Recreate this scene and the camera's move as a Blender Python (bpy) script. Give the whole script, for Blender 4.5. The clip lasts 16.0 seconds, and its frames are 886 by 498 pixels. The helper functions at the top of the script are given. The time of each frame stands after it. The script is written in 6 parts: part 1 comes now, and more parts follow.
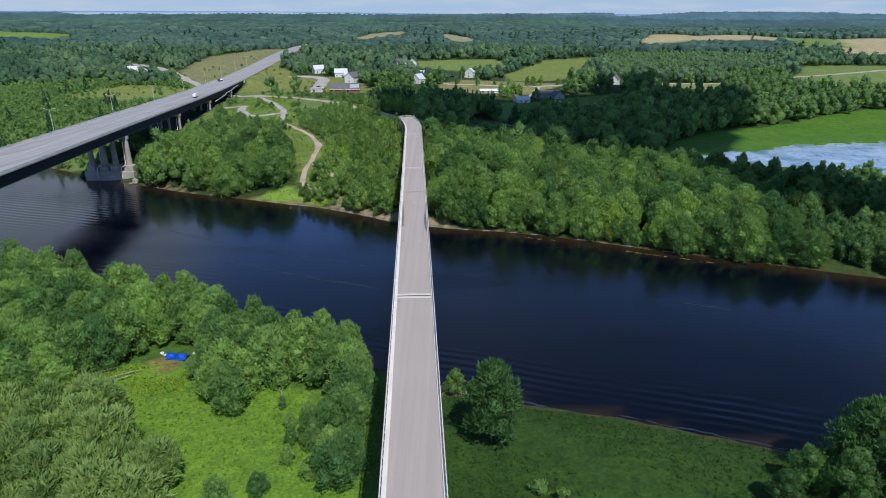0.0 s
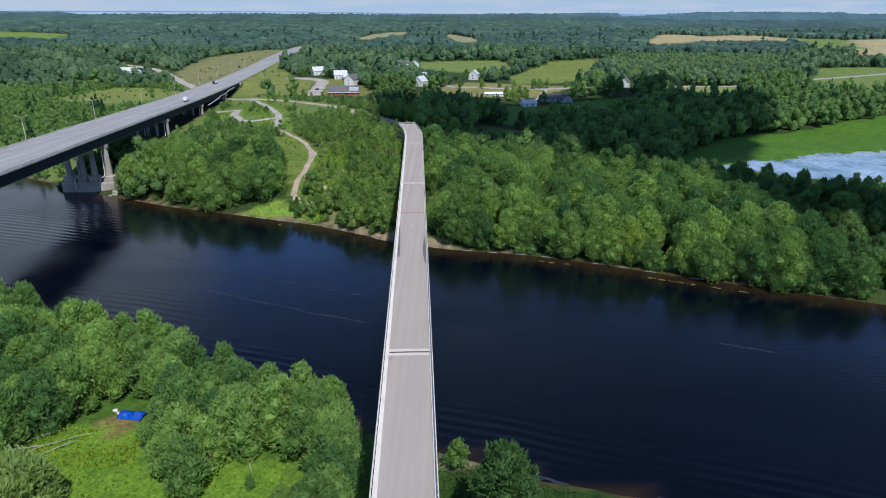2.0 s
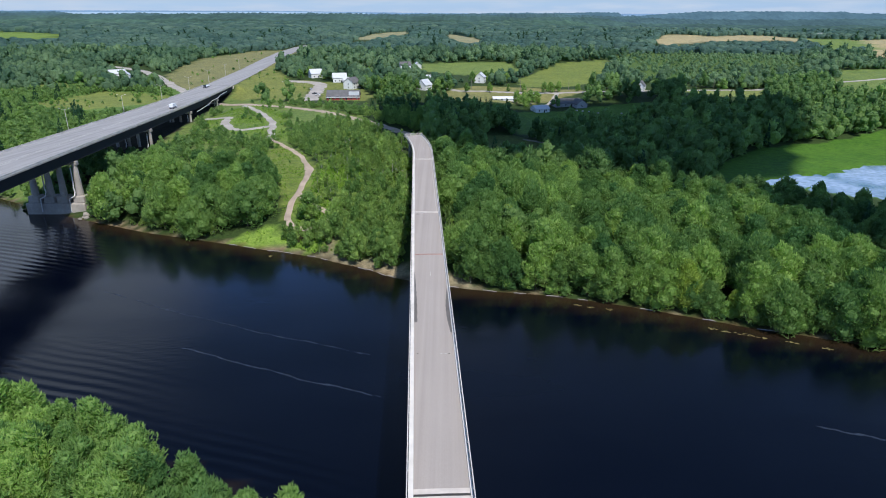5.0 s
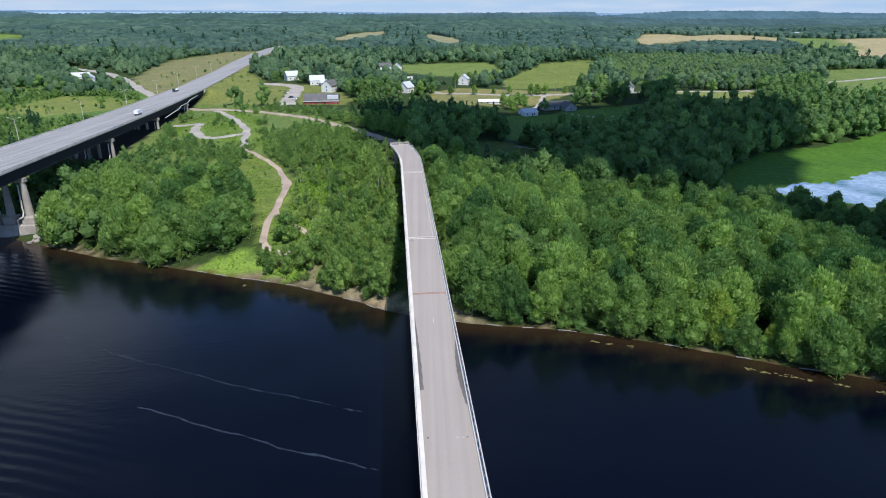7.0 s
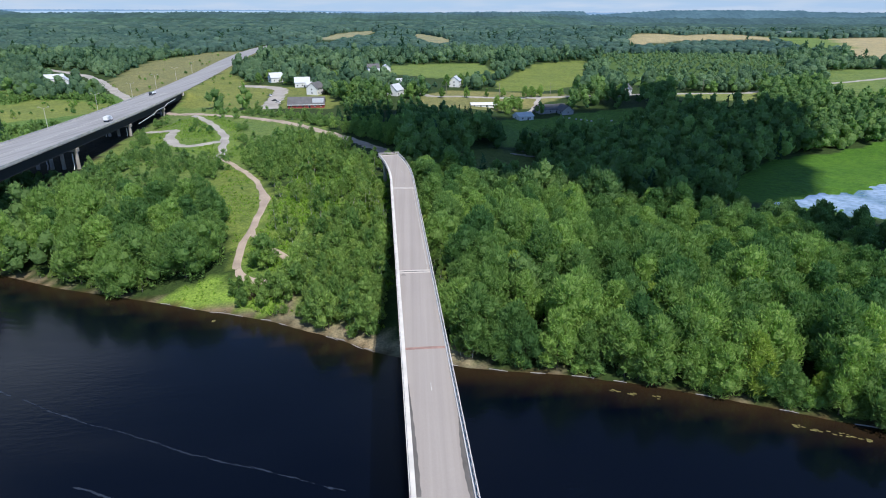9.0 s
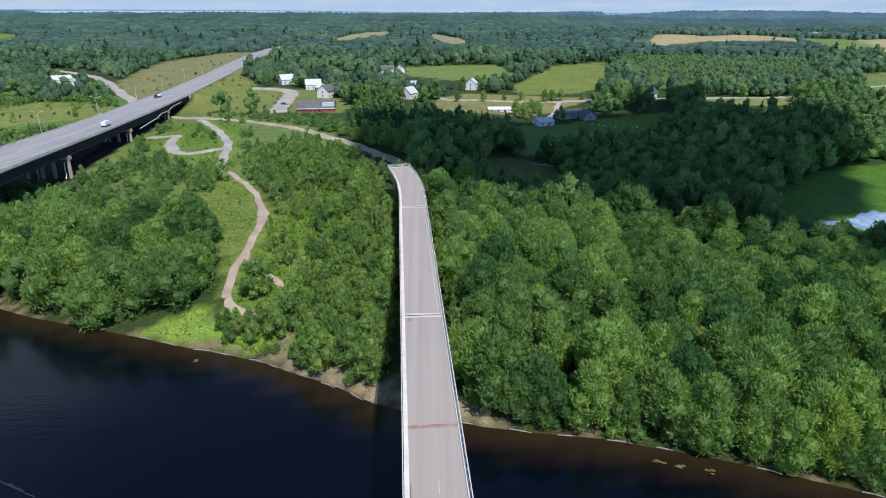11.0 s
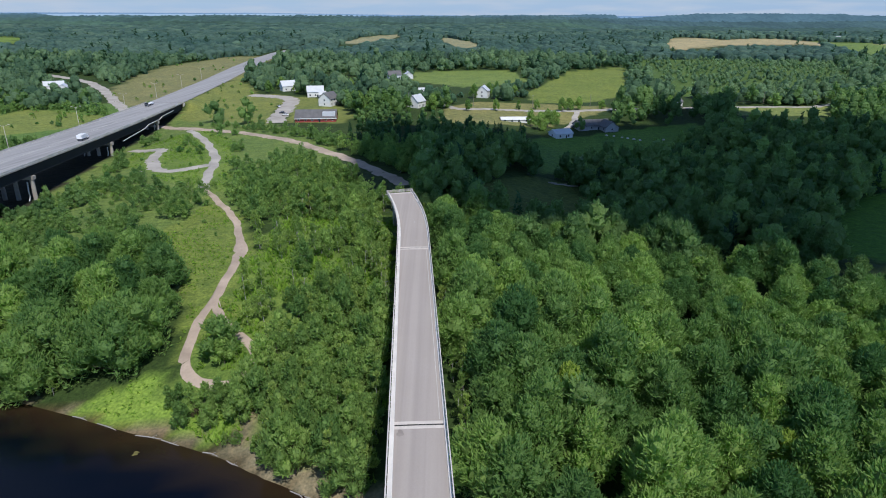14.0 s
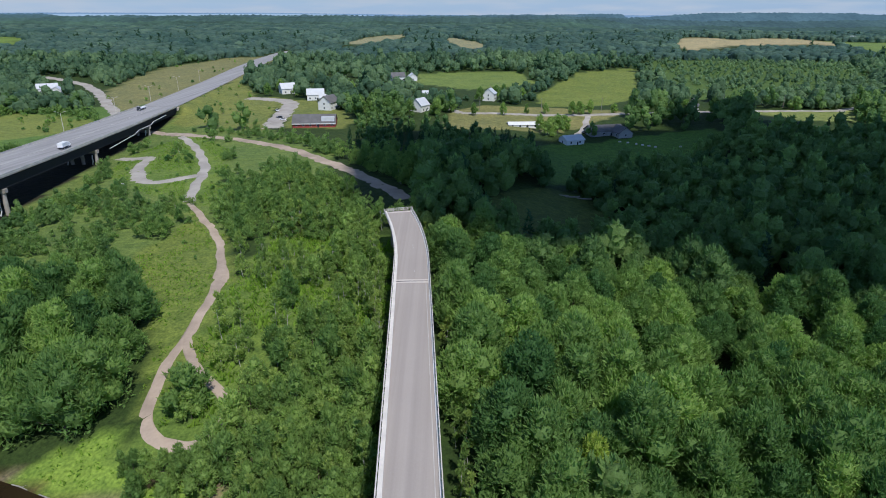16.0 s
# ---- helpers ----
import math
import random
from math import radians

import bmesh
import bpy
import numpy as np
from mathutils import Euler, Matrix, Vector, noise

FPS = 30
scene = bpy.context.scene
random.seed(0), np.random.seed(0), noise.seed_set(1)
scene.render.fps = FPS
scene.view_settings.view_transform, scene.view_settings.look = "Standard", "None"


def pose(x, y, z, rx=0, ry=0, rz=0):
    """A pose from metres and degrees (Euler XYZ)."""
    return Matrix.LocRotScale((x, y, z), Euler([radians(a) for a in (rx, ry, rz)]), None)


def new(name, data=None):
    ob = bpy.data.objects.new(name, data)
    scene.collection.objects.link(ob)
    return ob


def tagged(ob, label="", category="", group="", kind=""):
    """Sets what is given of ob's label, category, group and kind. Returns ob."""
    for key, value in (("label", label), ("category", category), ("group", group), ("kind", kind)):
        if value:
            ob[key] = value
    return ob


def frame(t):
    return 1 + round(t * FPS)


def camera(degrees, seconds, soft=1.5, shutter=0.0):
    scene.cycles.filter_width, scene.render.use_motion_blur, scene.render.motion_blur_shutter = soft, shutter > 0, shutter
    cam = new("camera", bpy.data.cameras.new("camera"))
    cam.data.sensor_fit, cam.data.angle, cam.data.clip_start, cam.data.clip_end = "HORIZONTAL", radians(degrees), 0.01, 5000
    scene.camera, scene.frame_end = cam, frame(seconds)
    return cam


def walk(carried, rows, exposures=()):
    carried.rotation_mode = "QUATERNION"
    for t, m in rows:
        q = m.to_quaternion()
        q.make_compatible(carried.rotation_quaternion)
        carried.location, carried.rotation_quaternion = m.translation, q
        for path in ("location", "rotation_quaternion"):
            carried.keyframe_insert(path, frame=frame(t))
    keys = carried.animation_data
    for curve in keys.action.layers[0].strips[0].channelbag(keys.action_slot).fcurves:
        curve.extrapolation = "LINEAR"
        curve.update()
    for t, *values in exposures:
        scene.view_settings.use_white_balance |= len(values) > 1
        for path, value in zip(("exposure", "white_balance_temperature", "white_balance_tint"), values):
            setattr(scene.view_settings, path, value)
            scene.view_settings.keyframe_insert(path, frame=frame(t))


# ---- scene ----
cam = camera(70.7, 16.0, soft=1.0)
METRES, EYE, TILT, LEAN, TURN = 184.0, 79.0, -20.6, 0.0, 0.0
ROWS = [
    (0.0, 0.0, 0.0, 0.0, -0.0, 0.0, 0.0),
    (0.5, 0.0006, 0.0304, 0.0112, 0.03, -0.01, -0.01),
    (1.0, 0.0014, 0.0604, 0.0225, 0.05, -0.01, -0.02),
    (1.5, 0.0023, 0.09, 0.0337, 0.09, -0.01, -0.04),
    (2.0, 0.0021, 0.1199, 0.0449, 0.29, -0.0, -0.13),
    (2.5, 0.0, 0.1494, 0.0563, 0.62, -0.0, -0.24),
    (3.0, -0.004, 0.1788, 0.0674, 0.92, 0.01, -0.34),
    (3.5, -0.0096, 0.2085, 0.0784, 0.99, 0.0, -0.36),
    (4.0, -0.0163, 0.2381, 0.0894, 0.86, -0.01, -0.32),
    (6.5, -0.0529, 0.3873, 0.1446, -1.28, -0.06, 0.49),
    (7.0, -0.0584, 0.4172, 0.1556, -1.76, -0.07, 0.69),
    (7.5, -0.062, 0.4474, 0.1669, -2.34, -0.1, 0.88),
    (8.0, -0.0631, 0.4771, 0.1781, -2.76, -0.13, 1.05),
    (8.5, -0.063, 0.5068, 0.189, -2.93, -0.15, 1.13),
    (9.0, -0.0622, 0.5361, 0.2, -2.69, -0.14, 1.02),
    (11.5, -0.0533, 0.6802, 0.2527, -1.14, -0.11, 0.42),
    (12.0, -0.0517, 0.709, 0.2635, -0.98, -0.12, 0.36),
    (12.5, -0.05, 0.7379, 0.2743, -0.76, -0.09, 0.26),
    (13.0, -0.0486, 0.767, 0.2852, -0.64, 0.05, 0.23),
    (13.5, -0.0474, 0.7963, 0.296, -0.54, 0.15, 0.18),
    (14.0, -0.0459, 0.8256, 0.3068, -0.44, 0.15, 0.15),
    (14.5, -0.0444, 0.8549, 0.3178, -0.32, 0.13, 0.12),
    (15.0, -0.0432, 0.8841, 0.3288, -0.27, 0.11, 0.11),
    (15.5, -0.0419, 0.9103, 0.3392, -0.25, 0.11, 0.13),
    (16.0, -0.0407, 0.9302, 0.3476, 0.07, 0.12, 0.03),
]
walk(cam, [(t, pose(0, 0, EYE, TILT, LEAN, TURN) @ pose(METRES * x, METRES * y, METRES * z, 90 + pitch, roll, yaw)) for t, x, y, z, yaw, pitch, roll in ROWS],
     exposures=[(0.0, 0.06, 6060, 10), (4.0, 0.16, 6060, 10), (7.5, 0.30, 6060, 10), (9.2, 0.27, 6060, 10), (12.5, 0.13, 6060, 10), (16.0, -0.04, 6060, 10)])

# ---- light ----
SUN_WAY = Vector((0.28, -0.66, 1.0)).normalized()      # towards the sun
sun_data = bpy.data.lights.new("sun", "SUN")
sun_data.energy, sun_data.angle, sun_data.color = 3.9, radians(0.55), (1.0, 0.955, 0.88)
sun = new("sun", sun_data)
sun.rotation_mode = "QUATERNION"
sun.rotation_quaternion = SUN_WAY.to_track_quat("Z", "Y")

world = bpy.data.worlds.new("sky")
scene.world = world
world.use_nodes = True
wn, wl = world.node_tree.nodes, world.node_tree.links
sky = wn.new("ShaderNodeTexSky")
sky.sky_type, sky.sun_disc = "NISHITA", False
sky.sun_elevation = math.asin(SUN_WAY.z)
sky.sun_rotation = math.atan2(SUN_WAY.x, SUN_WAY.y)
sky.altitude, sky.air_density, sky.dust_density, sky.ozone_density = 60, 1.0, 0.0, 2.0
wn["Background"].inputs["Strength"].default_value = 0.089
# fair-weather clouds, laid on a flat layer overhead
wc = wn.new("ShaderNodeTexCoord")
wsep = wn.new("ShaderNodeSeparateXYZ")
wl.new(wc.outputs["Generated"], wsep.inputs[0])
wz = wn.new("ShaderNodeMath"); wz.operation = "ADD"; wz.inputs[1].default_value = 0.12
wl.new(wsep.outputs["Z"], wz.inputs[0])
wflat = wn.new("ShaderNodeVectorMath"); wflat.operation = "DIVIDE"
wcomb = wn.new("ShaderNodeCombineXYZ")
for axis in "XYZ":
    wl.new(wz.outputs[0], wcomb.inputs[axis])
wl.new(wc.outputs["Generated"], wflat.inputs[0]); wl.new(wcomb.outputs[0], wflat.inputs[1])
wnoise = wn.new("ShaderNodeTexNoise")
wnoise.inputs["Scale"].default_value, wnoise.inputs["Detail"].default_value, wnoise.inputs["Roughness"].default_value = 1.3, 7, 0.55
wshift = wn.new("ShaderNodeVectorMath"); wshift.operation = "ADD"; wshift.inputs[1].default_value = (3.7, 1.2, 0.0)
wl.new(wflat.outputs[0], wshift.inputs[0]); wl.new(wshift.outputs[0], wnoise.inputs["Vector"])
wramp = wn.new("ShaderNodeValToRGB")
wramp.color_ramp.elements[0].position, wramp.color_ramp.elements[1].position = 0.54, 0.80
# a brighter bank of cloud beyond the viaduct
wbank = wn.new("ShaderNodeVectorMath"); wbank.operation = "DOT_PRODUCT"; wbank.inputs[1].default_value = Vector((-0.53, 0.80, 0.25)).normalized()
wl.new(wc.outputs["Generated"], wbank.inputs[0])
wnear = wn.new("ShaderNodeMapRange")
wnear.inputs["From Min"].default_value, wnear.inputs["From Max"].default_value, wnear.inputs["To Max"].default_value = 0.962, 0.993, 0.33
wl.new(wbank.outputs["Value"], wnear.inputs["Value"])
wsum = wn.new("ShaderNodeMath"); wsum.operation = "ADD"
wl.new(wnoise.outputs["Fac"], wsum.inputs[0]); wl.new(wnear.outputs[0], wsum.inputs[1])
# thin cloud crowding towards the horizon
wedge = wn.new("ShaderNodeMapRange")
wedge.inputs["From Max"].default_value, wedge.inputs["To Min"].default_value, wedge.inputs["To Max"].default_value = 0.10, 0.14, 0.0
wl.new(wsep.outputs["Z"], wedge.inputs["Value"])
wall_sky = wn.new("ShaderNodeMath"); wall_sky.operation = "ADD"
wl.new(wsum.outputs[0], wall_sky.inputs[0]); wl.new(wedge.outputs[0], wall_sky.inputs[1])
wl.new(wall_sky.outputs[0], wramp.inputs[0])
# pale blue air low over the skyline
wlow = wn.new("ShaderNodeMapRange")
wlow.inputs["From Min"].default_value, wlow.inputs["From Max"].default_value = 0.01, 0.22
wlow.inputs["To Min"].default_value, wlow.inputs["To Max"].default_value = 0.85, 0.0
wl.new(wsep.outputs["Z"], wlow.inputs["Value"])
wair = wn.new("ShaderNodeMixRGB")
wair.inputs["Color2"].default_value = (3.2, 4.9, 7.4, 1)
wl.new(wlow.outputs[0], wair.inputs["Fac"]); wl.new(sky.outputs[0], wair.inputs["Color1"])
# the deep blue of the open sky between the clouds and the horizon
wdeep = wn.new("ShaderNodeValToRGB")
stops = wdeep.color_ramp.elements
stops[0].position, stops[0].color, stops[1].position, stops[1].color = 0.06, (0, 0, 0, 1), 0.22, (0.85, 0.85, 0.85, 1)
for place, k in ((0.33, 0.7), (0.46, 0.0)):
    e = stops.new(place); e.color = (k, k, k, 1)
wl.new(wsep.outputs["Z"], wdeep.inputs[0])
wblue = wn.new("ShaderNodeMixRGB")
wblue.inputs["Color2"].default_value = (2.4, 5.2, 13.5, 1)
wl.new(wdeep.outputs[0], wblue.inputs["Fac"]); wl.new(wair.outputs[0], wblue.inputs["Color1"])
wmix = wn.new("ShaderNodeMixRGB")
wmix.inputs["Color2"].default_value = (5.4, 6.2, 7.3, 1)
wl.new(wramp.outputs[0], wmix.inputs["Fac"]); wl.new(wblue.outputs[0], wmix.inputs["Color1"])
wl.new(wmix.outputs[0], wn["Background"].inputs["Color"])

# ---- materials ----
def shader(name, rough=0.8, metal=0.0, spec=0.5):
    m = bpy.data.materials.new(name)
    m.use_nodes = True
    b = m.node_tree.nodes["Principled BSDF"]
    b.inputs["Roughness"].default_value, b.inputs["Metallic"].default_value = rough, metal
    b.inputs["Specular IOR Level"].default_value = spec
    return m, m.node_tree.nodes, m.node_tree.links, b


def noise_node(n, l, scale, detail=4, vector=None, rough=0.55):
    t = n.new("ShaderNodeTexNoise")
    t.inputs["Scale"].default_value, t.inputs["Detail"].default_value, t.inputs["Roughness"].default_value = scale, detail, rough
    if vector is None:
        vector = n.new("ShaderNodeTexCoord").outputs["Object"]
    l.new(vector, t.inputs["Vector"])
    return t.outputs["Fac"]


def ramp(n, l, fac, stops):
    r = n.new("ShaderNodeValToRGB")
    e = r.color_ramp.elements
    while len(e) < len(stops):
        e.new(0.5)
    for el, (p, c) in zip(e, stops):
        el.position, el.color = p, (*c, 1)
    l.new(fac, r.inputs[0])
    return r.outputs[0]


def mixed(n, l, kind, fac, a, b):
    m = n.new("ShaderNodeMixRGB")
    m.blend_type = kind
    for s, v in (("Fac", fac), ("Color1", a), ("Color2", b)):
        if isinstance(v, (int, float)):
            m.inputs[s].default_value = v
        elif isinstance(v, tuple):
            m.inputs[s].default_value = (*v, 1)
        else:
            l.new(v, m.inputs[s])
    return m.outputs[0]


def bump(n, l, b, height, strength, distance):
    k = n.new("ShaderNodeBump")
    k.inputs["Strength"].default_value, k.inputs["Distance"].default_value = strength, distance
    l.new(height, k.inputs["Height"]); l.new(k.outputs[0], b.inputs["Normal"])


def plain(name, colour, rough=0.7, metal=0.0, grain=3.0, stain=0.25, amount=0.25, relief=0.02):
    """Colour with stains at one scale and grain at another, and a fine relief."""
    m, n, l, b = shader(name, rough, metal)
    big, small = noise_node(n, l, stain, 5), noise_node(n, l, grain, 3)
    lo = tuple(c * (1 - amount) for c in colour)
    hi = tuple(min(1, c * (1 + amount)) for c in colour)
    c = ramp(n, l, big, [(0.3, lo), (0.7, hi)])
    c = mixed(n, l, "MULTIPLY", amount, c, ramp(n, l, small, [(0.3, (0.6, 0.6, 0.6)), (0.7, (1, 1, 1))]))
    l.new(c, b.inputs["Base Color"])
    if relief:
        bump(n, l, b, small, 0.4, relief)
    return m


def leaf_material(name, dark, light, per_object, mottle=0.0, depth=0.0, vary=0.6):
    m, n, l, b = shader(name, 0.66, 0, 0.2)
    if per_object:
        tree = n.new("ShaderNodeObjectInfo").outputs["Random"]
    else:
        a = n.new("ShaderNodeAttribute"); a.attribute_name = "tint"; tree = a.outputs["Fac"]
    c = ramp(n, l, tree, [(0.0, dark), (0.55, tuple((p + q) / 2 for p, q in zip(dark, light))), (1.0, light)])
    leaf = n.new("ShaderNodeNewGeometry").outputs["Random Per Island"]
    c = mixed(n, l, "MULTIPLY", vary, c, ramp(n, l, leaf, [(0.0, (0.8, 0.83, 0.8)), (0.6, (1.04, 1.04, 1.04)), (1.0, (1.25, 1.22, 1.12))]))
    if mottle:
        spots = noise_node(n, l, mottle, 5, None, 0.7)
        c = mixed(n, l, "MULTIPLY", 1.0, c, ramp(n, l, spots, [(0.34, (0.78, 0.8, 0.8)), (0.64, (1.16, 1.14, 1.10))]))
        if depth > 0.2:
            bump(n, l, b, spots, 1.0, depth)
    l.new(c, b.inputs["Base Color"])
    tr = n.new("ShaderNodeBsdfTranslucent")
    l.new(mixed(n, l, "MULTIPLY", 1.0, c, (1.15, 1.36, 0.88)), tr.inputs["Color"])
    mix = n.new("ShaderNodeMixShader"); mix.inputs[0].default_value = 0.44
    l.new(b.outputs[0], mix.inputs[1]); l.new(tr.outputs[0], mix.inputs[2])
    l.new(mix.outputs[0], n["Material Output"].inputs["Surface"])
    return m


def ground_material():
    m, n, l, b = shader("meadow_and_soil", 0.9, 0, 0.2)
    a = n.new("ShaderNodeAttribute"); a.attribute_name = "cover"
    fine, tuft, wide = noise_node(n, l, 1.6, 5), noise_node(n, l, 0.35, 4), noise_node(n, l, 0.05, 4)
    c = mixed(n, l, "MULTIPLY", 0.8, a.outputs["Color"], ramp(n, l, fine, [(0.3, (0.45, 0.5, 0.45)), (0.7, (1.25, 1.2, 1.1))]))
    c = mixed(n, l, "MULTIPLY", 0.8, c, ramp(n, l, tuft, [(0.3, (0.6, 0.66, 0.62)), (0.65, (1.15, 1.12, 1.0))]))
    c = mixed(n, l, "MULTIPLY", 0.7, c, ramp(n, l, wide, [(0.3, (0.72, 0.8, 0.7)), (0.7, (1.2, 1.1, 0.95))]))
    l.new(c, b.inputs["Base Color"])
    bump(n, l, b, tuft, 0.9, 0.8)
    return m


def water_material(name, deep, ripple):
    m, n, l, b = shader(name, 0.06, 0, 0.5)
    b.inputs["IOR"].default_value = 1.33
    depth = n.new("ShaderNodeAttribute"); depth.attribute_name = "shallow"
    l.new(mixed(n, l, "MIX", depth.outputs["Fac"], deep, (0.032, 0.020, 0.0095)), b.inputs["Base Color"])
    co = n.new("ShaderNodeTexCoord").outputs["Object"]
    mp = n.new("ShaderNodeMapping"); mp.inputs["Rotation"].default_value = (0, 0, radians(-22)); mp.inputs["Scale"].default_value = (0.35, 1.0, 1.0)
    l.new(co, mp.inputs[0])
    small, wide = noise_node(n, l, 0.9, 4, mp.outputs[0]), noise_node(n, l, 0.03, 3, co)
    h = mixed(n, l, "MULTIPLY", 1.0, small, ramp(n, l, wide, [(0.35, (0.15, 0.15, 0.15)), (0.65, (1, 1, 1))]))
    swell = n.new("ShaderNodeAttribute"); swell.attribute_name = "swell"
    wv = n.new("ShaderNodeTexWave"); wv.bands_direction = "Y"
    wv.inputs["Scale"].default_value, wv.inputs["Distortion"].default_value, wv.inputs["Detail Scale"].default_value = 0.11, 5.0, 0.25
    mp2 = n.new("ShaderNodeMapping"); mp2.inputs["Rotation"].default_value = (0, 0, radians(17))
    l.new(co, mp2.inputs[0]); l.new(mp2.outputs[0], wv.inputs["Vector"])
    h = mixed(n, l, "ADD", swell.outputs["Fac"], h, mixed(n, l, "MULTIPLY", 1.0, wv.outputs["Color"], (4.0, 4.0, 4.0)))
    bump(n, l, b, h, 0.5, ripple)
    # long cat's-paws where the wind roughens the surface
    paws = n.new("ShaderNodeMapping"); paws.inputs["Rotation"].default_value = (0, 0, radians(24)); paws.inputs["Scale"].default_value = (0.4, 1.0, 1.0)
    l.new(co, paws.inputs[0])
    l.new(ramp(n, l, noise_node(n, l, 0.022, 5, paws.outputs[0], 0.6), [(0.42, (0.11, 0.11, 0.11)), (0.66, (0.30, 0.30, 0.30))]), b.inputs["Roughness"])
    return m


def streaked(name, colour, across_scale, along_scale, amount):
    """Asphalt worn in streaks along the way of travel."""
    m, n, l, b = shader(name, 0.9, 0, 0.3)
    co = n.new("ShaderNodeTexCoord").outputs["Object"]
    mp = n.new("ShaderNodeMapping"); mp.inputs["Rotation"].default_value = (0, 0, radians(2.5)); mp.inputs["Scale"].default_value = (across_scale, along_scale, 1.0)
    l.new(co, mp.inputs[0])
    streak, grain, patch = noise_node(n, l, 1.0, 4, mp.outputs[0]), noise_node(n, l, 6.0, 3, co), noise_node(n, l, 0.08, 3, co)
    c = ramp(n, l, streak, [(0.3, tuple(v * (1 - amount) for v in colour)), (0.7, tuple(v * (1 + amount) for v in colour))])
    c = mixed(n, l, "MULTIPLY", 0.25, c, ramp(n, l, grain, [(0.3, (0.7, 0.7, 0.7)), (0.7, (1, 1, 1))]))
    c = mixed(n, l, "MULTIPLY", 0.3, c, ramp(n, l, patch, [(0.3, (0.85, 0.84, 0.84)), (0.7, (1, 1, 1))]))
    l.new(c, b.inputs["Base Color"])
    bump(n, l, b, grain, 0.3, 0.01)
    return m


M_GROUND = ground_material()
M_WATER = water_material("river_water", (0.0008, 0.0018, 0.0062), 0.08)
def pond_material():
    m, n, l, b = shader("pond_pads_and_painted_reflection", 0.16, 0, 0.5)
    wide, fine = noise_node(n, l, 0.045, 5), noise_node(n, l, 0.35, 4)
    # green is lily pads; the pale blue-grey paints the sky's reflection
    c = ramp(n, l, wide, [(0.36, (0.10, 0.16, 0.09)), (0.47, (0.25, 0.31, 0.33)), (0.66, (0.40, 0.46, 0.50))])
    l.new(mixed(n, l, "MULTIPLY", 0.8, c, ramp(n, l, fine, [(0.35, (0.6, 0.68, 0.6)), (0.6, (1.15, 1.15, 1.15))])), b.inputs["Base Color"])
    return m


M_POND = pond_material()
M_DECK = streaked("worn_grey_asphalt", (0.40, 0.348, 0.31), 1.1, 0.012, 0.075)
M_HIGHWAY = streaked("highway_asphalt", (0.335, 0.323, 0.32), 0.55, 0.006, 0.2)
M_CONCRETE = plain("pale_concrete", (0.62, 0.55, 0.49), 0.85, 0, 2.0, 0.3, 0.18, 0.01)
M_PIER = plain("weathered_concrete", (0.37, 0.33, 0.285), 0.9, 0, 1.2, 0.15, 0.25, 0.03)
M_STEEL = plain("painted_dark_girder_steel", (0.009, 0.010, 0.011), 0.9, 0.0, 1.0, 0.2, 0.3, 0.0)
M_PARAPET = plain("weathered_parapet_concrete", (0.50, 0.47, 0.43), 0.9, 0, 1.5, 0.2, 0.2, 0.01)
M_RAIL = plain("galvanised_rail", (0.64, 0.585, 0.53), 0.75, 0.0, 6.0, 0.6, 0.15, 0.0)
M_RUST = plain("rusty_red_joint", (0.36, 0.22, 0.18), 0.85, 0, 3.0, 0.6, 0.35, 0.01)
M_DARK = plain("dark_joint_gap", (0.05, 0.045, 0.04), 0.9, 0, 3.0, 0.5, 0.2, 0.0)
M_STAIN = plain("damp_silt_stain", (0.14, 0.125, 0.115), 0.8, 0, 2.0, 0.4, 0.2, 0.0)
M_STAIN2 = plain("patched_asphalt", (0.28, 0.24, 0.21), 0.85, 0, 2.0, 0.4, 0.15, 0.0)
M_PAINT = plain("worn_white_road_paint", (0.53, 0.50, 0.46), 0.8, 0, 3.0, 0.5, 0.2, 0.0)
M_DIRT = plain("pinkish_gravel", (0.43, 0.335, 0.265), 0.95, 0, 1.5, 0.12, 0.25, 0.04)
M_GRAVEL = plain("grey_gravel", (0.40, 0.36, 0.32), 0.95, 0, 1.5, 0.12, 0.2, 0.04)
M_DEAD = plain("silvery_dead_wood", (0.36, 0.33, 0.30), 0.9, 0, 3.0, 0.6, 0.25, 0.02)
M_BARK = plain("grey_brown_bark", (0.13, 0.10, 0.075), 0.95, 0, 4.0, 0.8, 0.35, 0.03)
M_BIRCH = plain("pale_birch_bark", (0.50, 0.47, 0.42), 0.85, 0, 4.0, 1.2, 0.3, 0.01)
M_LEAF = leaf_material("maple_leaves", (0.084, 0.182, 0.06), (0.29, 0.415, 0.112), True, 3.2, 0.05)
M_ASHLEAF = leaf_material("ash_maple_leaves", (0.105, 0.215, 0.072), (0.315, 0.455, 0.125), True, 3.2, 0.05)
M_BUSH = leaf_material("young_birch_leaves", (0.185, 0.285, 0.08), (0.36, 0.45, 0.125), True, 3.6, 0.05)
M_WOOD = leaf_material("woodland_leaves", (0.095, 0.185, 0.065), (0.255, 0.375, 0.115), False, 1.7, 0.5)
M_FIR = leaf_material("spruce_needles", (0.035, 0.085, 0.045), (0.06, 0.125, 0.06), False)
# leaf colour shifted to blue: distance haze painted on the far woods
M_FARWOOD = leaf_material("hazed_distant_leaves", (0.082, 0.165, 0.143), (0.19, 0.295, 0.215), False, 0.22, 4.0)
M_POPLAR = leaf_material("dark_poplar_leaves", (0.07, 0.145, 0.05), (0.14, 0.25, 0.07), True, 3.2, 0.05)
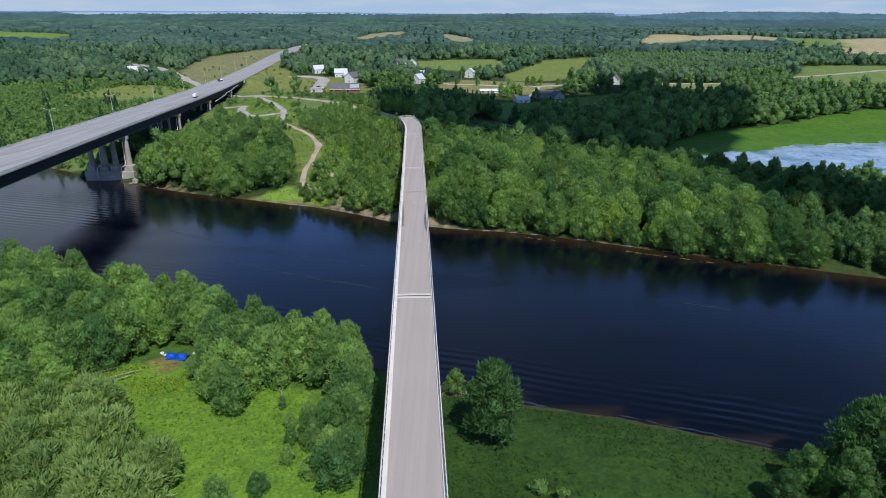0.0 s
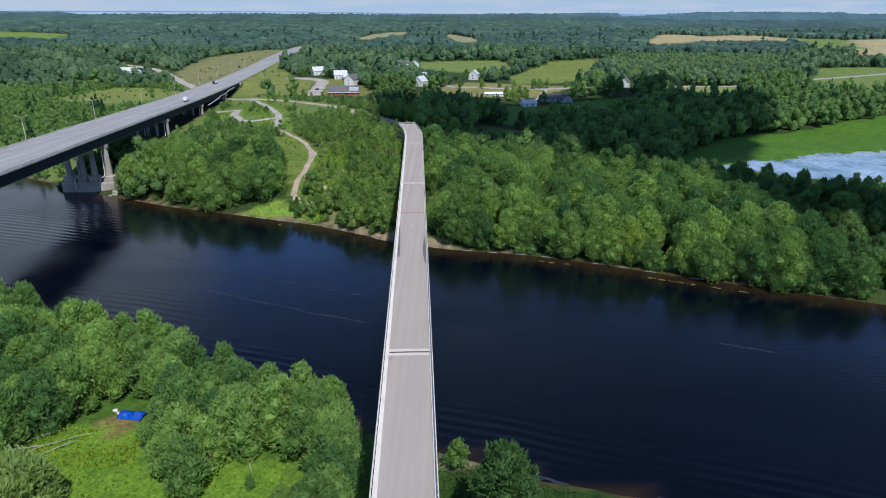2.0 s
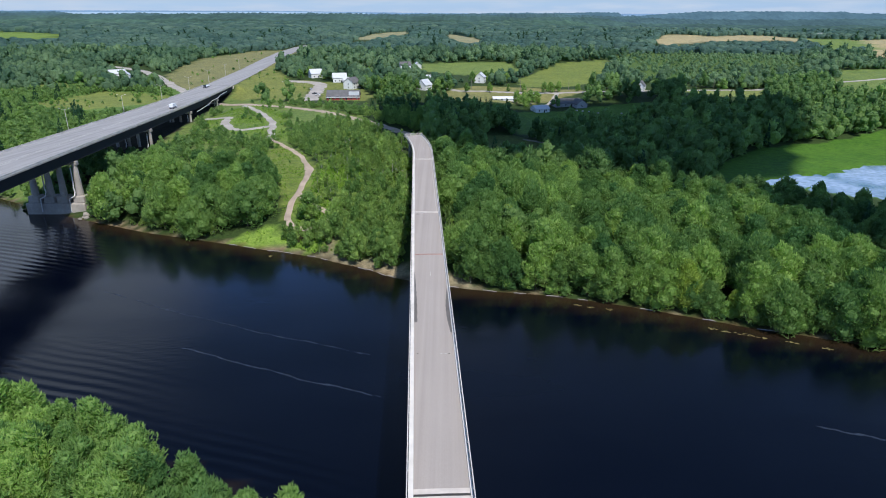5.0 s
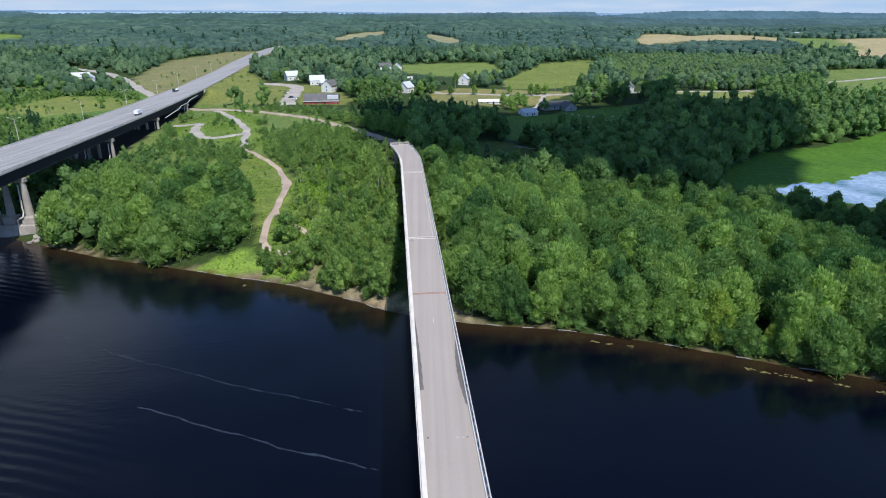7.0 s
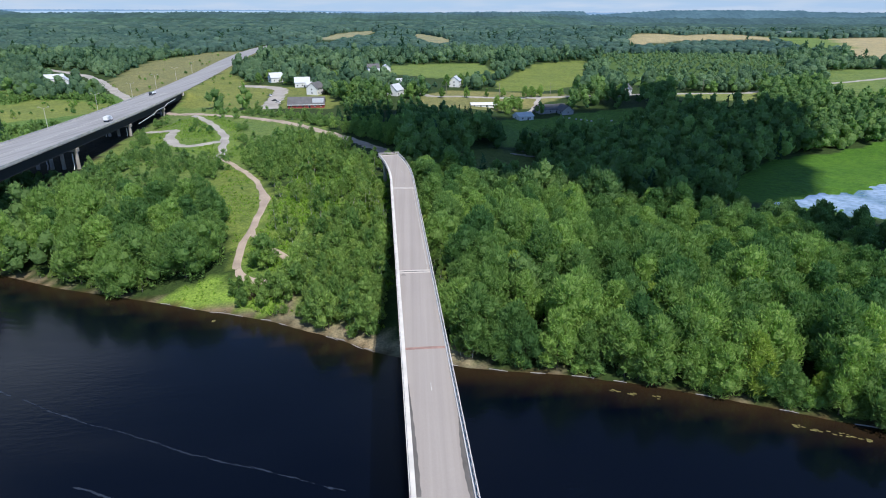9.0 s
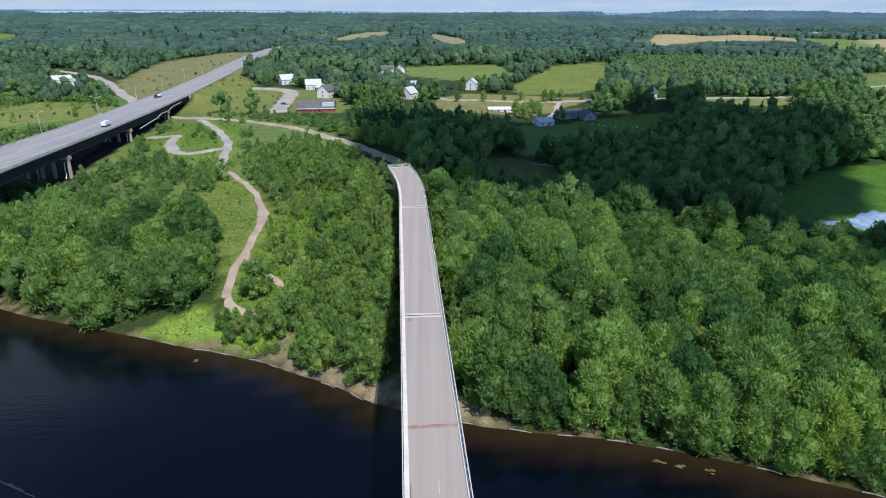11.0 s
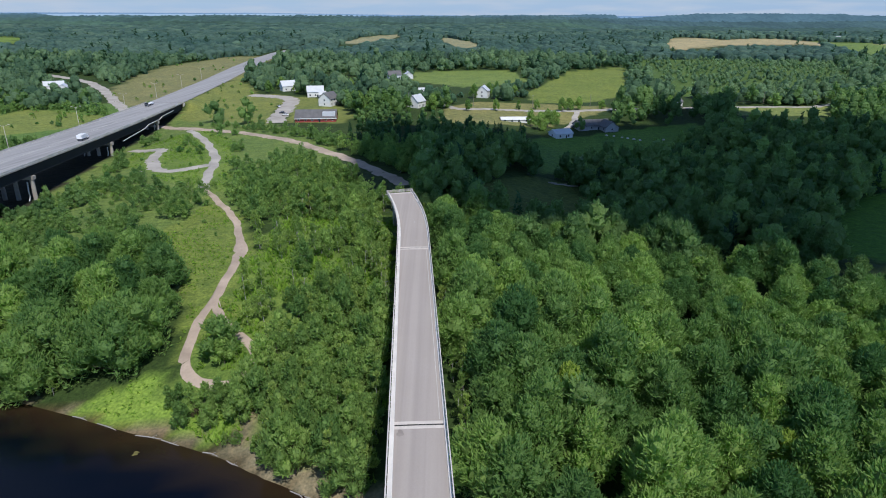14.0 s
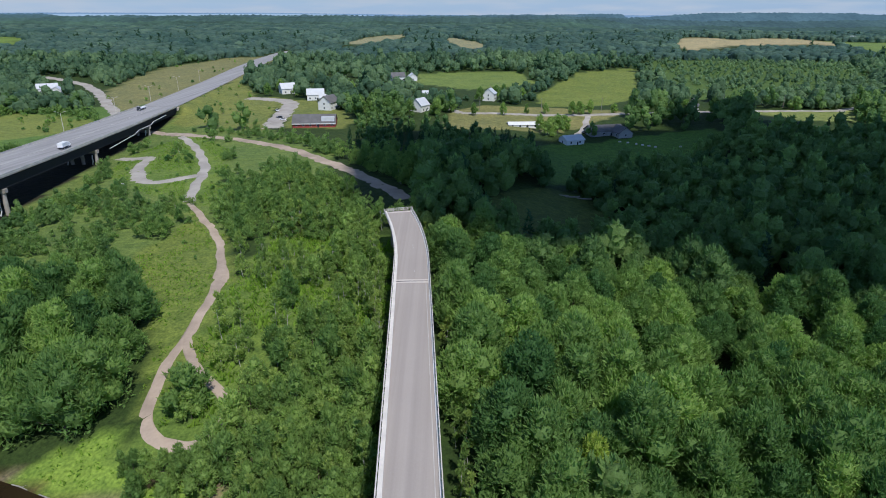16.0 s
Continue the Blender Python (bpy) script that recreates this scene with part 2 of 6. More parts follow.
M_WILLOW = leaf_material("grey_green_willow_leaves", (0.20, 0.295, 0.095), (0.32, 0.415, 0.135), True, 2.4, 0.05)
M_THICKET = leaf_material("thicket_leaves", (0.13, 0.235, 0.07), (0.31, 0.42, 0.12), False, 3.0, 0.05)
M_GOLDLEAF = leaf_material("yellow_green_leaves", (0.27, 0.36, 0.07), (0.36, 0.45, 0.09), True, 3.2, 0.05)
M_SAPLING = leaf_material("sapling_leaves", (0.145, 0.25, 0.072), (0.315, 0.43, 0.12), True, 3.2, 0.05)
M_RUSSET = leaf_material("russet_leaves", (0.12, 0.105, 0.065), (0.20, 0.16, 0.09), True, 3.2, 0.05)
M_KERB = plain("whitish_kerb_concrete", (0.70, 0.655, 0.60), 0.85, 0, 2.0, 0.3, 0.12, 0.01)
# bluish leaf colour also carries painted haze, for the woods round the village
M_VILLWOOD = leaf_material("hazed_village_leaves", (0.085, 0.165, 0.096), (0.235, 0.345, 0.17), False, 1.0, 0.9, 0.3)
M_WHITE = plain("white_clapboard", (0.74, 0.73, 0.70), 0.7, 0, 2.0, 0.3, 0.08, 0.0)
M_GREYWALL = plain("blue_grey_siding", (0.36, 0.35, 0.335), 0.75, 0, 2.0, 0.3, 0.12, 0.0)
M_REDWALL = plain("red_board_wall", (0.32, 0.06, 0.05), 0.8, 0, 2.0, 0.3, 0.2, 0.0)
M_ROOF = plain("grey_asphalt_shingle", (0.135, 0.13, 0.13), 0.9, 0, 2.0, 0.3, 0.2, 0.0)
M_TIN = plain("white_metal_roof", (0.62, 0.63, 0.64), 0.45, 0.1, 2.0, 0.3, 0.06, 0.0)
M_GLASS = plain("dark_window_glass", (0.03, 0.04, 0.05), 0.1, 0, 1.0, 0.2, 0.1, 0.0)
M_TARP = plain("blue_tarpaulin", (0.01, 0.13, 0.75), 0.45, 0, 2.0, 1.0, 0.15, 0.05)

# ---- lie of the land ----
FAR_SHORE = [(-900, 640), (-500, 470), (-221, 340), (-160, 305), (-144, 297), (-120, 285.5), (-100, 278.5), (-85, 273.2), (-78, 270.3), (-69, 267), (-60, 264), (-48.5, 259.2), (-42, 255), (-34, 251), (-28, 247),
             (-22, 242.3), (-12, 238), (0, 234), (10, 231.7), (23, 229.6), (41, 224), (57, 217.5), (76, 208.8), (92, 203), (142, 183), (300, 110), (900, -170)]
NEAR_SHORE = [(-900, 570), (-500, 370), (-250, 240), (-140, 183), (-100, 167), (-60, 150), (-25, 133), (0, 121), (17, 114), (37, 109),
              (59, 101), (120, 78), (300, 5), (900, -260)]


def step(a, b, v):
    s = np.clip((v - a) / (b - a), 0, 1)
    return s * s * (3 - 2 * s)


def shore(line, x):
    return np.interp(x, [p[0] for p in line], [p[1] for p in line])


def land(x, y):
    """The ground's height at x, y."""
    x, y = np.asarray(x, float), np.asarray(y, float)
    d = (y - shore(FAR_SHORE, x)) * 0.92
    n = (shore(NEAR_SHORE, x) - y) * 0.92
    left = np.interp(d, [-14, -3, 0, 4, 12, 30, 60, 160, 400], [-3, -0.6, 0.1, 1.0, 3.6, 8.0, 12.2, 13.2, 14.0])
    right = np.interp(d, [-14, -3, 0, 4, 12, 40, 150, 280, 330, 400, 450], [-3, -0.6, 0.1, 0.8, 2.0, 2.8, 3.2, 4.0, 8.0, 11.5, 12.5])
    w = step(-25, 55, x - 0.12 * (y - 300))
    far = left * (1 - w) + right * w
    near = np.interp(n, [-14, -3, 0, 3, 9, 60, 400], [-3, -0.6, 0.1, 1.4, 2.6, 3.4, 6.0])
    z = np.where(d > n, far, near)
    rise = np.interp(y, [450, 900, 1400, 2200, 3400, 4600, 6000], [0, 7, 15, 26, 24, 10, 0])
    z = z + (rise - 24 * step(1700, 2250, y) * step(250, 700, x)) * step(200, 420, d)
    z = z + step(300, 900, d) * (2.2 * np.sin(x * 0.008 + 0.5) * np.sin(y * 0.0065) + 1.2 * np.sin(x * 0.021 + y * 0.013))
    return z


def hwy_edge(y):
    """Plan of the highway's near edge: x at y."""
    return np.interp(y, [-200, 0, 308, 640, 800, 950, 1080, 1200, 1400, 1700], [-92, -122.7, -157.5, -195, -213, -230, -242, -246, -230, -160])


def hwy_height(y):
    return np.interp(y, [-200, 120, 200, 240, 297, 385, 460, 530, 640, 800, 1000, 1200, 1700], [33, 31.4, 29.7, 28.5, 27, 24.4, 22.2, 20.6, 19.3, 19.5, 21.5, 23.5, 30])


HWY_WIDE, HWY_END = 26.4, 626
land_wild = land


def inside(poly, x, y):
    x, y = np.asarray(x, float), np.asarray(y, float)
    hit = np.zeros(x.shape, bool)
    for (x0, y0), (x1, y1) in zip(poly, poly[1:] + poly[:1]):
        if y0 != y1:
            hit ^= ((y0 > y) != (y1 > y)) & (x < (x1 - x0) * (y - y0) / (y1 - y0) + x0)
    return hit


def near_line(line, x, y):
    """Distance of the points x, y to a polyline."""
    best = np.full(np.shape(x), 1e9)
    for (x0, y0), (x1, y1) in zip(line, line[1:]):
        t = np.clip(((x - x0) * (x1 - x0) + (y - y0) * (y1 - y0)) / ((x1 - x0) ** 2 + (y1 - y0) ** 2), 0, 1)
        best = np.minimum(best, np.hypot(x - x0 - t * (x1 - x0), y - y0 - t * (y1 - y0)))
    return best


POND = [(145, 351.5), (166, 363), (190, 369), (226, 388), (262, 392), (330, 400), (340, 330), (260, 305), (207, 312), (183, 326), (160, 341)]


def land(x, y):
    """The ground with the highway's bank and the pond's hollow."""
    x, y = np.asarray(x, float), np.asarray(y, float)
    z = land_wild(x, y)
    off = np.abs(x - (hwy_edge(y) - HWY_WIDE / 2)) - HWY_WIDE / 2
    z = z - 3.2 * (1 - step(4, 30, off)) * step(340, 380, y) * (1 - step(585, 622, y))
    w = (1 - step(2, 16, off)) * step(HWY_END - 6, HWY_END + 4, y) * (1 - step(1500, 1700, y))
    z = z * (1 - w) + (hwy_height(y) - 0.25) * w
    return np.where(inside(POND, x + wobble(x, y, 5, 2.2), y + wobble(y, x, 4, 2.2)), np.minimum(z, 2.3), z)


# what covers the land: outlines in plan
CLEARING = [(-80, 114), (-80, 122), (-72, 127), (-62, 128), (-53, 116), (-46, 116), (-38, 117), (-28, 114), (-15, 110), (-11, 30), (-36, 44), (-50, 92), (-66, 106)]
NEAR_MEADOW = [(-3, 122), (17, 115), (37, 110), (64, 101), (66, 84), (88, 40), (60, -4), (24, 8), (-3, -14)]
PATH_MEADOW = [(-98, 352), (-94, 390), (-99, 404), (-78, 372), (-64, 340), (-62, 312), (-58, 303), (-64, 292), (-69, 284), (-71.5, 300), (-80, 321)]
LOT_MEADOW = [(-172, 500), (-155, 552), (-118, 505), (-110, 470), (-90, 400), (-107, 412), (-131, 425), (-160, 460)]
BANK_GRASS = [(-90, 275.5), (-80, 280), (-71, 282), (-64, 277), (-50, 268), (-50, 260.5), (-70, 267.5)]
MARSH = [(118, 357), (135, 352), (165, 335), (207, 305), (300, 290), (420, 320), (420, 470), (330, 490), (280, 470), (234, 448), (184, 430), (150, 398)]
LAWN = [(40, 455), (47, 540), (62, 548), (95, 556), (160, 580), (168, 560), (131, 520), (80, 470)]
DARK_MEADOW = [(12, 372), (40, 372), (64, 402), (58, 438), (40, 452), (24, 440), (10, 418), (4, 394)]
YARD = [(-8, 560), (-4, 618), (20, 650), (70, 650), (120, 640), (112, 622), (66, 572)]
FIELD = [(66, 655), (68, 712), (140, 895), (222, 965), (175, 790), (141, 690), (110, 660)]
FIELD_BACK = [(-34, 785), (-34, 885), (72, 900), (84, 805), (60, 770), (17, 742)]
STRIP = [(196, 600), (205, 636), (285, 632), (262, 590)]
RIGHT_FIELD = [(335, 612), (432, 790), (560, 800), (620, 690), (500, 590), (390, 580)]
TAN = [(394, 1325), (478, 1553), (527, 1640), (560, 1615), (600, 1540), (707, 1672), (760, 1640), (801, 1542), (705, 1374), (662, 1405), (562, 1425), (456, 1318), (402, 1255)]
TAN_RIGHT = [(860, 1440), (1100, 1500), (1100, 1150), (700, 930), (610, 940), (610, 995)]
GREEN_RIGHT = [(640, 1150), (790, 1550), (870, 1480), (740, 1180)]
TAN_FAR = [(-211, 1390), (-184, 1668), (-126, 1760), (-94, 1872), (-100, 1613), (-130, 1530), (-160, 1385)]
TAN_FAR_RIGHT = [(-14, 1700), (24, 1660), (70, 1385), (66, 1285), (41, 1230), (14, 1370)]
LEFT_FIELD = [(-1270, 1890), (-1047, 1700), (-884, 1585), (-758, 1328), (-1000, 1460), (-1400, 1500)]
HWY_GRASS = [(-225, 632), (-241, 640), (-300, 725), (-338, 945), (-300, 1110), (-245, 1130), (-222, 950), (-205, 700)]
HWY_GRASS_NEAR = [(-196, 640), (-186, 600), (-170, 585), (-116, 556), (-128, 640), (-150, 680), (-190, 770), (-220, 900)]
LEFT_GRASS = [(-330, 540), (-311, 634), (-273, 620), (-228, 592), (-240, 550), (-268, 522)]
LEFT_GRASS_BACK = [(-420, 640), (-395, 700), (-350, 690), (-330, 660)]
YOUNG_WOOD = [(190, 690), (225, 980), (420, 1260), (620, 1200), (380, 760), (300, 690)]
STORE_YARD = [(-112, 600), (-106, 568), (-70, 566), (-62, 590), (-75, 620), (-100, 670), (-150, 700), (-160, 670), (-130, 650)]

DIRT_ROAD = [(-215, 590), (-187, 574), (-158, 549), (-120, 532), (-97, 516), (-78, 496), (-60, 473), (-43, 449), (-29, 427), (-22, 412)]
PATH = [(-103, 408), (-96, 398), (-83, 376.5), (-75, 360), (-70.5, 347), (-67.5, 336), (-66.5, 325), (-67, 315), (-66.8, 307), (-67.2, 301), (-67, 292.5), (-66.2, 286.5), (-63.8, 281.5), (-59, 277.6), (-53, 276.6), (-49.8, 279), (-49, 284)]
PATH_BACK = [(-49, 284), (-50.8, 288.4), (-55.5, 293.6), (-61, 299), (-65, 305), (-66.6, 311)]
PATH_FORK = [(-72.5, 352.5), (-69.2, 345), (-66.6, 339), (-66.0, 333), (-66.6, 326)]
LOT = [(-113, 452), (-123, 443), (-129, 437), (-136, 441), (-141, 450), (-150, 470), (-152, 477), (-150, 483), (-158, 490), (-174, 499)]
LOT_LINK = [(-160, 545), (-150, 531), (-138, 509), (-127, 488), (-119, 471), (-114, 452), (-111, 438), (-106, 419), (-104, 410)]
BEACH_WAY = [(-45.5, 257), (-45.6, 263.5), (-46.4, 269), (-48.2, 279)]
RAMP = [(-420, 850), (-369, 809), (-341, 783), (-303, 731), (-271, 680), (-249, 645), (-233, 622)]
STORE_DRIVE = [(-164, 694), (-144, 687), (-129, 677), (-121, 657), (-120, 629), (-117, 596), (-113, 568)]
COUNTRY_ROAD = [(-8, 640), (7, 616), (60, 622), (118, 628), (201, 633), (269, 630), (375, 690), (520, 745)]
DRIVE = [(95, 628), (84, 590), (74, 566)]
FIELD_TRACK = [(330, 612), (352, 660), (372, 700)]

UNDERWOOD = [(-66, 270), (-62, 372), (-22, 372), (-19, 250), (-34, 256)]
VIADUCT_MEADOW = [(-206, 330), (-225, 620), (-190, 620), (-110, 560), (-60, 500), (-60, 400), (-100, 345), (-140, 330)]
OPEN = [CLEARING, NEAR_MEADOW, PATH_MEADOW, LOT_MEADOW, BANK_GRASS, MARSH, LAWN, DARK_MEADOW, YARD, FIELD, FIELD_BACK, STRIP, RIGHT_FIELD, TAN, TAN_RIGHT,
        GREEN_RIGHT, TAN_FAR, TAN_FAR_RIGHT, LEFT_FIELD, HWY_GRASS, HWY_GRASS_NEAR, LEFT_GRASS, LEFT_GRASS_BACK, STORE_YARD]
# the second colour, the near meadow's, is darkened for a passing cloud's shade
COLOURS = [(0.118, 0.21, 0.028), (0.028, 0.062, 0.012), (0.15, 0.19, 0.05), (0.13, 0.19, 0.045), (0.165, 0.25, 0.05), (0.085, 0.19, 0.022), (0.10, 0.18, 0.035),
           (0.09, 0.12, 0.035), (0.20, 0.19, 0.085), (0.155, 0.19, 0.05), (0.15, 0.20, 0.06), (0.19, 0.22, 0.08), (0.14, 0.19, 0.06), (0.36, 0.30, 0.20), (0.36, 0.30, 0.20),
           (0.14, 0.20, 0.06), (0.265, 0.25, 0.17), (0.265, 0.25, 0.17), (0.15, 0.22, 0.05), (0.19, 0.185, 0.095), (0.17, 0.19, 0.06), (0.17, 0.20, 0.06), (0.15, 0.19, 0.05), (0.16, 0.18, 0.06)]
ROADS = [(DIRT_ROAD, 8), (PATH, 3.5), (PATH_BACK, 3.0), (LOT, 9), (LOT_LINK, 8), (RAMP, 22), (STORE_DRIVE, 14), (COUNTRY_ROAD, 7), (DRIVE, 5), (FIELD_TRACK, 5)]


# outlines before which the woods are low
SIGHT = [(FIELD, 1.06), (FIELD, 1.12), (FIELD_BACK, 1.08), (YARD, 1.06), (STRIP, 1.07), (STRIP, 1.13), (RIGHT_FIELD, 1.06), (RIGHT_FIELD, 1.12), (TAN, 1.05), (TAN, 1.1), (TAN, 1.16), (TAN_RIGHT, 1.1), (GREEN_RIGHT, 1.1),
         (TAN_FAR, 1.08), (TAN_FAR, 1.15), (TAN_FAR_RIGHT, 1.08), (TAN_FAR_RIGHT, 1.15), (LEFT_FIELD, 1.1), (HWY_GRASS, 1.05), (MARSH, 1.06), (LEFT_GRASS, 1.08), (STORE_YARD, 1.05)]


def wobble(x, y, size, far):
    """A soft irregular shift for outlines."""
    return far * (np.sin(x / size * 1.3 + 1.7 * np.sin(y / size)) + 0.6 * np.sin(y / size * 2.3 + x / size * 0.7))


def bridge_mid(y):
    """Plan of the old bridge's centre line: x at y."""
    y = np.asarray(y, float)
    return -6.05 - 0.0443 * (y - 119.9) - 0.0023 * np.maximum(0, y - 320) ** 2


def wooded(x, y):
    """Where trees may stand."""
    wx, wy = x + wobble(x, y, 9, 1.6), y + wobble(y, x, 9, 1.6)
    ok = np.ones(np.shape(x), bool)
    for poly in OPEN:
        ok &= ~inside(poly, wx, wy)
    for poly, reach in SIGHT:
        ok &= ~inside(poly, -5 + (wx + 5) * reach, 90 + (wy - 90) * reach)
    for line, reach, clear in ((BEACH_WAY, 1.0, 2.6), (DIRT_ROAD, 1.05, 7), (DIRT_ROAD, 1.1, 6), (PATH, 1.04, 3.5), (PATH_BACK, 1.0, 3.0), (LOT, 1.04, 5), (LOT_LINK, 1.04, 4), (RAMP, 1.04, 8), (RAMP, 1.08, 8), (STORE_DRIVE, 1.04, 8)):
        ok &= near_line(line, -5 + (x + 5) * reach, 110 + (y - 110) * reach) > clear
    for line, wide in ROADS:
        ok &= near_line(line, x, y) > wide / 2 + 2.0
    ok &= ((y - shore(FAR_SHORE, x)) > np.where(x > 4, 0.5, 1.2)) | ((shore(NEAR_SHORE, x) - y) > 2.0)
    ok &= (np.abs(x - bridge_mid(y)) > 8.4) | (y > 374)
    off = x - hwy_edge(y)
    ok &= ~((off > -HWY_WIDE - 8) & (off < 6)) | (y > 1500)
    ok &= ~((off > 0) & (off < 26) & (y > 880) & (y < 1010)) & ~((off > 0) & (off < 34) & (y > 1050) & (y < 1190))
    return ok


HOUSE_SPOTS = [(-88, 577), (-90, 640), (-108, 684), (43, 583), (68, 551), (95, 570), (28, 676), (-24, 628), (-52, 806), (-38, 812), (-138, 718), (170, 636), (-352, 740), (-338, 730), (-20, 694)]


def hides_house(x, y, near=60.0):
    """Places close before a house, on the river's side of it, or in it."""
    hide = np.zeros(np.shape(x), bool)
    for hx, hy in HOUSE_SPOTS:
        d = math.hypot(hx + 5, hy - 90)
        ux, uy = (-5 - hx) / d, (90 - hy) / d
        t, q = (x - hx) * ux + (y - hy) * uy, np.abs((x - hx) * uy - (y - hy) * ux)
        hide |= (t > -9) & (t < near * np.where(hy > 700, 1.2, 0.65)) & (q < 9)
    return hide


# ---- mesh helpers ----
def raw_mesh(name, verts, faces, attrs=(), smooth=False, normals=None):
    """A mesh from arrays; all faces have the same number of corners. attrs: (name, type, values by vertex)."""
    verts, faces = np.asarray(verts, np.float32), np.asarray(faces, np.int32)
    me = bpy.data.meshes.new(name)
    k = faces.shape[1]
    me.vertices.add(len(verts)); me.loops.add(faces.size); me.polygons.add(len(faces))
    me.vertices.foreach_set("co", verts.ravel())
    me.loops.foreach_set("vertex_index", faces.ravel())
    me.polygons.foreach_set("loop_start", np.arange(0, faces.size, k, dtype=np.int32))
    me.polygons.foreach_set("use_smooth", np.full(len(faces), smooth))
    for label, kind, values in attrs:
        a = me.attributes.new(label, kind, "POINT")
        a.data.foreach_set("color" if kind == "FLOAT_COLOR" else "value", np.asarray(values, np.float32).ravel())
    me.update(calc_edges=True)
    if normals is not None:
        me.attributes.new("custom_normal", "FLOAT_VECTOR", "POINT").data.foreach_set("vector", np.asarray(normals, np.float32).ravel())
        me.update()
    return me


def part(name, bm, material, parent, label=""):
    """One mesh object under a thing or under a part."""
    me = bpy.data.meshes.new(name)
    bm.to_mesh(me); bm.free()
    me.materials.append(material)
    ob = new(name, me)
    ob.parent = parent
    return tagged(ob, label)


def share(name, me, parent, m=None):
    ob = new(name, me)
    ob.parent = parent
    if m is not None:
        ob.matrix_basis = m
    return ob


def thing(name, label, category, place=(0, 0, 0), turn=0, group="", kind=""):
    ob = new(name)
    ob.empty_display_size = 0.5
    ob.matrix_basis = pose(*place, 0, 0, turn)
    return tagged(ob, label, category, group, kind)


def box(bm, lo, hi, bevel=0.0, m=None):
    """A box from corner lo to corner hi, with its edges broken."""
    out = bmesh.ops.create_cube(bm, size=1.0)["verts"]
    mid, size = [(a + b) / 2 for a, b in zip(lo, hi)], [b - a for a, b in zip(lo, hi)]
    bmesh.ops.transform(bm, matrix=Matrix.LocRotScale(mid, None, size), verts=out)
    if bevel:
        edges = list({e for v in out for e in v.link_edges})
        out = bmesh.ops.bevel(bm, geom=edges, offset=bevel, segments=1, affect="EDGES")["verts"]
    if m is not None:
        bmesh.ops.transform(bm, matrix=m, verts=out)
    return out


def tube(bm, a, b, r0, r1=None, sides=8):
    """A tapered round bar from a to b."""
    a, b = Vector(a), Vector(b)
    r1 = r0 if r1 is None else r1
    turn = (b - a).to_track_quat("Z", "Y")
    rings = []
    for p, r in ((a, r0), (b, r1)):
        rings.append([bm.verts.new(p + turn @ Vector((r * math.cos(i * math.tau / sides), r * math.sin(i * math.tau / sides), 0))) for i in range(sides)])
    for i in range(sides):
        bm.faces.new((rings[0][i], rings[0][(i + 1) % sides], rings[1][(i + 1) % sides], rings[1][i]))
    bm.faces.new(rings[0][::-1]); bm.faces.new(rings[1])


def sweep(bm, mids, profile):
    """A closed profile of (across, up) carried along points (x, y, z); across is to the right of the way."""
    mids = [Vector(p) for p in mids]
    rings = []
    for i, p in enumerate(mids):
        way = (mids[min(i + 1, len(mids) - 1)] - mids[max(i - 1, 0)])
        side = Vector((way.y, -way.x, 0)).normalized()
        rings.append([bm.verts.new(p + side * a + Vector((0, 0, u))) for a, u in profile])
    k = len(profile)
    for r0, r1 in zip(rings, rings[1:]):
        for i in range(k):
            bm.faces.new((r0[i], r0[(i + 1) % k], r1[(i + 1) % k], r1[i]))
    bm.faces.new(rings[0]); bm.faces.new(rings[-1][::-1])
    bmesh.ops.recalc_face_normals(bm, faces=bm.faces)


def ribbon(name, line, wide, material, lift=0.06, label="", gap=2.0, smooth=12):
    """A road laid over the land along a line."""
    pts = []
    for (x0, y0), (x1, y1) in zip(line, line[1:]):
        k = max(1, int(math.hypot(x1 - x0, y1 - y0) / gap))
        pts += [(x0 + (x1 - x0) * i / k, y0 + (y1 - y0) * i / k) for i in range(k)]
    pts = np.array(pts + [line[-1]], float)
    for _ in range(smooth):
        pts[1:-1] = (pts[:-2] + 2 * pts[1:-1] + pts[2:]) / 4
    way = np.gradient(pts, axis=0)
    way /= np.linalg.norm(way, axis=1)[:, None]
    side = np.stack([way[:, 1], -way[:, 0]], 1)
    cols = 7
    verts = []
    for j in range(cols):
        s = (j / (cols - 1) - 0.5) * wide
        way_m = np.arange(len(pts)) * gap
        edge = min(0.1 * wide, 0.6) * (np.sin(way_m * 0.35 + j) + np.sin(way_m * 0.115 + 2 * j)) if j in (0, cols - 1) else 0
        p = pts + side * (s + edge)[:, None] if j in (0, cols - 1) else pts + side * s
        verts.append(np.column_stack([p, land(p[:, 0], p[:, 1]) + lift - (0.12 if j in (0, cols - 1) else 0)]))
    verts = np.concatenate(verts)
    k = len(pts)
    faces = [(j * k + i, (j + 1) * k + i, (j + 1) * k + i + 1, j * k + i + 1) for j in range(cols - 1) for i in range(k - 1)]
    me = raw_mesh(name, verts, faces, smooth=True)
    me.materials.append(material)
    return tagged(new(name, me), label, "road", kind="structure")


# ---- ground, river, pond ----
def spread(lo, hi, stepsize, low, high, grow):
    """Grid lines: even between lo and hi, wider and wider outwards."""
    mid = list(np.arange(lo, hi + 0.1, stepsize))
    up, s = [mid[-1]], stepsize
    while up[-1] < high:
        s *= grow; up.append(up[-1] + s)
    down, s = [mid[0]], stepsize
    while down[-1] > low:
        s *= grow; down.append(down[-1] - s)
    return np.array(down[:0:-1] + mid + up[1:])


